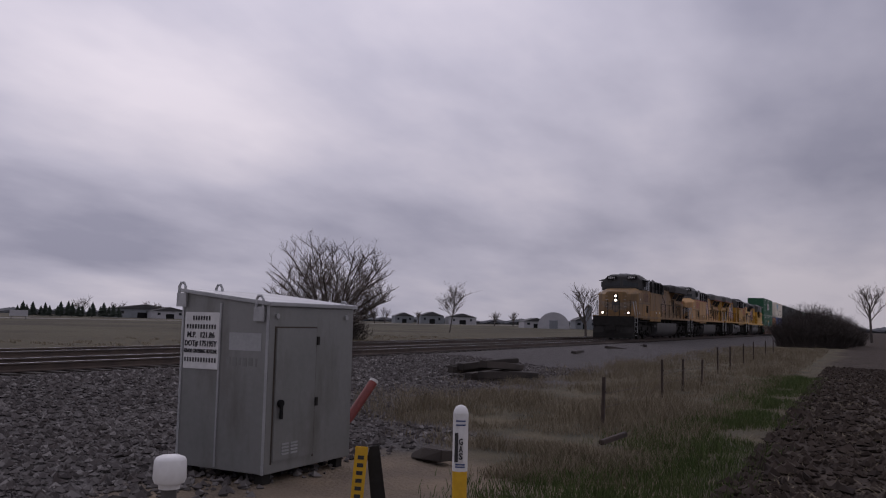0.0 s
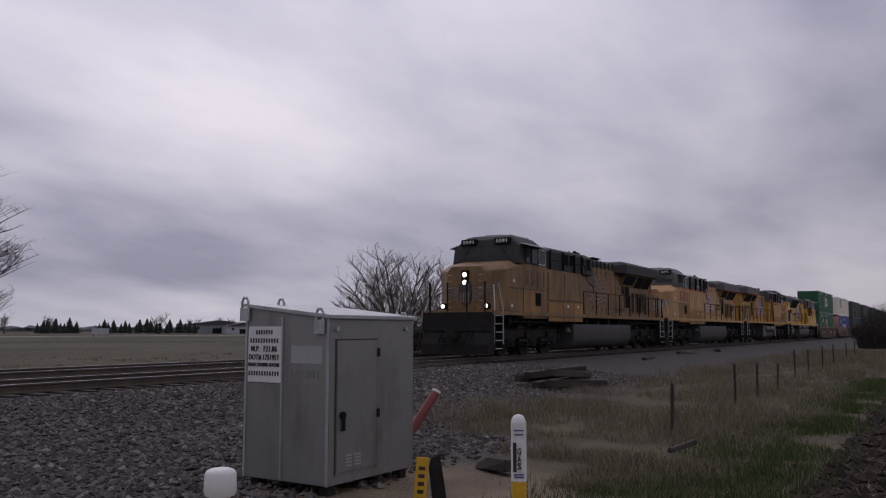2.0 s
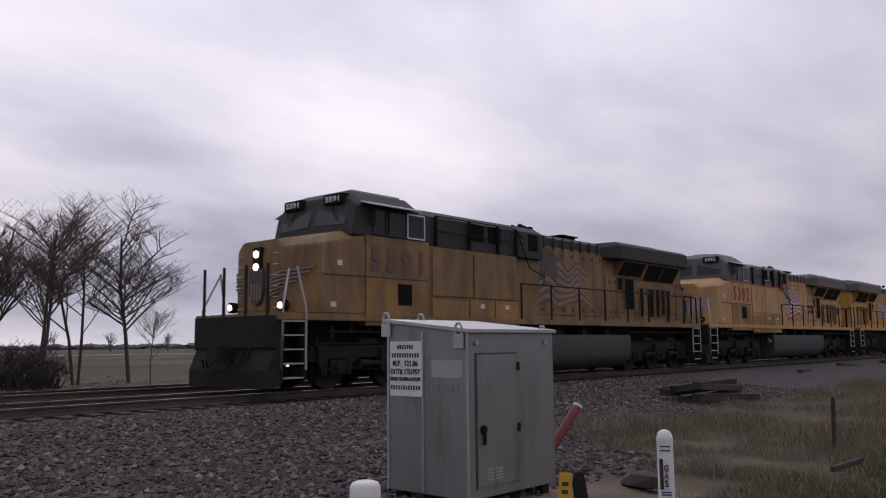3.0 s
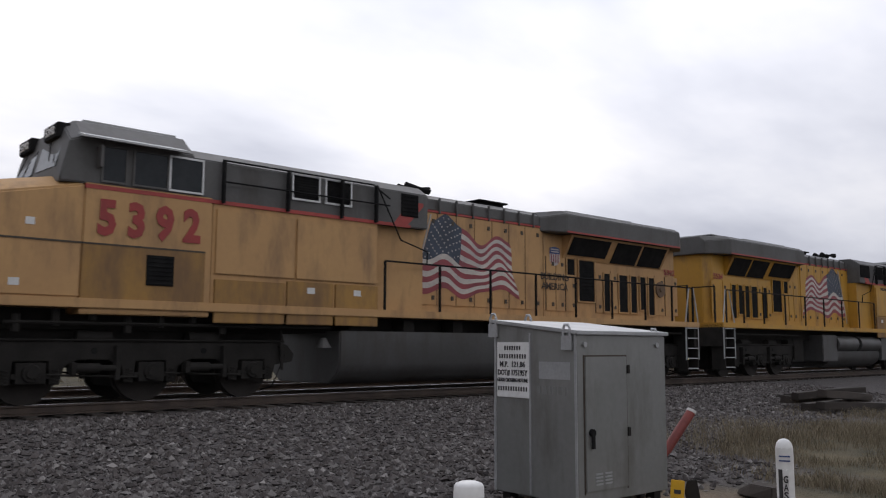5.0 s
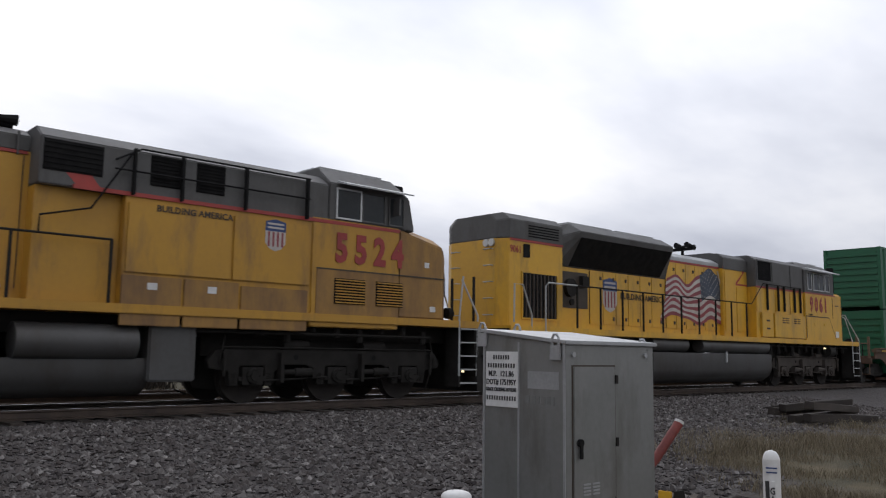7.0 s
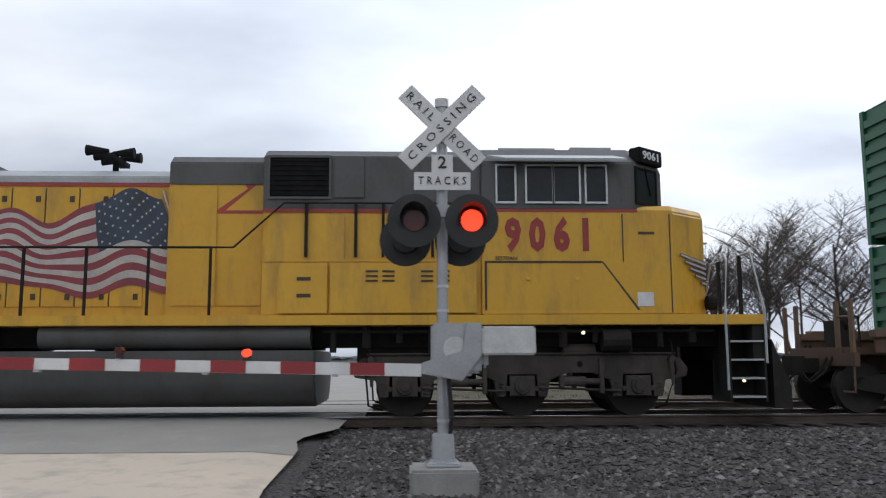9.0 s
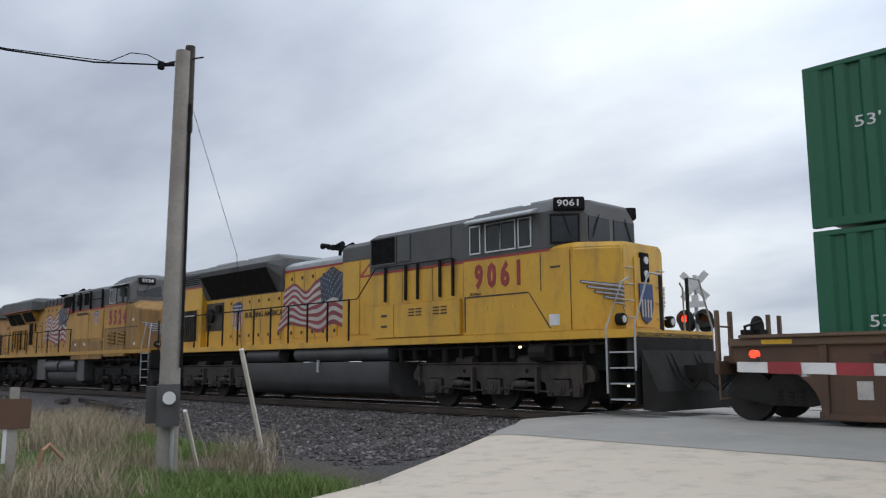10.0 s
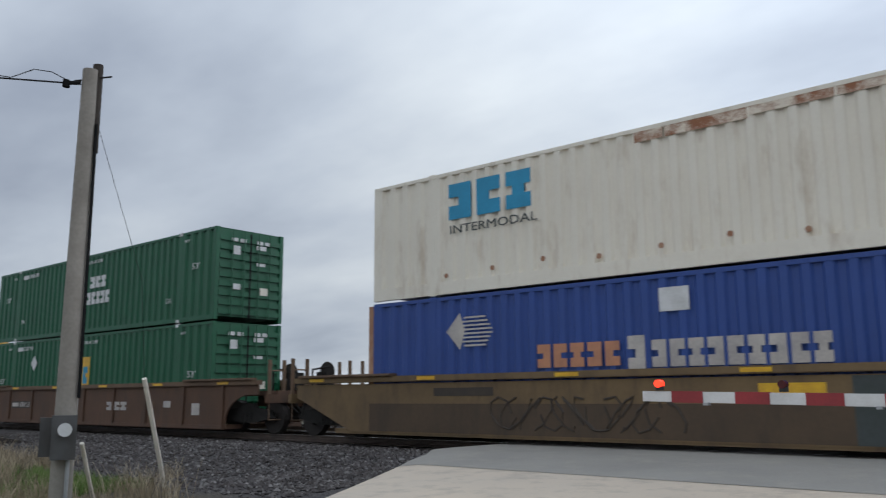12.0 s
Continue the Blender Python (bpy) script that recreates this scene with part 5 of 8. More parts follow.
def glyph_bars(root, u0, u1, z0, z1, n, m, name="painted_letter", y=-CW):
    """Plain blocks in a brand's colours."""
    p = (u1 - u0) / n
    for k in range(n):
        a, b = u0 + k * p, u0 + (k + 0.8) * p
        h = z1 - z0
        # a plain block with one notch
        g = Geo().box(a, b, y - 0.014, y - 0.006, z0 + 0.62 * h, z1).box(a, b, y - 0.014, y - 0.006, z0, z0 + 0.38 * h)
        c = (a + 0.45 * (b - a), b) if k % 3 == 0 else (a, a + 0.55 * (b - a)) if k % 3 == 1 else (a + 0.25 * (b - a), b - 0.25 * (b - a))
        g.box(c[0], c[1], y - 0.014, y - 0.006, z0 + 0.38 * h, z0 + 0.62 * h)
        part(name, g, m, root)


WELL_A = well_car("rusty brown well car with reflectors carrying two green containers", 150.0, 21.9, M_RUST, M_CHORD)
glyph_bars(WELL_A, 12.6, 14.0, 0.62, 0.9, 3, M_FLAGWHITE, y=-1.42)
part("number_panel", Geo().box(4.85, 6.55, -1.432, -1.421, 0.66, 0.93), M_DARKTXT, WELL_A)
lettering(WELL_A, "680415", 6.05, 0.79, 0.2, 0.9, M_FLAGWHITE, -1.436)
part("painted_bar", Geo().box(4.92, 5.5, -1.438, -1.432, 0.72, 0.87), M_FLAGWHITE, WELL_A)
lettering(WELL_A, "53", 15.4, 0.75, 0.3, 0.5, M_CHORD, -1.436)
for u, z, w, h in ((3.0, 0.45, 0.25, 0.3), (16.2, 0.72, 0.4, 0.2), (17.8, 0.5, 0.4, 0.35), (3.5, 0.8, 0.12, 0.12)):
    part("stencil", Geo().box(u, u + w, -1.432, -1.421, z, z + h), M_FLAGWHITE, WELL_A)
lettering(WELL_A, "20\n40", 3.35, 1.05, 0.12, 0.2, M_DARKTXT, -1.49)
Z1, Z2 = 0.40, 0.40 + CH + 0.04
C1L = container("lower green fifty-three foot container in the brown well car", 152.4, Z1, M_GREEN, True, M_WHITE)
C1U = container("upper green fifty-three foot container stacked on another green one", 152.4, Z2, M_GREEN, True, M_WHITE)
for c, z, zz in ((C1L, Z1, 1.35), (C1U, Z2, 1.75)):
    lettering(c, "53'", 1.05, z + (1.32 if c is C1L else 1.75), 0.2, 0.42, M_WHITE)
    lettering(c, "53'", 15.1, z + (1.32 if c is C1L else 1.75), 0.2, 0.42, M_WHITE)
    lettering(c, "WTP", 1.6, z + 2.62, 0.09, 0.28, M_WHITE)
    lettering(c, "WTP", 14.55, z + 2.62, 0.09, 0.28, M_WHITE)
    lettering(c, "WARNING HIGH CUBE", 8.1, z + 2.62, 0.12, 1.9, M_WHITE)
    part("painted_bar", Geo().box(2.35, 2.85, -CW - 0.014, -CW - 0.006, z + 2.52, z + 2.68), M_WHITE, c)
    lettering(c, "500580" if c is C1U else "261790", 3.35, z + 2.6, 0.16, 0.8, M_WHITE)
lettering(C1U, "DA", 2.6, Z2 + 0.75, 0.18, 0.3, M_WHITE)
lettering(C1U, "DA", 13.6, Z2 + 0.75, 0.18, 0.3, M_WHITE)
g = Geo().add([(3.95 + dx, -CW - 0.012, Z1 + 2.0 + dz) for dx, dz in ((-0.28, 0), (0, -0.3), (0.28, 0), (0, 0.3))], [(0, 1, 2, 3)])
part("diamond_placard", g, M_WHITE, C1L)
hx, hz = 7.1, Z2 + 1.55
g = Geo().add([(hx + 0.72 * math.sin(k * math.pi / 3), -CW - 0.012, hz + 0.82 * math.cos(k * math.pi / 3)) for k in range(6)], [tuple(range(6))], 0)
g.box(hx - 0.35, hx - 0.18, -CW - 0.018, -CW - 0.013, hz - 0.45, hz + 0.35, 1).box(hx + 0.18, hx + 0.35, -CW - 0.018, -CW - 0.013, hz - 0.35, hz + 0.45, 1).box(hx - 0.35, hx + 0.35, -CW - 0.0185, -CW - 0.013, hz - 0.1, hz + 0.08, 1)
part("hexagon_emblem", g, [M_WHITE, M_NUMRED], C1U)
glyph_bars(C1U, 8.2, 9.4, hz + 0.1, hz + 0.52, 3, M_WHITE)
glyph_bars(C1U, 8.0, 9.7, hz - 0.5, hz - 0.05, 5, M_WHITE)
part("yellow_panel", Geo().box(6.9, 8.55, -CW - 0.014, -CW - 0.006, Z1 + 1.0, Z1 + 2.1), M_REFLECT, C1L)
glyph_bars(C1L, 7.0, 7.6, Z1 + 1.15, Z1 + 1.95, 1, M_DARKTXT, y=-CW - 0.01)
glyph_bars(C1L, 7.7, 8.5, Z1 + 1.15, Z1 + 1.75, 2, M_CYAN, y=-CW - 0.01)

WELL_B = well_car("faded tan well car with scrawled graffiti carrying white and blue containers", 171.9, 23.2, M_RUST2, M_RUST2, True)
for k in range(16):
    u, z = 7.6 + k * 0.26, 0.65
    pts = [(u + 0.28 * math.cos(t * 0.9 + k), -1.428, z + 0.34 * math.sin(t * 0.8 + 1.7 * k)) for t in range(6)]
    part("graffiti_stroke", Geo().tube(pts, 0.024, 5), M_DARKTXT, WELL_B)
part("painted_bar", Geo().box(5.7, 7.4, -1.43, -1.421, 1.02, 1.2), M_DARKTXT, WELL_B)
part("yellow_patch", Geo().box(13.1, 14.2, -1.43, -1.421, 0.95, 1.2), M_REFLECT, WELL_B)
part("grey_patch", Geo().box(14.6, 20.6, -1.43, -1.421, 0.2, 1.3), M_CYL, WELL_B)
part("lower_band", Geo().box(3.6, 14.6, -1.429, -1.421, 0.2, 0.85), M_TANDARK, WELL_B)
C2L = container("lower blue container with large orange and white lettering blocks", 175.5, 0.36, M_PBLUE, False, M_PBLUE)
C2U = container("dirty white container with rust along its top rail", 175.5, 0.36 + CH + 0.04, M_CREAM, False, M_CREAM, rail=0.32)
ZL, ZU = 0.36, 0.36 + CH + 0.04
glyph_bars(C2U, 2.5, 5.0, ZU + 1.75, ZU + 2.6, 3, M_CYAN)
lettering(C2U, "INTERMODAL", 3.75, ZU + 1.5, 0.2, 2.45, M_CYL)
glyph_bars(C2L, 4.9, 6.9, ZL + 1.22, ZL + 1.70, 5, M_ORANGE)
glyph_bars(C2L, 7.0, 7.45, ZL + 1.1, ZL + 1.78, 1, M_FLAGWHITE)
glyph_bars(C2L, 7.5, 10.8, ZL + 1.17, ZL + 1.68, 9, M_FLAGWHITE)
g = Geo().add([(2.8 + dx, -CW - 0.012, ZL + 2.1 + dz) for dx, dz in ((-0.4, 0), (0, -0.42), (0.15, 0), (0, 0.42))], [(0, 1, 2, 3)])
part("globe_emblem", g, M_FLAGWHITE, C2L)
for k in range(8):
    g = Geo().box(2.75 + 0.05 * abs(k - 3.5), 3.75 - 0.06 * abs(k - 3.5), -CW - 0.014, -CW - 0.006, ZL + 1.75 + 0.09 * k, ZL + 1.79 + 0.09 * k)
    part("emblem_bar", g, M_FLAGWHITE, C2L)
part("white_placard", Geo().box(7.7, 8.3, -CW - 0.014, -CW - 0.006, ZL + 2.2, ZL + 2.65), M_WHITE, C2L)
for u0, u1 in ((7.35, 7.95), (8.0, 9.6), (9.65, 11.1), (11.15, 12.2)):
    part("rust_patch", Geo().box(u0, u1, -CW - 0.012, -CW - 0.003, ZU + 2.62 + 0.05 * (u0 > 9), ZU + 2.83), M_SCRAPE, C2U)
for k in range(9):
    u = 2.4 + k * 1.35
    part("rust_spot", Geo().disc((u, -CW - 0.004, ZU + 0.45 + 0.05 * (k % 3)), (0, -1, 0), 0.06, 0.008, 8), M_RUSTPATCH, C2U)
part("end_frame", Geo().box(-0.16, 0.0, -CW, CW, ZL + 0.05, ZL + CH - 0.05), M_RUSTPATCH, C2L)

# the rest of the train, far behind
s_at = 195.1
for k, (up, lo) in enumerate(((M_CYL, M_CYL), (M_CYL, M_PBLUE), (M_CYL, M_CYL), (M_GREEN, M_CYL), (M_CYL, M_CYL), (M_PBLUE, M_CYL))):
    well_car("dark well car far back in the train", s_at, 22.6, M_RUST, M_CHORD)
    container("dark lower container far back in the train", s_at + 3.2, 0.38, lo)
    container("dark upper container far back in the train", s_at + 3.2, 0.38 + CH + 0.04, up)
    s_at += 22.6

# ---- ground, tracks, road ----
def ground_z(x, y):
    """Height of the bare ground: level by the camera, rising to the track bed and to the road's hump."""
    d = abs(y - (D + 2.15))
    bed = 0.26 * min(1.0, max(0.0, (8.6 - d) / 3.0))
    road = 0.0
    if -13 < x < 0.4:
        k = min(1.0, max(0.0, (y - 6.0) / 6.0))
        edge = min(1.0, max(0.0, (0.4 - x) / 1.8)) * min(1.0, max(0.0, (x + 13) / 2.0))
        road = (RAIL - 0.14) * k * edge if y < D else 0
    ditch = 0
    return max(bed, road) + ditch


def grid(xs, ys, zf):
    g = Geo()
    n = len(ys)
    g.v = [(x, y, zf(x, y)) for x in xs for y in ys]
    g.f = [(i * n + j, i * n + j + 1, (i + 1) * n + j + 1, (i + 1) * n + j) for i in range(len(xs) - 1) for j in range(n - 1)]
    g.m = [0] * len(g.f)
    return g


def spaced(stops):
    out = []
    for a, b, d in stops:
        k = max(1, int(round((b - a) / d)))
        out += [a + (b - a) * i / k for i in range(k)]
    return out + [stops[-1][1]]


def ground_material():
    """Ballast by the track, dry grass beyond it, bare dark soil on the ploughed side, by plan position."""
    m = bpy.data.materials.new("ground_cover")
    m.use_nodes = True
    nt = m.node_tree
    b = nt.nodes["Principled BSDF"]
    n, l = nt.nodes.new, nt.links.new
    geo = n("ShaderNodeNewGeometry")
    sep = n("ShaderNodeSeparateXYZ")
    l(geo.outputs["Position"], sep.inputs[0])
    wob = n("ShaderNodeTexNoise"); wob.inputs["Scale"].default_value, wob.inputs["Detail"].default_value = 0.35, 5
    l(geo.outputs["Position"], wob.inputs["Vector"])

    def math_(op, a, c=None):
        q = n("ShaderNodeMath"); q.operation = op
        for i, v in enumerate((a, c)):
            if v is None:
                continue
            if isinstance(v, (int, float)):
                q.inputs[i].default_value = v
            else:
                l(v, q.inputs[i])
        return q.outputs[0]

    def step(v, lo, hi):
        r = n("ShaderNodeMapRange")
        r.inputs[1].default_value, r.inputs[2].default_value = lo, hi
        l(v, r.inputs[0])
        return r.outputs[0]

    def noise_(scale, detail=6):
        t = n("ShaderNodeTexNoise"); t.inputs["Scale"].default_value, t.inputs["Detail"].default_value = scale, detail
        l(geo.outputs["Position"], t.inputs["Vector"])
        return t.outputs[0]

    def blend(f, a, c):
        q = n("ShaderNodeMix"); q.data_type = "RGBA"
        l(f, q.inputs[0])
        for i, v in ((6, a), (7, c)):
            if isinstance(v, tuple):
                q.inputs[i].default_value = (*v, 1)
            else:
                l(v, q.inputs[i])
        return q.outputs[2]

    wv = math_("MULTIPLY_ADD", wob.outputs[0], 3.0)
    close = step(math_("ABSOLUTE", math_("SUBTRACT", sep.outputs[0], 4.0)), 8.0, 6.0)
    wy = math_("ADD", sep.outputs[1], wv)
    wb = math_("ADD", wy, math_("MULTIPLY", close, 2.6))
    ns, nf, nl = noise_(1.3), noise_(22, 3), noise_(0.05, 4)
    ballast = blend(step(nf, 0.35, 0.7), (0.045, 0.041, 0.041), (0.12, 0.11, 0.107))
    dry = blend(step(ns, 0.35, 0.65), (0.115, 0.095, 0.06), (0.062, 0.058, 0.040))
    field = blend(step(nl, 0.42, 0.6), (0.09, 0.08, 0.052), (0.055, 0.048, 0.034))
    soil = blend(step(ns, 0.3, 0.7), (0.030, 0.022, 0.017), (0.065, 0.05, 0.038))
    dirt = blend(step(ns, 0.3, 0.7), (0.22, 0.17, 0.12), (0.13, 0.105, 0.08))
    # y bands: soil, dry grass, ballast, then fields beyond the tracks
    col = blend(step(wy, 2.7, 3.3), soil, dry)
    col = blend(step(wb, 8.3, 9.6), col, ballast)
    col = blend(step(wy, 27.0, 29.0), col, dry)
    col = blend(step(wy, 34.0, 60.0), col, field)
    # trodden ground round the eye, the cabinet and the road edges
    dx = math_("ABSOLUTE", math_("SUBTRACT", sep.outputs[0], 3.0))
    near = math_("MAXIMUM", dx, math_("MULTIPLY", math_("ABSOLUTE", math_("SUBTRACT", sep.outputs[1], 2.5)), 1.5))
    f = step(math_("ADD", near, math_("MULTIPLY", wob.outputs[0], 2.5)), 6.6, 5.6)
    col = blend(f, col, dirt)
    l(col, b.inputs["Base Color"])
    b.inputs["Roughness"].default_value = 0.95
    b.inputs["Specular IOR Level"].default_value = 0.2
    bp = n("ShaderNodeBump"); bp.inputs["Strength"].default_value, bp.inputs["Distance"].default_value = 0.8, 0.06
    l(nf, bp.inputs["Height"])
    l(bp.outputs[0], b.inputs["Normal"])
    return m


M_GROUND = ground_material()
xs = spaced([(-3000, -400, 200), (-400, -60, 20), (-60, -16, 2), (-16, 4, 0.5), (4, 40, 1.5), (40, 400, 20), (400, 3000, 200)])
ys = spaced([(-3000, -200, 200), (-200, -20, 20), (-20, 2, 2), (2, 30, 0.5), (30, 80, 5), (80, 400, 20), (400, 3000, 200)])
gr = new("ground", mesh_of("ground", grid(xs, ys, ground_z), M_GROUND, smooth=True))
tagged(gr, "open ground with ballast, dry grass and dark ploughed soil", "ground", kind="structure")

M_TIE = mat("weathered_tie", (0.052, 0.041, 0.034), (0.027, 0.022, 0.019), 0.9, 0, 2, 25, 0.4, 0.8, vary=0.3, dist=0.01)
for ti_, yc in enumerate((D, D + 4.35)):
    tr = thing("railway_track", "steel railway track on timber ties in dark ballast", "railway track", pose(0, yc, 0), "tracks", "structure")
    for s in (-1, 1):
        y = s * 0.755
        prof = [(y - 0.07, RAIL - 0.172), (y - 0.07, RAIL - 0.155), (y - 0.012, RAIL - 0.13), (y - 0.012, RAIL - 0.045), (y - 0.036, RAIL - 0.035), (y - 0.036, RAIL - 0.004),
                (y + 0.036, RAIL - 0.004), (y + 0.036, RAIL - 0.035), (y + 0.012, RAIL - 0.045), (y + 0.012, RAIL - 0.13), (y + 0.07, RAIL - 0.155), (y + 0.07, RAIL - 0.172)]
        rl = part("rail", Geo().loft([(-900, prof), (900, prof)]), M_RAIL, tr)
        part("rail_head", Geo().box(-900, 900, y - 0.03, y + 0.03, RAIL - 0.005, RAIL), M_RAILTOP, rl)
    me = mesh_of("tie", Geo().box(-0.115, 0.115, -1.3, 1.3, RAIL - 0.30, RAIL - 0.172), M_TIE, bevel=0.01)
    rt = random.Random(ti_)
    for k in range(140):
        x = -38 + k * 0.54
        o = new("tie", me)
        o.parent = tr
        o.matrix_basis = pose(x, rt.uniform(-0.04, 0.04), rt.uniform(-0.01, 0.005), 0, 0, rt.uniform(-1, 1))
    g = Geo()
    for x in [-38 - k * 0.54 for k in range(1, 220)] + [38 + k * 0.54 for k in range(220)]:
        g.box(x - 0.115, x + 0.115, -1.3, 1.3, RAIL - 0.30, RAIL - 0.175)
    tagged(part("far_ties", g, M_TIE, tr), kind="stuff")

# crossing road: pale worn concrete approach, grey asphalt hump at the rails
M_CONC = mat("worn_road_concrete", (0.60, 0.50, 0.385), (0.49, 0.43, 0.36), 0.9, 0, 0.5, 18, 0.35, 0.9, dist=0.01, grime=(0.34, 0.30, 0.25), amount=0.4)
M_ASPH = mat("grey_road_surface", (0.34, 0.32, 0.285), (0.25, 0.237, 0.215), 0.9, 0, 0.7, 22, 0.35, 0.8, dist=0.01, grime=(0.36, 0.33, 0.28), amount=0.35)


def road_z(y):
    return 0.035 + (RAIL - 0.035) * min(1.0, max(0.0, (y - 5.0) / 7.6))


def road_edges(y):
    """Left and right edge: the pavement flares a little at the rails."""
    n1, n2 = noise.noise((y * 0.8, 3, 0)) * 0.25, noise.noise((y * 0.8, 9, 0)) * 0.2
    left = -8.0 - 0.5 * max(0, y - 6.2) + n1
    right = -1.45 + n2 + 0.5 * max(0, (y - 11.5) / 3)
    return left, right


def road_strip(name, y0, y1, m, label, lift=0.0):
    g = Geo()
    rows = spaced([(y0, y1, 0.35 if y1 - y0 < 20 else 2.0)])
    cols = 18
    for y in rows:
        a, b = road_edges(min(y, 13.0))
        for c in range(cols):
            x = a + (b - a) * c / (cols - 1)
            drop = 0.05 if c in (0, cols - 1) else 0
            g.v.append((x, y, road_z(y) + lift - drop))
    g.f = [(i * cols + c, i * cols + c + 1, (i + 1) * cols + c + 1, (i + 1) * cols + c) for i in range(len(rows) - 1) for c in range(cols - 1)]
    g.m = [0] * len(g.f)
    ob = new(name, mesh_of(name, g, m, smooth=True))
    tagged(ob, label, "road", kind="structure")


road_strip("road", -80, 10.7, M_CONC, "pale worn concrete road leading up to the rails")
road_strip("road_apron", 10.6, D - 0.86, M_ASPH, "grey asphalt apron at the level crossing", 0.006)
for nm, a, b in (("crossing_panel_1", D - 0.66, D + 0.66), ("crossing_panel_2", D + 0.86, D + 3.5), ("crossing_panel_3", D + 3.7, D + 5.0), ("road_far", D + 5.2, 90)):
    g = Geo().box(-11.6, -0.8, a, b, 0.2, RAIL - 0.012)
    tagged(new(nm, mesh_of(nm, g, M_ASPH, bevel=0.01)), "grey panel between the rails of the crossing" if "panel" in nm else "pale road beyond the tracks", "road", kind="structure")

# ---- things beside the track ----
M_SIGN = mat("sign_white", (0.70, 0.70, 0.70), (0.58, 0.58, 0.57), 0.5, 0, 4, 40, 0.02)
M_INK = mat("black_ink", (0.015, 0.015, 0.02), (0.03, 0.03, 0.03), 0.6, 0, 5, 40, 0)
M_CABINET = mat("dull_aluminium", (0.29, 0.295, 0.29), (0.205, 0.21, 0.205), 0.45, 0.55, 1.1, 18, 0.05, 0.9, grime=(0.14, 0.13, 0.12), amount=0.35)
M_SILVER = mat("silver_paint", (0.45, 0.46, 0.47), (0.33, 0.34, 0.35), 0.45, 0.5, 2.5, 30, 0.04)
M_MASTWHITE = mat("mast_white", (0.62, 0.62, 0.61), (0.45, 0.45, 0.44), 0.5, 0.1, 3, 30, 0.04)
M_GASYEL = mat("marker_yellow", (0.62, 0.36, 0.01), (0.5, 0.28, 0.01), 0.5, 0, 5, 40, 0.02)
M_PIPERED = mat("faded_red_pipe", (0.26, 0.055, 0.045), (0.17, 0.04, 0.035), 0.6, 0, 5, 40, 0.05)
M_POLE = mat("grey_weathered_wood", (0.36, 0.33, 0.29), (0.20, 0.18, 0.155), 0.9, 0, 2.0, 22, 0.3, 0.8, dist=0.008)
M_POST = mat("rusty_post", (0.06, 0.04, 0.032), (0.035, 0.026, 0.022), 0.9, 0, 6, 40, 0.2)
M_CONCBLOCK = mat("grey_concrete", (0.33, 0.32, 0.30), (0.24, 0.23, 0.22), 0.9, 0, 3, 30, 0.2)
M_DARKHOOD = mat("black_signal_paint", (0.015, 0.016, 0.017), (0.03, 0.03, 0.03), 0.6, 0, 4, 30, 0.03)
M_BARRED = mat("barrier_red", (0.30, 0.03, 0.035), (0.22, 0.025, 0.03), 0.5, 0, 4, 40, 0.02)


M_WORN = mat("worn_grey_print", (0.17, 0.17, 0.168), (0.25, 0.255, 0.25), 0.6, 0.3, 8, 60, 0.02, 0.8)


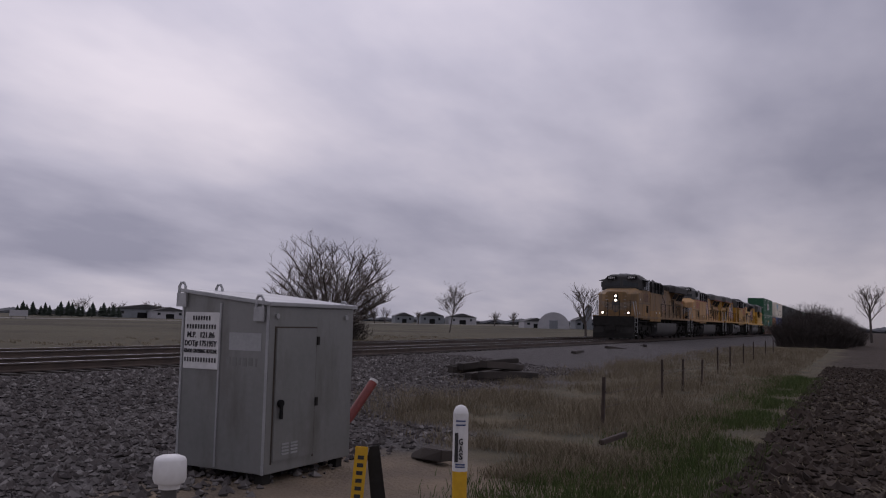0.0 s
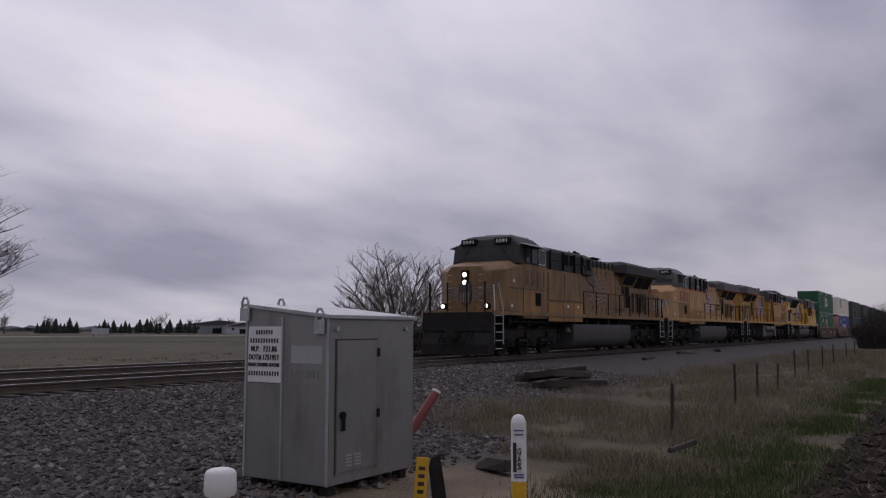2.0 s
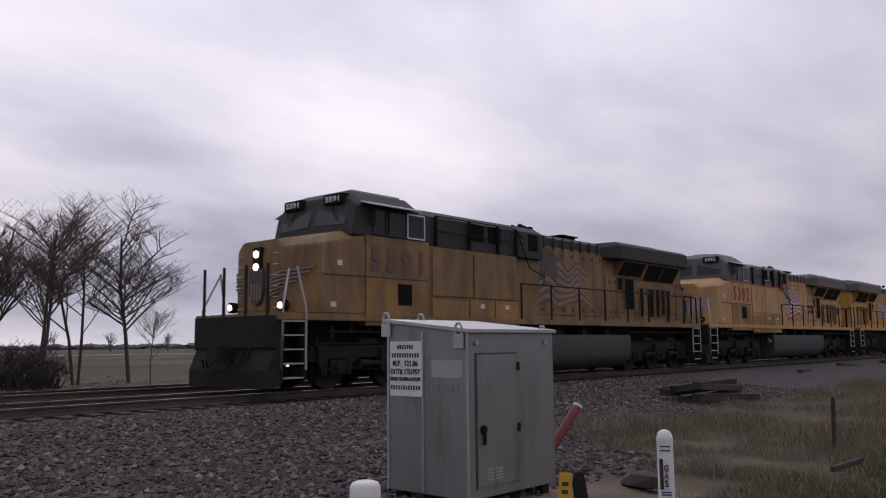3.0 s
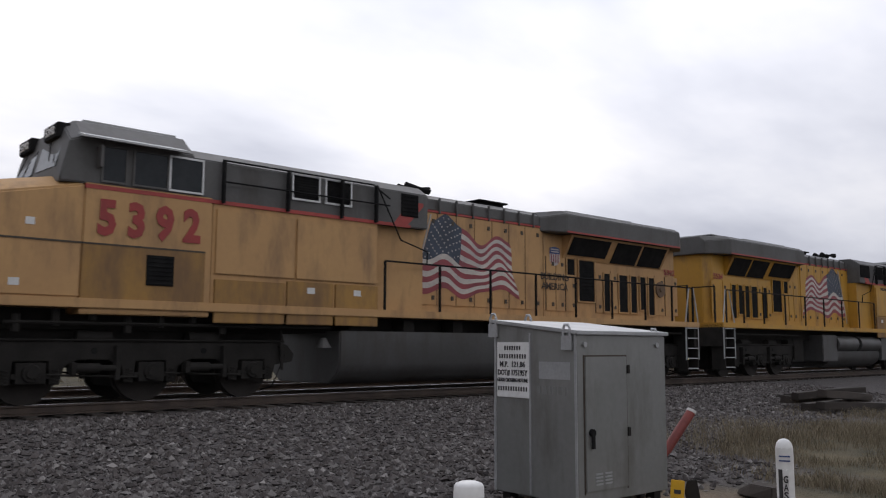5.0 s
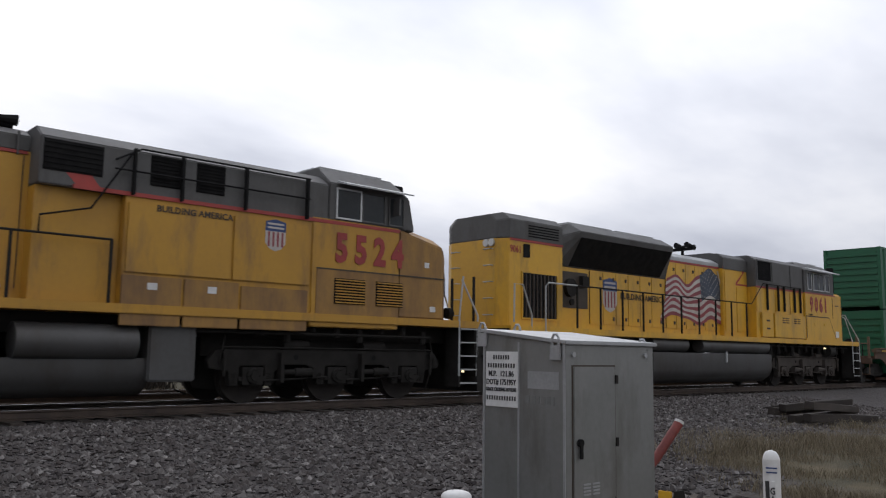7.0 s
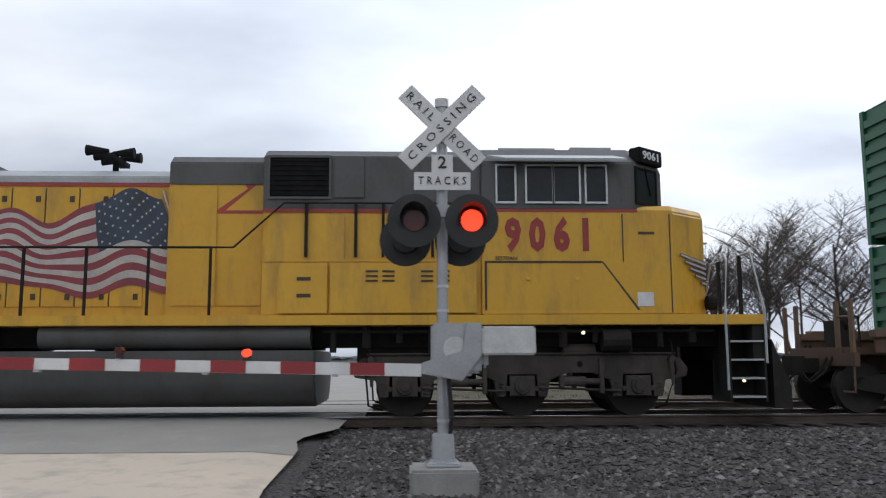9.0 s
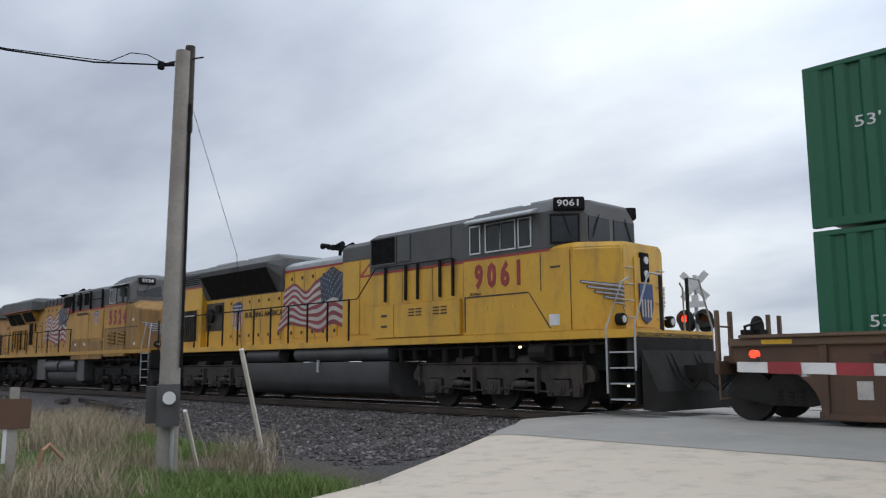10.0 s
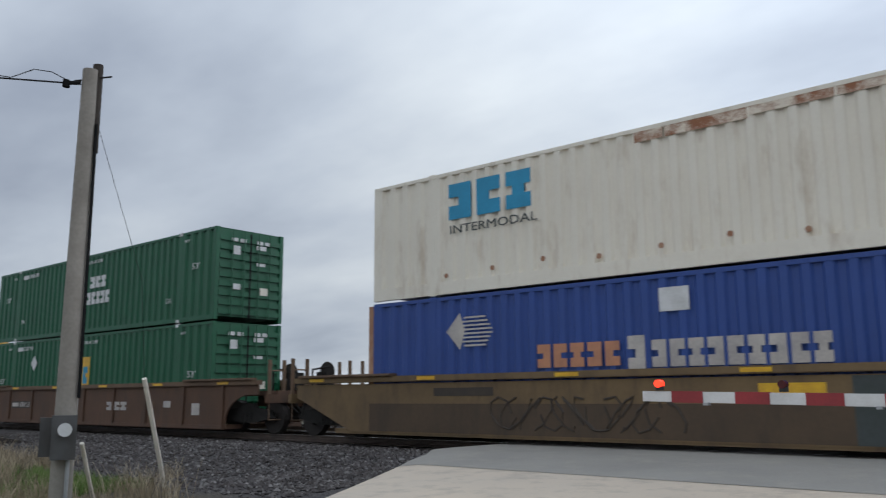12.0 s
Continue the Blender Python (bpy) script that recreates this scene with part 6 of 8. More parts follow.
def cabinet():
    """Signal cabinet with a sloping lid, lifting eyes, door, vents and a sign."""
    c = thing("signal_cabinet", "dull aluminium signal cabinet with sloping lid and painted sign", "signal cabinet", pose(5.89, 4.80, 0.0, 0, 0, -1.5))
    w, d = 1.34, 1.06
    z0, zf, zb = 0.10, 1.60, 1.72
    g = Geo().loft([(0, [(0, z0), (0, zf), (d, zb), (d, z0)]), (w, [(0, z0), (0, zf), (d, zb), (d, z0)])])
    part("body", g, M_CABINET, c, bevel=0.008)
    e = 0.03
    g = Geo().loft([(-e, [(-e, zf + 0.0), (-e, zf + 0.035), (d + e, zb + 0.035), (d + e, zb)]), (w + e, [(-e, zf + 0.0), (-e, zf + 0.035), (d + e, zb + 0.035), (d + e, zb)])])
    part("lid", g, M_SILVER, c, bevel=0.006)
    for x, y, z in ((-0.02, d - 0.04, zb), (-0.02, 0.06, zf), (w * 0.35, d - 0.05, zb), (w - 0.1, 0.02, zf - 0.02)):
        g = Geo().tube([(x, y, z - 0.08), (x, y, z + 0.05), (x, y + 0.025, z + 0.09), (x, y + 0.06, z + 0.09), (x, y + 0.08, z + 0.05), (x, y + 0.08, z - 0.08)], 0.014, 6)
        g.box(x - 0.01, x + 0.012, y - 0.02, y + 0.1, z - 0.14, z - 0.01)
        part("lifting_eye", g, M_SILVER, c)
    # face with the sign (towards -x) and face with the door (towards -y)
    part("seam_strip", Geo().box(-0.012, 0.002, d * 0.53, d * 0.53 + 0.02, z0 + 0.02, zb - 0.1), M_SILVER, c)
    for a in (0.0, d - 0.025):
        part("corner_strip", Geo().box(-0.008, 0.002, a, a + 0.025, z0, zf), M_SILVER, c)
    part("faded_patch", Geo().box(-0.003, 0.0, 0.08, 0.46, 1.19, 1.35), M_SILVER, c)
    for k, (a, wd) in enumerate(((0.12, 0.02), (0.17, 0.05), (0.24, 0.05), (0.31, 0.03), (0.36, 0.05), (0.44, 0.05))):
        part("worn_lettering", Geo().box(-0.003, 0.0, a, a + wd, 1.045 + 0.01 * (k % 2), 1.125), M_WORN, c)
    sg = part("sign", Geo().box(-0.014, -0.002, 0.575, 1.015, 1.00, 1.53), M_SIGN, c, "white sign with black lettering", bevel=0.004)
    lines = ((1.475, "bar", 0.23), (1.395, "bar", 0.38), (1.315, "M.P.  121.86", 0.34), (1.235, "DOT# 175195Y", 0.40), (1.165, "GRADE CROSSING HOTLINE", 0.41), (1.085, "bar", 0.41))
    for z, body, wd in lines:
        if body == "bar":
            n = int(round(wd / 0.034))
            for k in range(n):
                y = 0.80 - wd / 2 + (k + 0.5) * wd / n
                part("painted_bar", Geo().box(-0.018, -0.0135, y - 0.0085, y + 0.0085, z - 0.021, z + 0.021), M_INK, sg)
        else:
            writing("sign_text", body, 0.075 if len(body) < 14 else 0.05, -0.016, 0.80, z, M_INK, sg, wd, 0.001, rz=-90)
    for a, b, lo, hi in ((0.085, 0.10, z0 + 0.08, zf - 0.185), (0.70, 0.715, z0 + 0.08, zf - 0.185), (0.10, 0.70, zf - 0.20, zf - 0.185)):
        part("door_gap", Geo().box(a, b, -0.004, 0.0, lo, hi), M_DARKTXT, c)
    dr = part("door", Geo().box(0.10, 0.70, -0.016, 0.0, z0 + 0.1, zf - 0.20), M_CABINET, c, bevel=0.005)
    h = part("handle", Geo().disc((0.17, -0.016, 0.72), (0, -1, 0), 0.035, 0.03, 10).box(0.155, 0.185, -0.05, -0.03, 0.58, 0.74), M_BLACK, dr)
    for z in (1.28, 0.70):
        part("hinge", Geo().box(0.70, 0.73, -0.03, -0.005, z - 0.04, z + 0.04), M_TRUCK, dr)
    g = Geo()
    for i in range(2):
        for j in range(4):
            g.box(0.22 + 0.13 * i, 0.32 + 0.13 * i, -0.022, -0.014, 0.25 + 0.03 * j, 0.265 + 0.03 * j)
    part("vent", g, M_SILVER, dr)
    for x in (0.1, w - 0.15):
        part("bolt", Geo().disc((x, -0.002, zf - 0.09), (0, -1, 0), 0.025, 0.02, 8), M_SILVER, c)
    for x in (0.06, w - 0.16):
        for y in (0.05, d - 0.15):
            part("foot", Geo().box(x, x + 0.1, y, y + 0.1, 0.0, z0), M_TRUCK, c)


cabinet()


def gas_marker():
    m = thing("gas_marker", "white and yellow domed plastic pipeline marker post", "marker post", pose(4.74, 2.34, 0.0))
    r = 0.047
    part("lower_post", Geo().disc((0, 0, 0), (0, 0, 1), r, 0.56, 18), M_GASYEL, m, smooth=True)
    up = part("upper_post", Geo().disc((0, 0, 0.56), (0, 0, 1), r + 0.002, 0.36, 18), M_SIGN, m, smooth=True)
    g = Geo().tube([(0, 0, 0.92), (0, 0, 0.945), (0, 0, 0.962), (0, 0, 0.97)], r + 0.001, 18)
    for i, k in enumerate((1.0, 0.86, 0.6, 0.2)):
        for j in range(18):
            x, y, z = g.v[i * 18 + j]
            g.v[i * 18 + j] = (x * k, y * k, z)
    part("dome", g, M_SIGN, m, smooth=True)
    a = math.radians(206)
    rot = pose(0, 0, 0, 0, 0, math.degrees(a) + 90)
    plate = Geo().box(-0.012, 0.018, -r - 0.006, -r + 0.004, 0.62, 0.80)
    o = part("sticker", plate, M_SIGN, m)
    o.matrix_basis = rot
    for k, ch in enumerate("GAS"):
        t = writing("sticker_letter", ch, 0.055, 0, 0, 0, M_INK, m, 0.026, 0.001)
        t.matrix_basis = rot @ pose(0.003, -r - 0.012, 0.745 - 0.045 * k)
    b = part("dark_band", Geo().box(-0.036, -0.014, -r - 0.002, -r + 0.02, 0.62, 0.80), M_INK, m)
    b.matrix_basis = rot
    for z in (0.845, 0.87, 0.60, 0.585):
        q = part("printed_bar", Geo().box(-0.03, 0.03, -r - 0.003, -r + 0.02, z, z + 0.008), M_BLUE, m)
        q.matrix_basis = rot


gas_marker()
v = thing("vent_post", "grey post with a rounded white plastic cap", "vent post", pose(2.07, 2.18, 0.155))
part("stem", Geo().disc((0, 0, -0.2), (0, 0, 1), 0.026, 0.98, 14), M_TANK, v, smooth=True)
part("collar", Geo().disc((0, 0, 0.755), (0, 0, 1), 0.036, 0.025, 14), M_SIGN, v, smooth=True)
g = Geo().tube([(0, 0, 0.775), (0, 0, 0.79), (0, 0, 0.85), (0, 0, 0.860), (0, 0, 0.866)], 0.056, 22)
for i, k in enumerate((0.9, 1.0, 0.96, 0.84, 0.55)):
    for j in range(22):
        x, y, z = g.v[i * 22 + j]
        g.v[i * 22 + j] = (x * k, y * k, z)
part("cap", g, M_SIGN, v, "white plastic cap", smooth=True)

st = thing("warning_stake", "flat yellow plastic warning stake with worn black print", "marker stake", pose(5.56, 3.62, 0, 0, 4, -58))
part("blade", Geo().box(-0.05, 0.05, -0.008, 0.008, 0, 0.50), M_GASYEL, st, bevel=0.004)
for k in range(6):
    part("printed_bar", Geo().box(-0.025, 0.025, -0.012, -0.008, 0.10 + 0.06 * k, 0.13 + 0.06 * k), M_INK, st)
st2 = thing("broken_stake", "leaning grey broken board beside the yellow stake", "board", pose(5.80, 3.55, 0, 8, -9, -50))
part("board", Geo().loft([(0, [(-0.06, -0.012), (0.06, -0.012), (0.06, 0.012), (-0.06, 0.012)]), (0.42, [(-0.05, -0.01), (0.055, -0.01), (0.055, 0.01), (-0.05, 0.01)]), (0.50, [(-0.02, -0.01), (0.05, -0.01), (0.05, 0.01), (-0.02, 0.01)])], axis="z"), M_TRUCK, st2, bevel=0.004)
rp = thing("leaning_pipe", "faded red steel pipe with a white end leaning by the cabinet", "pipe", pose(0, 0, 0))
part("pipe", Geo().tube([(7.45, 5.35, 0.0), (7.78, 5.12, 0.42), (8.05, 5.0, 0.79)], 0.05, 12), M_PIPERED, rp, smooth=True)
part("end_cap", Geo().tube([(8.05, 5.0, 0.79), (8.065, 4.995, 0.815)], 0.052, 12), M_SIGN, rp)
wd = thing("wood_offcut", "dark rotten timber offcut lying on the ballast", "timber", pose(7.9, 4.15, 0.03, 0, 4, 62))
part("timber", Geo().loft([(-0.28, [(-0.09, 0), (-0.08, 0.1), (0.07, 0.12), (0.09, 0)]), (0.1, [(-0.1, 0), (-0.06, 0.14), (0.05, 0.12), (0.1, 0)]), (0.34, [(-0.04, 0), (-0.02, 0.06), (0.03, 0.05), (0.06, 0)])]), M_TIE, wd, bevel=0.01)
br = thing("fallen_bar", "short dark bar lying in the grass", "bar", pose(10.0, 2.75, 0.10, 0, -3, -10))
part("bar", Geo().box(-0.35, 0.35, -0.03, 0.03, 0, 0.06), M_POST, br, bevel=0.01)

# old ties thrown beside the track
rt = random.Random(11)
spots = [(19.9, 8.1, 0.10, -14, 2), (20.3, 8.7, 0.10, -10, -2), (20.8, 9.3, 0.12, -18, 3), (20.4, 8.5, 0.30, -2, 4), (21.3, 10.1, 0.16, 52, 7), (20.9, 9.1, 0.32, -16, -3),
         (37, 11.6, 0.15, 8, 0), (45, 11.9, 0.15, -12, 4), (52, 12.1, 0.16, 20, 3), (-30, 11.6, 0.2, 18, 6), (-33.5, 11.4, 0.2, -10, -4), (-41, 11.5, 0.2, 8, 3), (-52, 11.7, 0.2, 15, 5), (-63, 11.8, 0.2, -8, 2), (-27, 11.0, 0.15, 35, 7)]
tm = mesh_of("old_tie", Geo().loft([(-1.2, [(-0.11, -0.09), (-0.11, 0.08), (0.1, 0.09), (0.12, -0.09)]), (-0.2, [(-0.12, -0.09), (-0.1, 0.09), (0.11, 0.08), (0.12, -0.09)]), (1.2, [(-0.1, -0.08), (-0.11, 0.06), (0.09, 0.09), (0.11, -0.09)])]), M_TIE, bevel=0.012)
for x, y, z, rz, ry in spots:
    o = new("old_tie", tm)
    o.matrix_basis = pose(x, y, z + 0.06, 0, ry, rz)
    tagged(o, "dark weathered old railway tie thrown on the ballast", "railway tie", "discarded ties")

# wire fence
for k, (x, y, h, lean) in enumerate([(11.86, 3.39, 0.66, 5), (17.7, 3.75, 0.72, 0), (19.93, 3.74, 0.66, 6), (22.2, 3.68, 0.6, 14), (28.1, 4.13, 0.8, -3), (31.4, 4.18, 0.75, 2), (35.5, 4.2, 0.8, -4), (40, 4.3, 0.8, 3), (45.5, 4.3, 0.8, 0), (51, 4.4, 0.8, 5),
                                  (-27, 5.0, 0.7, 8), (-31, 4.9, 0.8, -10), (-36, 5.0, 0.8, 4), (-43, 5.0, 0.8, -3)]):
    f = thing("fence_post", "leaning rusty steel fence post in dry grass", "fence post", pose(x, y, 0, 0, lean, 0), "fence posts")
    part("post", Geo().box(-0.025, 0.025, -0.004, 0.004, -0.05, h + 0.08).box(-0.004, 0.004, 0.004, 0.045, -0.05, h + 0.08), M_POST, f)
    part("clip", Geo().disc((0, 0.0, h * 0.8), (0, -1, 0), 0.014, 0.02, 6), M_POST, f)
fw = thing("fence_wire", "thin rusty sagging fence wire along the posts", "fence wire", pose(0, 0, 0))
for z in (0.5, 0.3):
    part("strand", Geo().tube([(11.9, 3.39, z), (14.8, 3.55, z - 0.09), (17.7, 3.75, z), (19.9, 3.74, z - 0.02), (22.2, 3.68, z - 0.05), (28.1, 4.13, z), (51, 4.4, z)], 0.004, 4), M_POST, fw)


# ---- level crossing signal and gate ----
def crossing_signal(m, label, with_gate, lit_side, near=True):
    c = thing("crossing_signal", label, "crossing signal", m, "crossing signals")
    part("foundation", Geo().box(-0.38, 0.38, -0.38, 0.38, -0.05, 0.26), M_CONCBLOCK, c, bevel=0.03)
    part("mast_base", Geo().loft([(0.26, [(-0.19, -0.19), (0.19, -0.19), (0.19, 0.19), (-0.19, 0.19)]), (0.30, [(-0.19, -0.19), (0.19, -0.19), (0.19, 0.19), (-0.19, 0.19)]), (0.33, [(-0.13, -0.13), (0.13, -0.13), (0.13, 0.13), (-0.13, 0.13)]), (0.62, [(-0.12, -0.12), (0.12, -0.12), (0.12, 0.12), (-0.12, 0.12)])], axis="z"), M_SILVER, c, bevel=0.015)
    part("mast", Geo().disc((0, 0, 0.3), (0, 0, 1), 0.064, 4.17, 16), M_SILVER, c, smooth=True)
    part("mast_cap", Geo().disc((0, 0, 4.44), (0, 0, 1), 0.082, 0.1, 16), M_MASTWHITE, c, smooth=True)
    for z in (0.75, 2.28, 2.0):
        part("mast_band", Geo().disc((0, 0, z), (0, 0, 1), 0.072, 0.03, 16), M_MASTWHITE, c)
    # crossbuck
    for a, words in ((-45, ("RAIL", "ROAD")), (45, ("CROSSING",))):
        bl = part("crossbuck_blade", Geo().box(-0.62, 0.62, -0.012, 0.012, -0.115, 0.115), M_SIGN, c, bevel=0.004)
        bl.matrix_basis = pose(0, -0.09 - (0.03 if a > 0 else 0), 4.17, 0, -a, 0)
        if near:
            if len(words) == 2:
                for wx, x in zip(words, (-0.36, 0.36)):
                    writing("blade_text", " ".join(wx), 0.135, x, -0.014, 0.0, M_INK, bl, 0.42)
            else:
                writing("blade_text", " ".join(words[0]), 0.135, 0, -0.014, 0.0, M_INK, bl, 1.08)
    sg = part("tracks_sign", Geo().box(-0.33, 0.33, -0.105, -0.085, 3.42, 3.63).box(-0.125, 0.125, -0.1045, -0.0855, 3.63, 3.84), M_SIGN, c)
    if near:
        writing("sign_text", "2", 0.2, 0, -0.108, 3.74, M_INK, sg, 0.10, 0.003)
        writing("sign_text", "T R A C K S", 0.135, 0, -0.108, 3.525, M_INK, sg, 0.56)
    # flashing lights on a crossarm, one pair facing each way
    part("crossarm", Geo().tube([(-0.42, 0, 3.16), (0.42, 0, 3.16)], 0.03, 10).box(-0.1, 0.1, -0.1, 0.1, 3.1, 3.24), M_SILVER, c)
    for d in (-1, 1):
        for s in (-1, 1):
            x, y, z = s * 0.33 - (0.10 if d > 0 else 0), d * 0.16 , 3.03 - (0.16 if d > 0 else 0)
            h = part("signal_head", Geo().disc((x, y, z), (0, d, 0), 0.15, 0.10, 20, 0, 0.17), M_DARKHOOD, c)
            part("background_disc", Geo().disc((x, y + d * 0.09, z), (0, d, 0), 0.31, 0.015, 28), M_DARKHOOD, h)
            lit = s == lit_side and d < 0
            part("lens", Geo().disc((x, y + d * 0.105, z), (0, d, 0), 0.125, 0.02, 22), M_REDLAMP if lit else M_REDOFF, h)
            n = 14
            g = Geo()
            vs = []
            for k in range(n + 1):
                t = math.pi * (-0.15 + 1.3 * k / n)
                cx, cz = 0.165 * math.cos(t), 0.165 * math.sin(t)
                vs += [(x + cx, y + d * 0.10, z + cz), (x + cx, y + d * (0.20 + 0.22 * max(0, math.sin(t))), z + cz)]
            g.add(vs, [(2 * k, 2 * k + 1, 2 * k + 3, 2 * k + 2) for k in range(n)])
            part("visor", g, M_DARKHOOD, h)
            part("bracket", Geo().tube([(s * 0.33, 0, 3.16), (x, y + d * 0.02, z + 0.1)], 0.025, 8), M_SILVER, h)
    if with_gate:
        mech = part("gate_mechanism", Geo().box(-0.14, 0.42, -0.34, -0.06, 1.30, 1.86).box(0.42, 0.50, -0.3, -0.1, 1.36, 1.8), M_SILVER, c, bevel=0.03)
        part("mechanism_cover", Geo().disc((0.12, -0.345, 1.58), (0, -1, 0), 0.13, 0.02, 18), M_MASTWHITE, mech)
        part("counterweight_arm", Geo().loft([(-0.40, [(-0.25, 1.30), (0.2, 1.22), (0.42, 1.5), (0.42, 1.86), (0.25, 1.86), (0.2, 1.55), (-0.25, 1.42)]), (-0.345, [(-0.25, 1.30), (0.2, 1.22), (0.42, 1.5), (0.42, 1.86), (0.25, 1.86), (0.2, 1.55), (-0.25, 1.42)])], axis="y"), M_SILVER, mech, bevel=0.01)
        part("counterweight", Geo().box(0.42, 1.02, -0.42, -0.30, 1.5, 1.82), M_MASTWHITE, mech, bevel=0.02)
        gate = part("gate_arm", Geo().loft([(-0.25, [(-0.405, 1.27), (-0.345, 1.27), (-0.345, 1.41), (-0.405, 1.41)]), (-5.19, [(-0.395, 1.385), (-0.355, 1.385), (-0.355, 1.505), (-0.395, 1.505)])]), M_SIGN, c, "red and white striped crossing gate arm", bevel=0.005)
        n = 13
        for k in range(n):
            if k % 2 == 0:
                continue
            a, b = 5.19 - (k + 1) * 0.378, 5.19 - k * 0.378
            za, zb = 1.345 + 0.105 * (a - 0.25) / 5.2, 1.345 + 0.105 * (b - 0.25) / 5.2
            g = Geo().add([(-a, -0.409, za - 0.066), (-b, -0.409, zb - 0.066), (-b, -0.409, zb + 0.066), (-a, -0.409, za + 0.066), (-a, -0.341, za - 0.066), (-b, -0.341, zb - 0.066), (-b, -0.341, zb + 0.066), (-a, -0.341, za + 0.066)],
                          [(0, 1, 2, 3), (4, 5, 6, 7), (0, 1, 5, 4), (2, 3, 7, 6), (1, 2, 6, 5), (0, 3, 7, 4)])
            part("red_band", g, M_BARRED, gate)
        for x, lit in ((-4.97, True), (-3.53, False), (-2.16, True)):
            z = 1.345 + 0.105 * (-x - 0.25) / 5.2 + 0.07
            lp = part("gate_lamp", Geo().disc((x, -0.375, z), (0, 0, 1), 0.05, 0.05, 12), M_DARKHOOD, gate)
            part("lamp_lens", Geo().disc((x, -0.43, z + 0.08), (0, 1, 0), 0.046, 0.09, 14), M_REDLAMP if lit else M_REDOFF, lp, "small lit red lamp" if lit else "small unlit red lamp", smooth=True)
        for x in (-1.2, -2.6, -4.4):
            part("arm_bracket", Geo().box(x - 0.03, x + 0.03, -0.415, -0.335, 1.25 + 0.02 * -x, 1.28 + 0.02 * -x), M_SILVER, gate)
        part("conduit", Geo().tube([(0.05, -0.2, 1.3), (0.1, -0.1, 0.8), (0.08, 0, 0.6)], 0.025, 8), M_DARKHOOD, c)
    return c


crossing_signal(pose(0.40, 9.6, 0.03, 0, 0, 0), "silver crossing signal with crossbuck, red lights and lowered striped gate", True, 1)
crossing_signal(pose(-14.9, 26.0, 0.05, 0, 0, 12), "distant crossing signal with crossbuck on the far side", False, -1, near=False)


# ---- utility pole with meter, guy and cable ----
pl = thing("utility_pole", "weathered wooden utility pole with meter box, guy and service cable", "utility pole", pose(-11.1, 5.2, 0))
part("shaft", Geo().tube([(0, 0, -0.1), (-0.01, 0, 2.0), (0, 0, 4.0), (0.015, 0, 6.1)], 0.145, 16, 0, 0.105), M_POLE, pl, smooth=True)
part("pole_top_piece", Geo().tube([(0.03, 0.10, 4.9), (0.03, 0.10, 6.2)], 0.07, 12), M_TIE, pl)
a = pose(0, 0, 0, 0, 0, 65)       # the fittings face the road
def on_pole(name, g, m, label="", parent=pl):
    o = part(name, g, m, parent, label)
    o.matrix_basis = a
    return o
mb = on_pole("meter_box", Geo().box(-0.16, 0.14, -0.30, -0.13, 0.72, 1.28), M_TANK, "grey meter box")
part("meter_dial", Geo().disc((0.0, -0.30, 1.10), (0, -1, 0), 0.085, 0.12, 18), M_SIGN, mb, smooth=True)
on_pole("switch_box", Geo().box(-0.02, 0.14, 0.10, 0.3, 0.95, 1.55), M_SILVER, "silver switch box")
on_pole("side_box", Geo().box(-0.30, -0.12, -0.06, 0.12, 0.75, 1.25), M_TANK)
on_pole("conduit", Geo().tube([(0.06, -0.17, 0.0), (0.06, -0.17, 0.75)], 0.025, 8), M_SILVER)
on_pole("cable_pipe", Geo().tube([(0.14, -0.08, 1.5), (0.13, -0.06, 5.3)], 0.022, 8), M_BLACK)
part("insulator", Geo().tube([(0.0, -0.12, 5.88), (-0.1, -0.28, 5.86)], 0.03, 8).disc((-0.1, -0.28, 5.80), (0, 0, 1), 0.05, 0.1, 10), M_BLACK, pl)
part("bolt_rod", Geo().tube([(-0.25, -0.1, 5.98), (0.25, 0.2, 6.0)], 0.012, 6), M_TRUCK, pl)
g = Geo().tube([(-0.1, -0.28, 5.86), (-0.15, -1.2, 5.68), (-0.15, -2.3, 5.56), (-0.05, -4.2, 5.46), (0.1, -6.2, 5.46), (0.1, -12, 5.75), (0.1, -24, 6.9)], 0.012, 6)
g.tube([(-0.1, -0.25, 5.9), (-0.2, -0.45, 6.0), (-0.16, -0.7, 5.95), (-0.14, -1.0, 5.74), (-0.15, -2.3, 5.58), (-0.05, -4.2, 5.49), (0.1, -6.2, 5.48)], 0.007, 5)
part("service_cable", g, M_BLACK, pl, "black twisted service cable")
part("guy_wire", Geo().tube([(0, 0.1, 5.5), (-0.85, 1.45, 3.3), (-1.24, 1.8, 1.77), (-1.8, 2.6, 0.05)], 0.004, 5), M_TRUCK, pl)
part("guy_guard", Geo().tube([(-1.24, 1.8, 1.80), (-1.8, 2.6, 0.0)], 0.04, 8), M_CREAM, pl, "pale plastic guy guard")
part("brace_pipe", Geo().tube([(-0.12, 0.3, 0.9), (-0.55, 0.75, 0.0)], 0.03, 8), M_CREAM, pl)

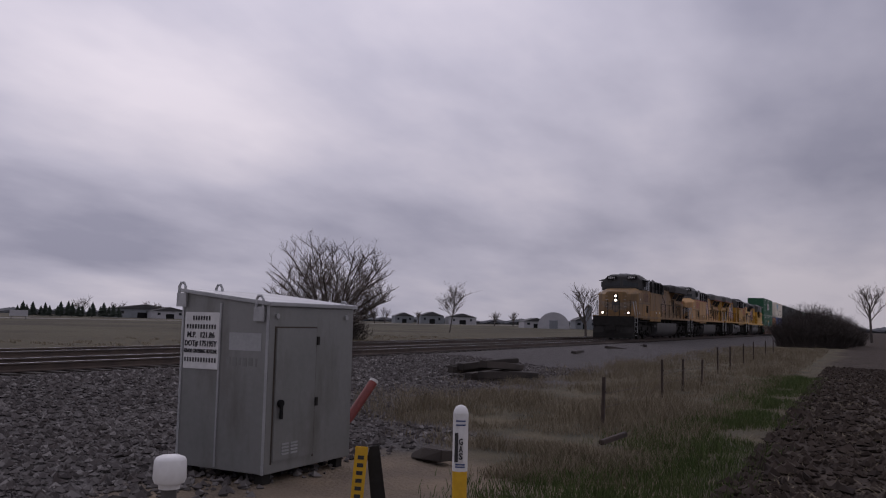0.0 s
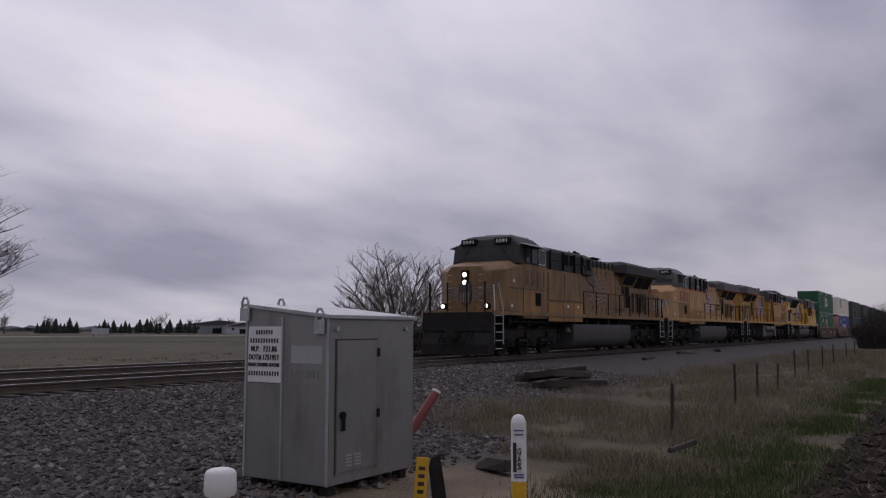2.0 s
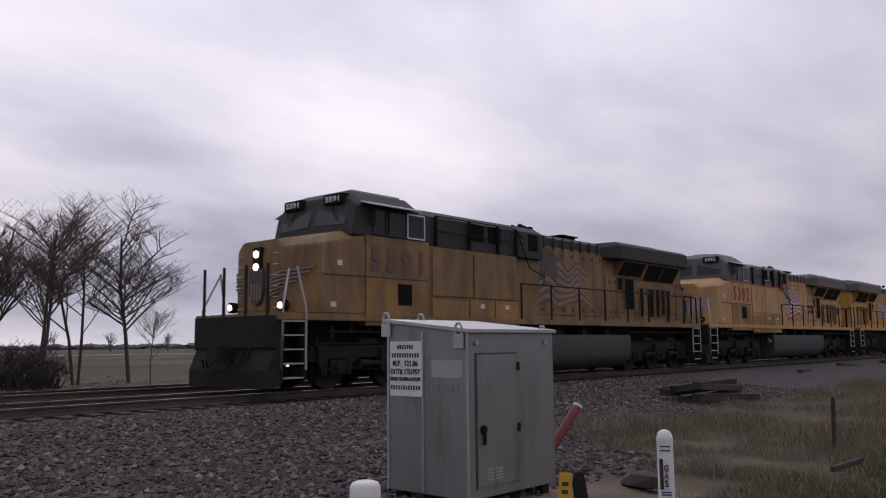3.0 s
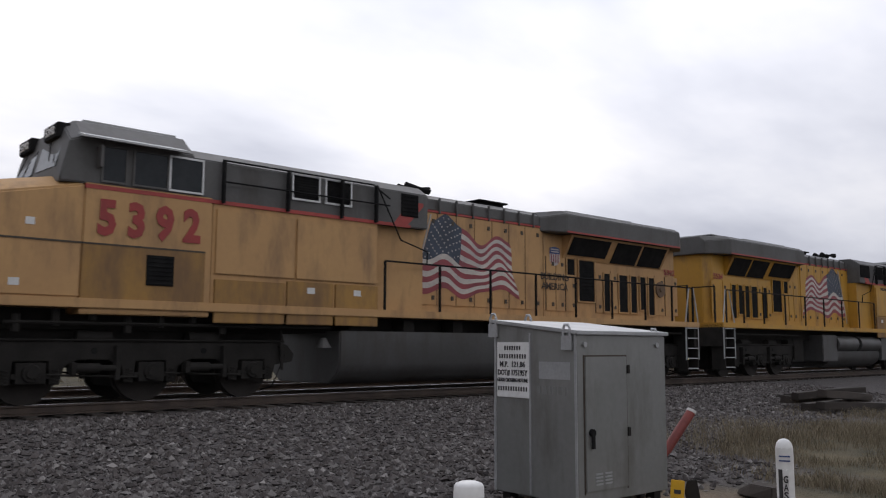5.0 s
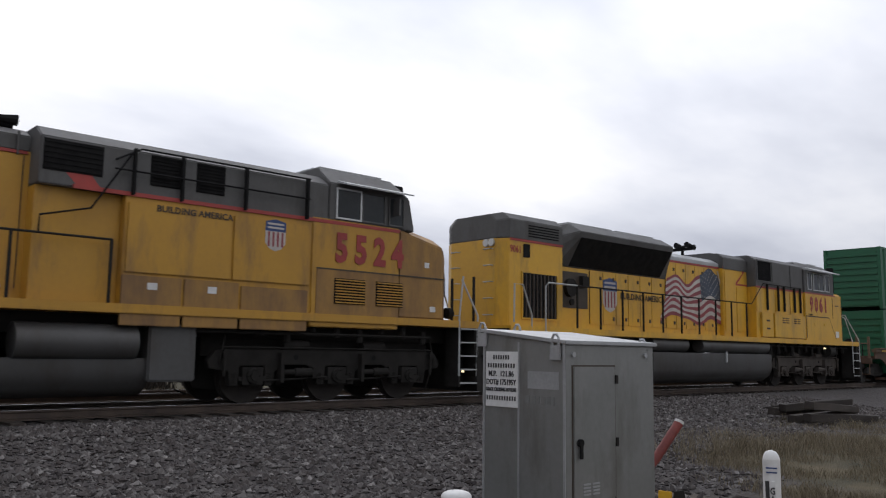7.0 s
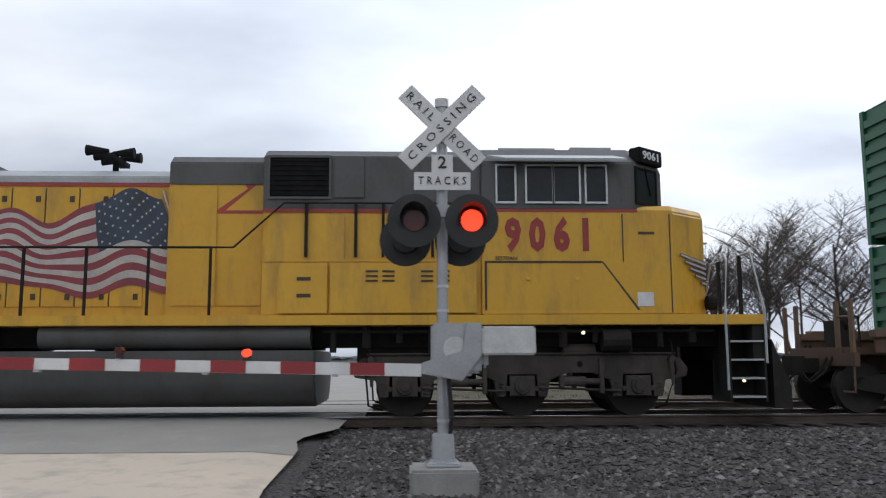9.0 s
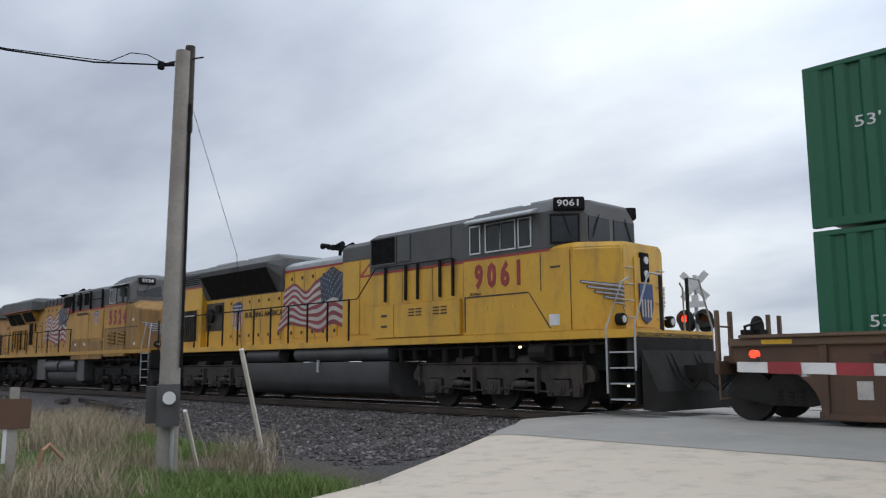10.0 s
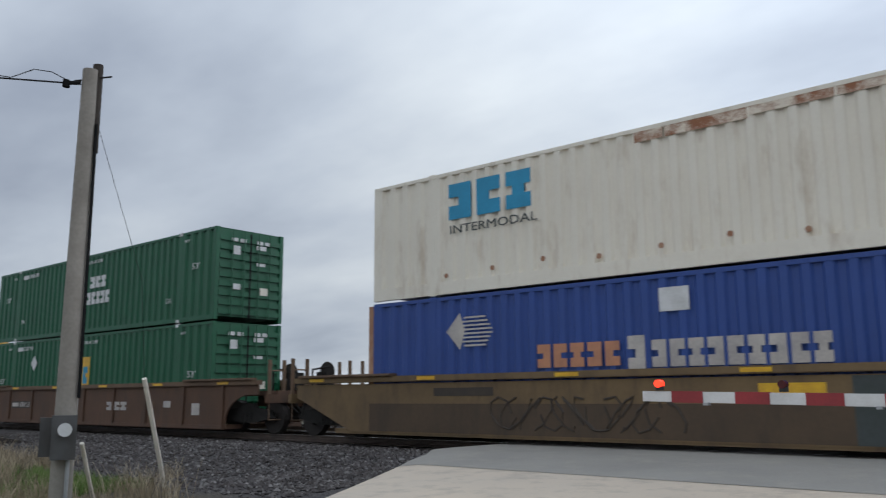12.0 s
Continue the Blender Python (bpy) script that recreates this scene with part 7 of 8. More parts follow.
mk = thing("marker_post", "grey wooden marker post with a brown blank plate", "marker post", pose(-9.85, 2.85, 0, 0, 0, 74))
part("post", Geo().box(-0.05, 0.05, -0.05, 0.05, -0.1, 1.30), M_POLE, mk, bevel=0.008)
part("plate", Geo().box(-0.17, 0.17, -0.07, -0.05, 0.86, 1.18), M_RUST, mk, bevel=0.004)
part("side_strip", Geo().box(-0.09, -0.05, -0.05, 0.05, 0.5, 0.86), M_SIGN, mk)
ob2 = thing("orange_marker", "bent orange plastic marker lying in the grass", "marker", pose(-10.6, 3.3, 0, 0, 0, 0))
part("strip", Geo().tube([(0, 0, 0), (0.05, 0.1, 0.55), (-0.05, 0.2, 0.6), (-0.1, 0.4, 0.4)], 0.022, 6), M_RUSTPATCH, ob2)
sm = thing("short_marker", "short white marker post with a yellow band", "marker post", pose(-9.2, 2.75, 0))
part("post", Geo().disc((0, 0, 0), (0, 0, 1), 0.045, 0.12, 12), M_GASYEL, sm)
part("top", Geo().disc((0, 0, 0.12), (0, 0, 1), 0.047, 0.08, 12), M_SIGN, sm)

# ---- trees ----
M_BARK = mat("grey_brown_bark", (0.10, 0.085, 0.075), (0.06, 0.05, 0.045), 0.95, 0, 2, 20, 0.3, 0.8)
M_TWIG = mat("brown_twigs", (0.15, 0.125, 0.11), (0.10, 0.085, 0.075), 0.95, 0, 3, 20, 0.1)
M_CONIFER = mat("dark_conifer", (0.018, 0.028, 0.018), (0.01, 0.016, 0.011), 0.95, 0, 2, 20, 0.2)


def limb(g, p, d, length, r, rng, level, levels, spread, kids, up, ratio=(0.45, 0.72), g2=None):
    """A tapered limb of bent pieces, with side limbs growing from it."""
    pts, q, dd = [p], Vector(p), Vector(d)
    n = 3 if level < levels else 2
    for k in range(n):
        dd = (dd + Vector((rng.uniform(-1, 1), rng.uniform(-1, 1), rng.uniform(-0.6, 1) * up)) * 0.16).normalized()
        q = q + dd * (length / n)
        pts.append(tuple(q))
    (g if level == 0 or g2 is None else g2).tube(pts, r, 7 if level == 0 else 4 if level < 3 else 3, 0, r * (0.5 if level < levels else 0.25))
    if level == levels:
        return
    for k in range(kids[level]):
        f = rng.uniform(0.25, 1.0) if level else rng.uniform(0.35, 1.0)
        i = min(n - 1, int(f * n))
        base = Vector(pts[i]).lerp(Vector(pts[i + 1]), f * n - i)
        t = rng.uniform(0, 2 * math.pi)
        side = Vector((math.cos(t), math.sin(t), rng.uniform(-0.1, 0.5)))
        nd = (dd * (1 - spread) + side * spread + Vector((0, 0, 0.18 * up))).normalized()
        limb(g, tuple(base), tuple(nd), length * rng.uniform(*(ratio if level == 0 else (0.42, 0.68))) * (1.25 - 0.6 * f if level == 0 else 1), r * rng.uniform(0.38, 0.55), rng, level + 1, levels, spread, kids, up, ratio, g2)


def bare_tree(x, y, h, seed, label, stems=1, spread=0.5, kids=(7, 5, 5, 4), trunk=0.14, up=1.0, lean=0.1, length=0.55, ratio=(0.45, 0.72)):
    rng = random.Random(seed)
    t = thing("bare_tree", label, "tree", pose(x, y, 0))
    g = Geo()
    g2 = Geo()
    for s in range(stems):
        a = 2 * math.pi * s / max(1, stems) + rng.uniform(0, 1)
        ln = lean * (rng.uniform(0.1, 1.15) if stems > 4 else 1.0) * (stems > 1)
        d = Vector((math.cos(a) * ln, math.sin(a) * ln, 1)).normalized()
        p = (0.12 * math.cos(a) * (stems > 1), 0.12 * math.sin(a) * (stems > 1), -0.1)
        limb(g, p, tuple(d), h * length, trunk, rng, 0, len(kids), spread, kids, up, ratio, g2)
    # rescale to the height wanted
    k = h / max(v[2] for v in g.v + g2.v)
    for q in (g, g2):
        q.v = [(v[0] * k, v[1] * k, v[2] * k) for v in q.v]
    part("trunk", g, M_BARK, t)
    part("crown", g2, M_TWIG, t)
    return t


def round_tree(x, y, r, label, seed):
    """A many-stemmed tree whose limbs fan out from the foot and end on a ball of twigs."""
    rng = random.Random(seed)
    t = thing("bare_tree", label, "tree", pose(x, y, 0))
    g, g2 = Geo(), Geo()
    n = 52
    rx, rz, zc = 1.06 * r, 0.84 * r, 0.92 * r
    for k in range(n):
        c = 0.99 - 0.93 * (k + 0.5) / n
        a = 2.4 * k + rng.uniform(-0.3, 0.3)
        sn = math.sqrt(1 - c * c)
        base = (0.2 * math.cos(a), 0.2 * math.sin(a), 0.4 + 0.7 * rng.random())
        # how far along this direction the ball of the crown reaches
        qa = (sn / rx) ** 2 + (c / rz) ** 2
        qb, qc = c * (base[2] - zc) / rz ** 2, ((base[2] - zc) / rz) ** 2 - 1
        reach = (-qb + math.sqrt(max(0.0, qb * qb - qa * qc))) / qa
        limb(g, base, (math.cos(a) * sn, math.sin(a) * sn, c), reach * rng.uniform(0.80, 0.93), 0.062, rng, 0, 3, 0.5, (10, 6, 3), 0.5, (0.24, 0.36), g2)
    g.tube([(0, 0, -0.1), (0.03, 0, 0.5), (0, 0.05, 1.1)], 0.3, 10, 0, 0.2)
    part("trunk", g, M_BARK, t)
    part("crown", g2, M_TWIG, t)


round_tree(49.7, 33.8, 4.15, "large round bare tree with many stems beyond the tracks", 3)
bare_tree(99, 48.5, 7.0, 8, "small slender bare tree far beyond the tracks", 1, 0.6, (18, 6, 5, 3), 0.10, 0.7, 0.1, 0.85, (0.28, 0.5))
bare_tree(96, 29, 6.6, 21, "bare spreading tree far beyond the tracks", 1, 0.5, (9, 5, 5, 3), 0.15, 0.8)
bare_tree(18.1, 33.2, 8.0, 31, "tall bare tree standing behind the tracks", 1, 0.66, (22, 7, 5, 3), 0.10, 0.7, 0.1, 0.85, (0.28, 0.48))
bare_tree(16.0, 33.6, 8.1, 32, "tall bare forked tree standing behind the tracks", 2, 0.66, (15, 6, 5, 3), 0.08, 0.7, 0.12, 0.8, (0.3, 0.5))
bare_tree(14.0, 32.4, 7.9, 33, "bare tree with fine twigs behind the tracks", 2, 0.66, (15, 6, 5, 3), 0.08, 0.7, 0.15, 0.8, (0.3, 0.5))
bare_tree(17.6, 30.6, 3.6, 34, "small leaning bare sapling behind the tracks", 1, 0.6, (16, 6, 5), 0.03, 0.6, 0.1, 0.85, (0.28, 0.5))
bare_tree(12.2, 34.0, 7.2, 35, "bare tree in a cluster behind the tracks", 2, 0.45, (8, 6, 5, 3), 0.13, 1.0, 0.3)
bare_tree(10.3, 36.0, 7.0, 36, "bare tree at the edge of the cluster", 2, 0.45, (8, 5, 5, 3), 0.13, 1.0, 0.3)
bare_tree(120, -1.5, 8, 37, "distant bare tree at the field edge", 1, 0.5, (8, 5, 4, 3), 0.16, 0.9)


M_BRUSH = mat("dark_brush_twigs", (0.065, 0.052, 0.046), (0.04, 0.034, 0.03), 0.95, 0, 3, 20, 0.1)


def bush(x, y, w, h, seed, label, n=900):
    rng = random.Random(seed)
    t = thing("bush", label, "bush", pose(x, y, 0))
    g = Geo()
    for k in range(n):
        a, rr = rng.uniform(0, 2 * math.pi), math.sqrt(rng.random())
        bx, by = rr * w * 0.4 * math.cos(a), rr * w * 0.4 * math.sin(a)
        hh = h * (1 - 0.55 * rr * rr) * rng.uniform(0.7, 1.05)
        e = Vector((bx * 1.2 + rng.uniform(-0.4, 0.4), by * 1.35 + rng.uniform(-0.4, 0.4), hh))
        m = Vector((bx, by, 0)).lerp(e, 0.5) + Vector((rng.uniform(-0.2, 0.2), rng.uniform(-0.2, 0.2), 0.1))
        g.tube([(bx * 1.05, by * 1.05, -0.05), tuple(m), tuple(e)], 0.022, 3, 0, 0.006)
        for j in range(3):
            s = m.lerp(e, rng.random())
            g.tube([tuple(s), tuple(s + Vector((rng.uniform(-0.5, 0.5), rng.uniform(-0.5, 0.5), rng.uniform(0, 0.5))))], 0.012, 3, 0, 0.004)
    tagged(part("brush", g, M_BRUSH, t), kind="stuff")


bush(77, 3.6, 6.5, 3.7, 41, "dense brown leafless bush beside the track", 1500)
bush(84, 3.0, 6.5, 3.4, 42, "brown leafless bush beside the track", 1100)
bush(91, 1.6, 5.0, 2.6, 43, "low brown leafless bush at the field edge", 700)
bush(-95, 7.0, 6.0, 2.2, 44, "low leafless bush by the far track edge", 800)
bush(-110, 8.0, 8.0, 2.4, 45, "low leafless bush by the far track edge", 800)
bush(13.0, 31.5, 3.2, 1.6, 46, "low brown scrub at the foot of the trees", 350)
bush(49.7, 33.0, 4.0, 1.3, 47, "low brown scrub under the round tree", 350)


def conifer(x, y, h, seed):
    rng = random.Random(seed)
    t = thing("conifer", "small dark distant conifer in a windbreak row", "conifer", pose(x, y, 0), "windbreak conifers")
    g = Geo()
    n = 7
    for k in range(n):
        z, r = h * (0.08 + 0.9 * k / n), h * 0.40 * (1 - (k / n) ** 1.4) + 0.10
        m = 9
        top = (rng.uniform(-0.05, 0.05), rng.uniform(-0.05, 0.05), z + h * 0.24)
        ring = [(r * rng.uniform(0.7, 1.15) * math.cos(2 * math.pi * j / m), r * rng.uniform(0.7, 1.15) * math.sin(2 * math.pi * j / m), z + rng.uniform(-0.1, 0.1)) for j in range(m)]
        g.add(ring + [top], [(j, (j + 1) % m, m) for j in range(m)])
    part("foliage", g, M_CONIFER, t)
    part("trunk", Geo().tube([(0, 0, 0), (0, 0, h * 0.3)], 0.1, 6), M_BARK, t)


rt = random.Random(77)
for k in range(28):
    az = 47.8 + k * 0.31 + rt.uniform(-0.1, 0.1) + (1.0 if k > 19 else 0)
    r = 290 + rt.uniform(-10, 10)
    conifer(r * math.cos(radians(az)), r * math.sin(radians(az)), rt.uniform(3.2, 5.0), k)
for k, (az, r, h) in enumerate(((50.1, 300, 8), (56.5, 310, 7), (48.0, 330, 6.5), (46.2, 330, 6.5), (45.3, 320, 6), (31.2, 330, 6.5), (30.5, 350, 7), (28.2, 380, 6), (23.0, 300, 6), (21.7, 330, 6), (59, 320, 7), (62.5, 300, 7), (66, 320, 8))):
    bare_tree(r * math.cos(radians(az)), r * math.sin(radians(az)), h, 100 + k, "distant bare tree on the horizon", 2, 0.5, (7, 5, 4), 0.16, 0.7, 0.4)

# hazy woods along the horizon, the haze put into their blue-grey colour
M_FARWOOD = mat("hazy_far_woods", (0.10, 0.105, 0.115), (0.075, 0.08, 0.085), 1.0, 0, 0.05, 0.6, 0.0, 0.8)


def far_woods(name, az0, az1, r, h, seed, label):
    rng = random.Random(seed)
    g = Geo()
    n = int((az1 - az0) * 9)
    for k in range(n):
        a = radians(az0 + (az1 - az0) * k / n)
        x, y = r * math.cos(a), r * math.sin(a)
        w, hh = rng.uniform(1.2, 3.0) * r / 250, h * rng.uniform(0.45, 1.1) * (0.7 + 0.5 * noise.noise((k * 0.12, seed, 0)))
        m = 8
        tx, ty = -math.sin(a), math.cos(a)
        ring0 = [(x + w * math.cos(t * 2 * math.pi / m) * rng.uniform(0.8, 1.2), y + w * math.sin(t * 2 * math.pi / m) * rng.uniform(0.8, 1.2), 0) for t in range(m)]
        ring1 = [(x + 1.1 * w * math.cos(t * 2 * math.pi / m) * rng.uniform(0.7, 1.2), y + 1.1 * w * math.sin(t * 2 * math.pi / m) * rng.uniform(0.7, 1.2), hh * rng.uniform(0.4, 0.7)) for t in range(m)]
        g.add(ring0 + ring1 + [(x, y, hh)], [(t, (t + 1) % m, m + (t + 1) % m, m + t) for t in range(m)] + [(m + t, m + (t + 1) % m, 2 * m) for t in range(m)])
    ob = new(name, mesh_of(name, g, M_FARWOOD))
    tagged(ob, label, "woods", kind="stuff")


far_woods("far_woods", 150, 190, 520, 7.5, 1, "hazy grey line of distant leafless woods")
far_woods("far_woods", 5, 75, 620, 5.5, 2, "thin hazy line of distant trees on the horizon")
far_woods("far_woods", -40, 4, 700, 6, 3, "thin hazy line of distant trees past the field")
far_woods("far_woods", 76, 150, 600, 5.0, 4, "thin hazy line of distant trees past the crossing")


# ---- distant buildings ----
M_BARN = mat("white_barn_sheet", (0.42, 0.42, 0.44), (0.34, 0.34, 0.36), 0.7, 0, 0.5, 6, 0.02)
M_SHED = mat("grey_shed_sheet", (0.22, 0.24, 0.26), (0.17, 0.185, 0.2), 0.7, 0, 0.5, 6, 0.02)
M_ROOFD = mat("dark_roof", (0.07, 0.07, 0.075), (0.05, 0.05, 0.05), 0.8, 0, 0.5, 6, 0.02)


def house(az, r, w, d, h, wall, label, kind="house"):
    a = radians(az)
    t = thing(kind.replace(" ", "_"), label, kind, pose(r * math.cos(a), r * math.sin(a), 0, 0, 0, az - 90 + 12))
    part("wall", Geo().box(-w / 2, w / 2, -d / 2, d / 2, 0, h * 0.65), wall, t)
    part("roof", Geo().loft([(-d / 2 - 0.3, [(-w / 2 - 0.3, h * 0.65), (0, h), (w / 2 + 0.3, h * 0.65)]), (d / 2 + 0.3, [(-w / 2 - 0.3, h * 0.65), (0, h), (w / 2 + 0.3, h * 0.65)])], axis="y"), M_ROOFD, t)
    part("doorway", Geo().box(-w * 0.12, w * 0.12, -d / 2 - 0.03, -d / 2, 0, h * 0.4), M_BLACK, t)
    for x in (-0.32, 0.3):
        part("window", Geo().box(w * x - 0.5, w * x + 0.5, -d / 2 - 0.03, -d / 2, h * 0.3, h * 0.5), M_GLASS, t)


a0 = radians(18.95)
bn = thing("hoop_barn", "white fabric hoop barn far across the fields", "barn", pose(250 * math.cos(a0), 250 * math.sin(a0), 0, 0, 0, 18.95 - 90))
prof = [(4.6 * math.cos(math.pi * k / 14), 0.6 + 4.2 * math.sin(math.pi * k / 14)) for k in range(15)] + [(-4.6, 0), (4.6, 0)]
part("shell", Geo().loft([(-7, prof), (7, prof)], axis="y"), M_BARN, bn)
part("end_door", Geo().box(-1.2, 1.2, -7.05, -7, 0, 2.4), M_SHED, bn)
house(17.0, 260, 6, 8, 4.0, M_SHED, "small grey shed beside the hoop barn", "shed")
house(20.3, 270, 8, 9, 3.2, M_BARN, "low white farm building far away", "shed")
house(46.4, 330, 26, 12, 5.0, M_SHED, "long grey farm building on the horizon", "farm building")
house(44.9, 320, 12, 10, 4.2, M_BARN, "white farm house on the horizon")
house(27.4, 420, 12, 10, 6.0, M_SHED, "grey house on the horizon")
house(25.3, 420, 14, 10, 5.5, M_BARN, "pale house on the horizon")
house(29.3, 440, 10, 9, 5.5, M_SHED, "distant house among bare trees")
house(79.1, 60, 4.6, 4, 3.2, M_SHED, "grey metal shed beyond the crossing", "shed")
house(177.9, 560, 6, 8, 11, M_SHED, "tall grey elevator on the hazy horizon", "grain elevator")
house(174, 620, 18, 9, 5, M_BARN, "pale distant farm building", "farm building")
for k, (az, r, h) in enumerate(((16.6, 250, 6.5), (15.7, 240, 7.0))):
    a = radians(az)
    t = thing("silo", "small upright grey silo far away", "silo", pose(r * math.cos(a), r * math.sin(a), 0))
    part("shaft", Geo().disc((0, 0, 0), (0, 0, 1), 1.0, h, 10), M_SHED, t)
    part("cap", Geo().disc((0, 0, h), (0, 0, 1), 1.0, 0.8, 10, 0, 0.2), M_ROOFD, t)
sgn = thing("roadside_board", "small white board in the far field", "sign board", pose(170 * math.cos(radians(53.6)), 170 * math.sin(radians(53.6)), 0, 0, 0, -36))
part("board", Geo().box(-1.5, 1.5, -0.05, 0.05, 0.6, 1.7), M_BARN, sgn)
for x in (-1.2, 1.2):
    part("leg", Geo().box(x - 0.06, x + 0.06, -0.04, 0.04, 0, 0.6), M_TRUCK, sgn)
fr = new("far_road", mesh_of("far_road", Geo().box(-400, 500, 150, 156, 0, 0.12), M_ASPH))
tagged(fr, "thin grey road across the far field", "road", kind="structure")


# ---- grass, straw and stones ----
def island_mat(name, cols, rough=0.95):
    m = bpy.data.materials.new(name)
    m.use_nodes = True
    nt = m.node_tree
    b = nt.nodes["Principled BSDF"]
    geo, ramp = nt.nodes.new("ShaderNodeNewGeometry"), nt.nodes.new("ShaderNodeValToRGB")
    nt.links.new(geo.outputs["Random Per Island"], ramp.inputs[0])
    e = ramp.color_ramp.elements
    while len(e) < len(cols):
        e.new(0.5)
    for i, c in enumerate(cols):
        e[i].position, e[i].color = i / (len(cols) - 1), (*c, 1)
    nt.links.new(ramp.outputs[0], b.inputs["Base Color"])
    b.inputs["Roughness"].default_value = rough
    b.inputs["Specular IOR Level"].default_value = 0.2
    return m


M_DRY = island_mat("dry_grass_blades", [(0.17, 0.14, 0.095), (0.26, 0.22, 0.155), (0.11, 0.088, 0.058), (0.20, 0.17, 0.115)])
M_GRN = island_mat("green_grass_blades", [(0.038, 0.062, 0.018), (0.06, 0.09, 0.026), (0.085, 0.10, 0.04), (0.045, 0.072, 0.02)])
# left verge: close to the dry and green sets above, scaled brighter
M_STRAW = island_mat("pale_straw_blades", [(0.30, 0.245, 0.16), (0.50, 0.42, 0.30), (0.18, 0.145, 0.095), (0.38, 0.31, 0.215)])
M_FRESH = island_mat("fresh_grass_blades", [(0.09, 0.155, 0.04), (0.15, 0.22, 0.06), (0.20, 0.24, 0.09), (0.10, 0.175, 0.045)])
M_STONE = island_mat("ballast_stones", [(0.045, 0.04, 0.04), (0.10, 0.09, 0.088), (0.065, 0.055, 0.052), (0.17, 0.16, 0.155), (0.06, 0.052, 0.05), (0.12, 0.11, 0.105), (0.055, 0.048, 0.046), (0.25, 0.235, 0.225)])
M_CLOD = island_mat("soil_clods", [(0.022, 0.016, 0.013), (0.05, 0.038, 0.03), (0.035, 0.026, 0.02)])


def blades(name, label, m, count, place, h0, h1, width, lean, seed):
    """Many bent grass blades; place(rng) gives x, y, tuft height factor."""
    rng = random.Random(seed)
    V, Fc = [], []
    while count > 0:
        p = place(rng)
        if p is None:
            continue
        cx, cy, k = p
        n = rng.randint(8, 16)
        count -= n
        wind = rng.uniform(0, 2 * math.pi)
        for i in range(n):
            x, y = cx + rng.gauss(0, 0.10), cy + rng.gauss(0, 0.10)
            z = ground_z(x, y) - 0.02
            h = rng.uniform(h0, h1) * k
            t = wind + rng.gauss(0, 1.2)
            dx, dy = math.cos(t) * lean * h * rng.uniform(0.2, 1.0), math.sin(t) * lean * h * rng.uniform(0.2, 1.0)
            s = rng.uniform(0, math.pi)
            wx, wy = math.cos(s) * width, math.sin(s) * width
            o = len(V)
            V += [(x - wx, y - wy, z), (x + wx, y + wy, z), (x + dx * 0.4 - wx * 0.8, y + dy * 0.4 - wy * 0.8, z + h * 0.6), (x + dx * 0.4 + wx * 0.8, y + dy * 0.4 + wy * 0.8, z + h * 0.6), (x + dx, y + dy, z + h)]
            Fc += [(o, o + 1, o + 3, o + 2), (o + 2, o + 3, o + 4)]
    me = bpy.data.meshes.new(name)
    me.from_pydata(V, [], Fc)
    me.materials.append(m)
    tagged(new(name, me), label, "grass", kind="stuff")


def patchy(x, y, f, lo):
    return noise.noise((x * f, y * f, 0.7)) > lo


def right_dry(rng):
    x = 7.5 + 60 * rng.random() ** 1.8
    toe = 4.3 if x < 10.5 else 6.2 + min(1.6, (x - 10.5) * 0.25)
    y = rng.uniform(1.9, toe + rng.random() ** 3 * 2.0)
    if not patchy(x, y, 0.55, -0.28) or (x < 9.0 and y > 3.3):
        return None
    return x, y, (0.45 + 1.0 * max(0, noise.noise((x * 0.55, y * 0.55, 0.7)) + 0.1)) * min(1.0, 0.5 + max(0, x - 8) / 10)


def right_green(rng):
    x = 6.2 + 22 * rng.random() ** 1.5
    y = rng.gauss(1.9, 0.55) if x < 14 else rng.gauss(1.8, 0.4)
    return (x, y, 0.7) if patchy(x, y, 0.6, -0.3) and y > 1.0 else None


def left_dry(rng):
    x = -8.9 - 55 * rng.random() ** 1.9
    y = rng.uniform(1.9, 8.6 + rng.random() * 1.0)
    if x > -14 and y > 6.4 or x > -10 and y > 5:
        return None
    if not patchy(x, y, 0.5, 0.08):
        return None
    return x, y, 0.45 + 1.3 * max(0, noise.noise((x * 0.5, y * 0.5, 0.7)) - 0.05)


def left_green(rng):
    x = -8.3 - 40 * rng.random() ** 1.7
    y = rng.uniform(1.5, 7.6)
    if x > -13 and y > 6.2:
        return None
    return (x, y, 0.75) if patchy(x, y, 0.4, -0.35) else None


def beyond(rng):
    x = -40 + 110 * rng.random()
    y = 26.5 + 14 * rng.random() ** 2
    return (x, y, 0.6 + 0.4 * rng.random()) if patchy(x, y, 0.2, -0.2) else None


blades("dry_grass", "tall dry tan grass beside the fence", M_DRY, 75000, right_dry, 0.16, 0.42, 0.0035, 0.75, 1)
blades("green_grass", "short fresh green grass along the field edge", M_GRN, 30000, right_green, 0.08, 0.22, 0.004, 0.6, 2)
blades("dry_grass", "tall dry tan grass in the verge", M_STRAW, 8000, left_dry, 0.2, 0.6, 0.0045, 0.8, 3)
blades("green_grass", "fresh green grass in the verge", M_FRESH, 95000, left_green, 0.12, 0.36, 0.006, 0.7, 4)

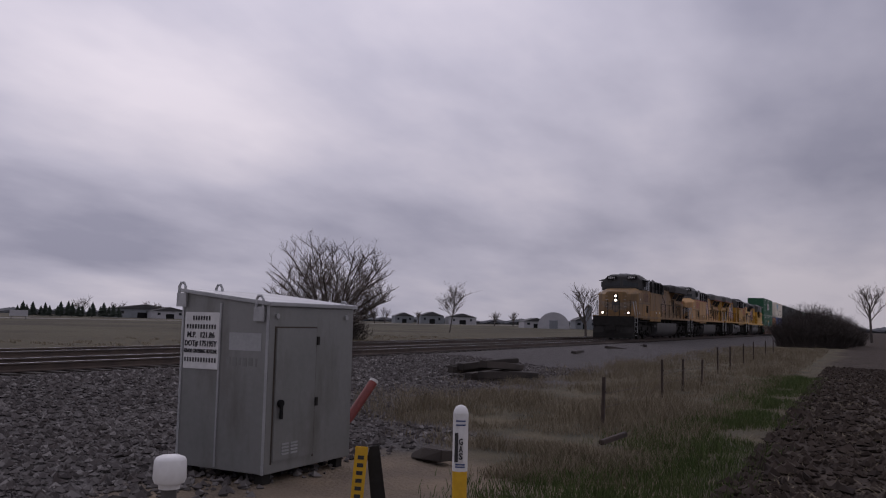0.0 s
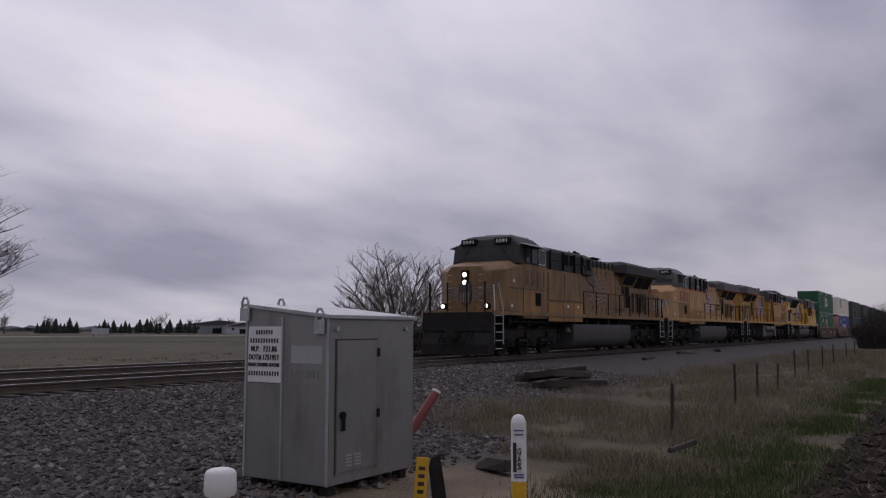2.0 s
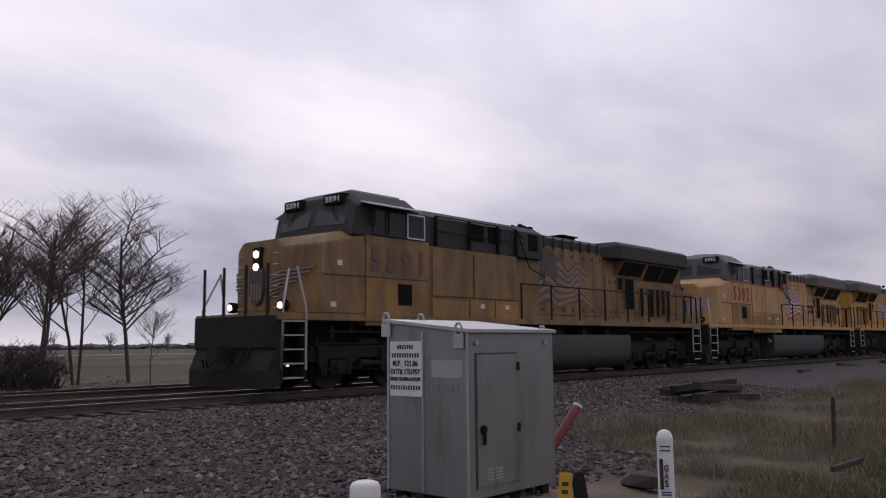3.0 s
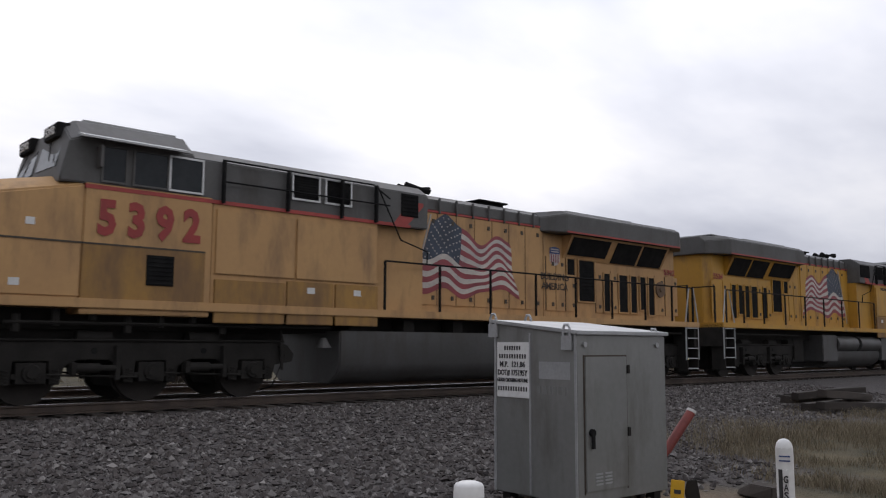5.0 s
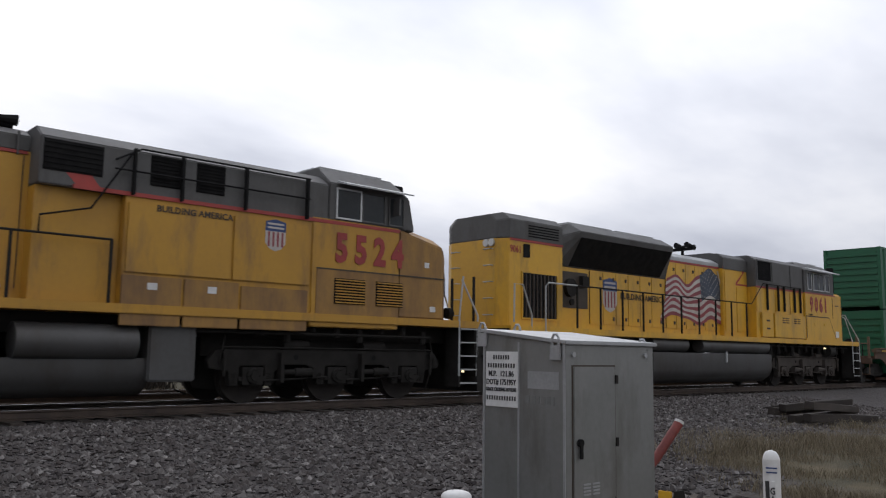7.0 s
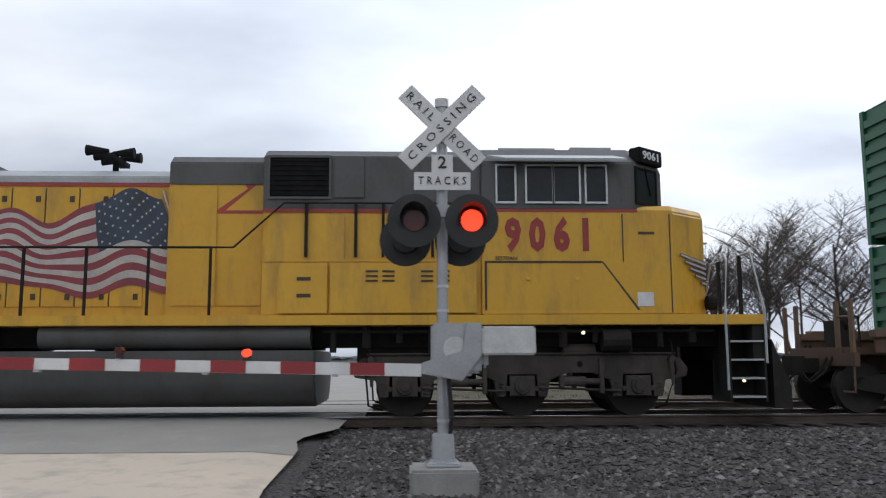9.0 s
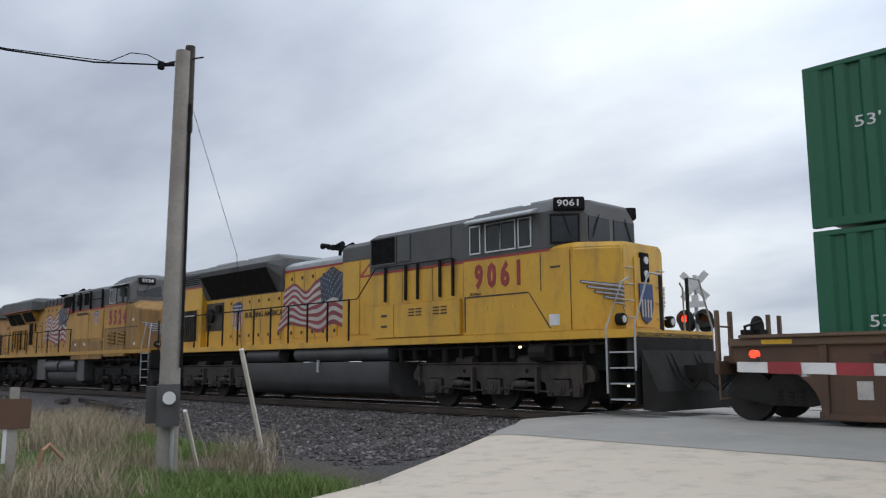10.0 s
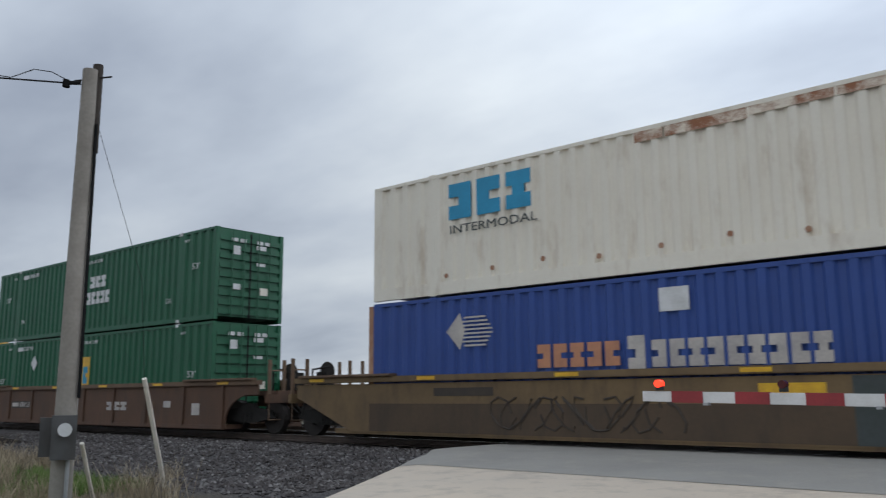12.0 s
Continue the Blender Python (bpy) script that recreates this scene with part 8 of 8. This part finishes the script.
def tussock(rng):
    """Tall clumps with bare or green ground between them."""
    k = int(170 * rng.random() ** 1.2)
    q = random.Random(900 + k)
    x, y = -8.9 - 34 * q.random() ** 1.5, q.uniform(2.0, 8.4)
    if not -0.02 < noise.noise((x * 0.5, y * 0.5, 0.7)) + 0.12 or (x > -14 and y > 6.4) or (x > -10 and y > 5.5):
        return None
    r = q.uniform(0.12, 0.34)
    return rng.gauss(x, r), rng.gauss(y, r), q.uniform(0.65, 1.25)


blades("tussock_grass", "tall pale tussocks of dead grass in the verge", M_STRAW, 25000, tussock, 0.3, 0.66, 0.005, 0.75, 6)
blades("dry_grass", "rough dry grass beyond the tracks", M_DRY, 16000, beyond, 0.08, 0.22, 0.012, 0.6, 5)


def stones(name, label, m, count, place, s0, s1, seed, category="stones"):
    rng = np.random.RandomState(seed)
    base = np.array([(1, 0, 0), (-1, 0, 0), (0, 1, 0), (0, -1, 0), (0, 0, 1), (0, 0, -1)], float)
    tri = np.array([(0, 2, 4), (2, 1, 4), (1, 3, 4), (3, 0, 4), (2, 0, 5), (1, 2, 5), (3, 1, 5), (0, 3, 5)])
    P = place(rng, count)
    n = len(P)
    size = s0 + (s1 - s0) * rng.rand(n) ** 2
    pts = base[None] * (0.65 + 0.6 * rng.rand(n, 6, 1)) * size[:, None, None] + rng.randn(n, 6, 3) * size[:, None, None] * 0.22
    t = rng.rand(n) * 2 * np.pi
    c, s = np.cos(t), np.sin(t)
    x, y = pts[:, :, 0] * c[:, None] - pts[:, :, 1] * s[:, None], pts[:, :, 0] * s[:, None] + pts[:, :, 1] * c[:, None]
    z = pts[:, :, 2] * 0.75
    gz = np.array([ground_z(a, b) for a, b in P])
    V = np.stack([x + P[:, :1], y + P[:, 1:2], z + (gz + size * 0.3)[:, None]], -1).reshape(-1, 3)
    Fc = (tri[None] + 6 * np.arange(n)[:, None, None]).reshape(-1, 3)
    me = bpy.data.meshes.new(name)
    me.from_pydata(V.tolist(), [], Fc.tolist())
    me.materials.append(m)
    tagged(new(name, me), label, category, kind="stuff")


def bed_right(rng, n):
    P = np.stack([1.0 + 26 * rng.rand(n) ** 1.25, 4.6 + 9.6 * rng.rand(n)], 1)
    toe = np.where(P[:, 0] < 10.5, 4.6, 6.0 + np.minimum(1.6, (P[:, 0] - 10.5) * 0.2))
    return P[P[:, 1] > toe + rng.rand(n) * 1.0]


def bed_left(rng, n):
    P = np.stack([-9.5 - 22 * rng.rand(n) ** 1.3, 7.2 + 7.2 * rng.rand(n)], 1)
    edge = -8.1 - 0.5 * np.maximum(0, P[:, 1] - 6.2)
    return P[(P[:, 0] < edge) & (P[:, 1] > 7.2 + rng.rand(n) * 1.3)]


def bed_mid(rng, n):
    return np.stack([-1.2 + 3.2 * rng.rand(n), 8.6 + 5.8 * rng.rand(n)], 1)


def bed_far(rng, n):
    return np.stack([-20 + 75 * rng.rand(n), D + 1.5 + 8 * rng.rand(n)], 1)


def clods_right(rng, n):
    return np.stack([7 + 30 * rng.rand(n) ** 1.6, 1.2 - 5 * rng.rand(n) ** 1.3], 1)


def clods_left(rng, n):
    return np.stack([-9.5 - 30 * rng.rand(n) ** 1.5, 1.9 - 5.5 * rng.rand(n) ** 1.2], 1)


stones("ballast", "dark grey crushed ballast stones", M_STONE, 46000, bed_right, 0.022, 0.060, 1)
stones("ballast", "grey crushed ballast stones along the verge", M_STONE, 26000, bed_left, 0.022, 0.060, 2)
stones("ballast", "grey crushed ballast stones by the signal", M_STONE, 7000, bed_mid, 0.02, 0.055, 3)
stones("ballast", "grey crushed ballast stones between the tracks", M_STONE, 14000, bed_far, 0.025, 0.06, 4)
stones("soil_clods", "dark clods of ploughed soil", M_CLOD, 9000, clods_right, 0.02, 0.09, 5, "soil")
stones("soil_clods", "dark clods of ploughed soil by the verge", M_CLOD, 10000, clods_left, 0.02, 0.10, 6, "soil")


def straw(rng):
    x = rng.choice((-1, 1)) * (8 + 22 * rng.random() ** 1.5)
    return x, 1.5 - 4 * rng.random(), 0.35


blades("straw", "pale crop stubble scattered on the soil", M_DRY, 9000, straw, 0.08, 0.25, 0.006, 2.5, 9)


def distance(t):
    """Metres travelled at t seconds."""
    for (a, p), (b, q) in zip(TRAVEL, TRAVEL[1:]):
        if t <= b:
            return p + (q - p) * (t - a) / (b - a)
    return TRAVEL[-1][1]


def motions():
    for ob, s0 in MOVERS:
        walk(ob, [(t, pose(s0 - d, D, RAIL)) for t, d in TRAVEL])
    for w in WHEELS[:32]:
        x, y, r = w.location
        walk(w, [(k / 30, pose(x, y, r, 0, -math.degrees(distance(k / 30) / r), 0)) for k in range(361)])


motions()
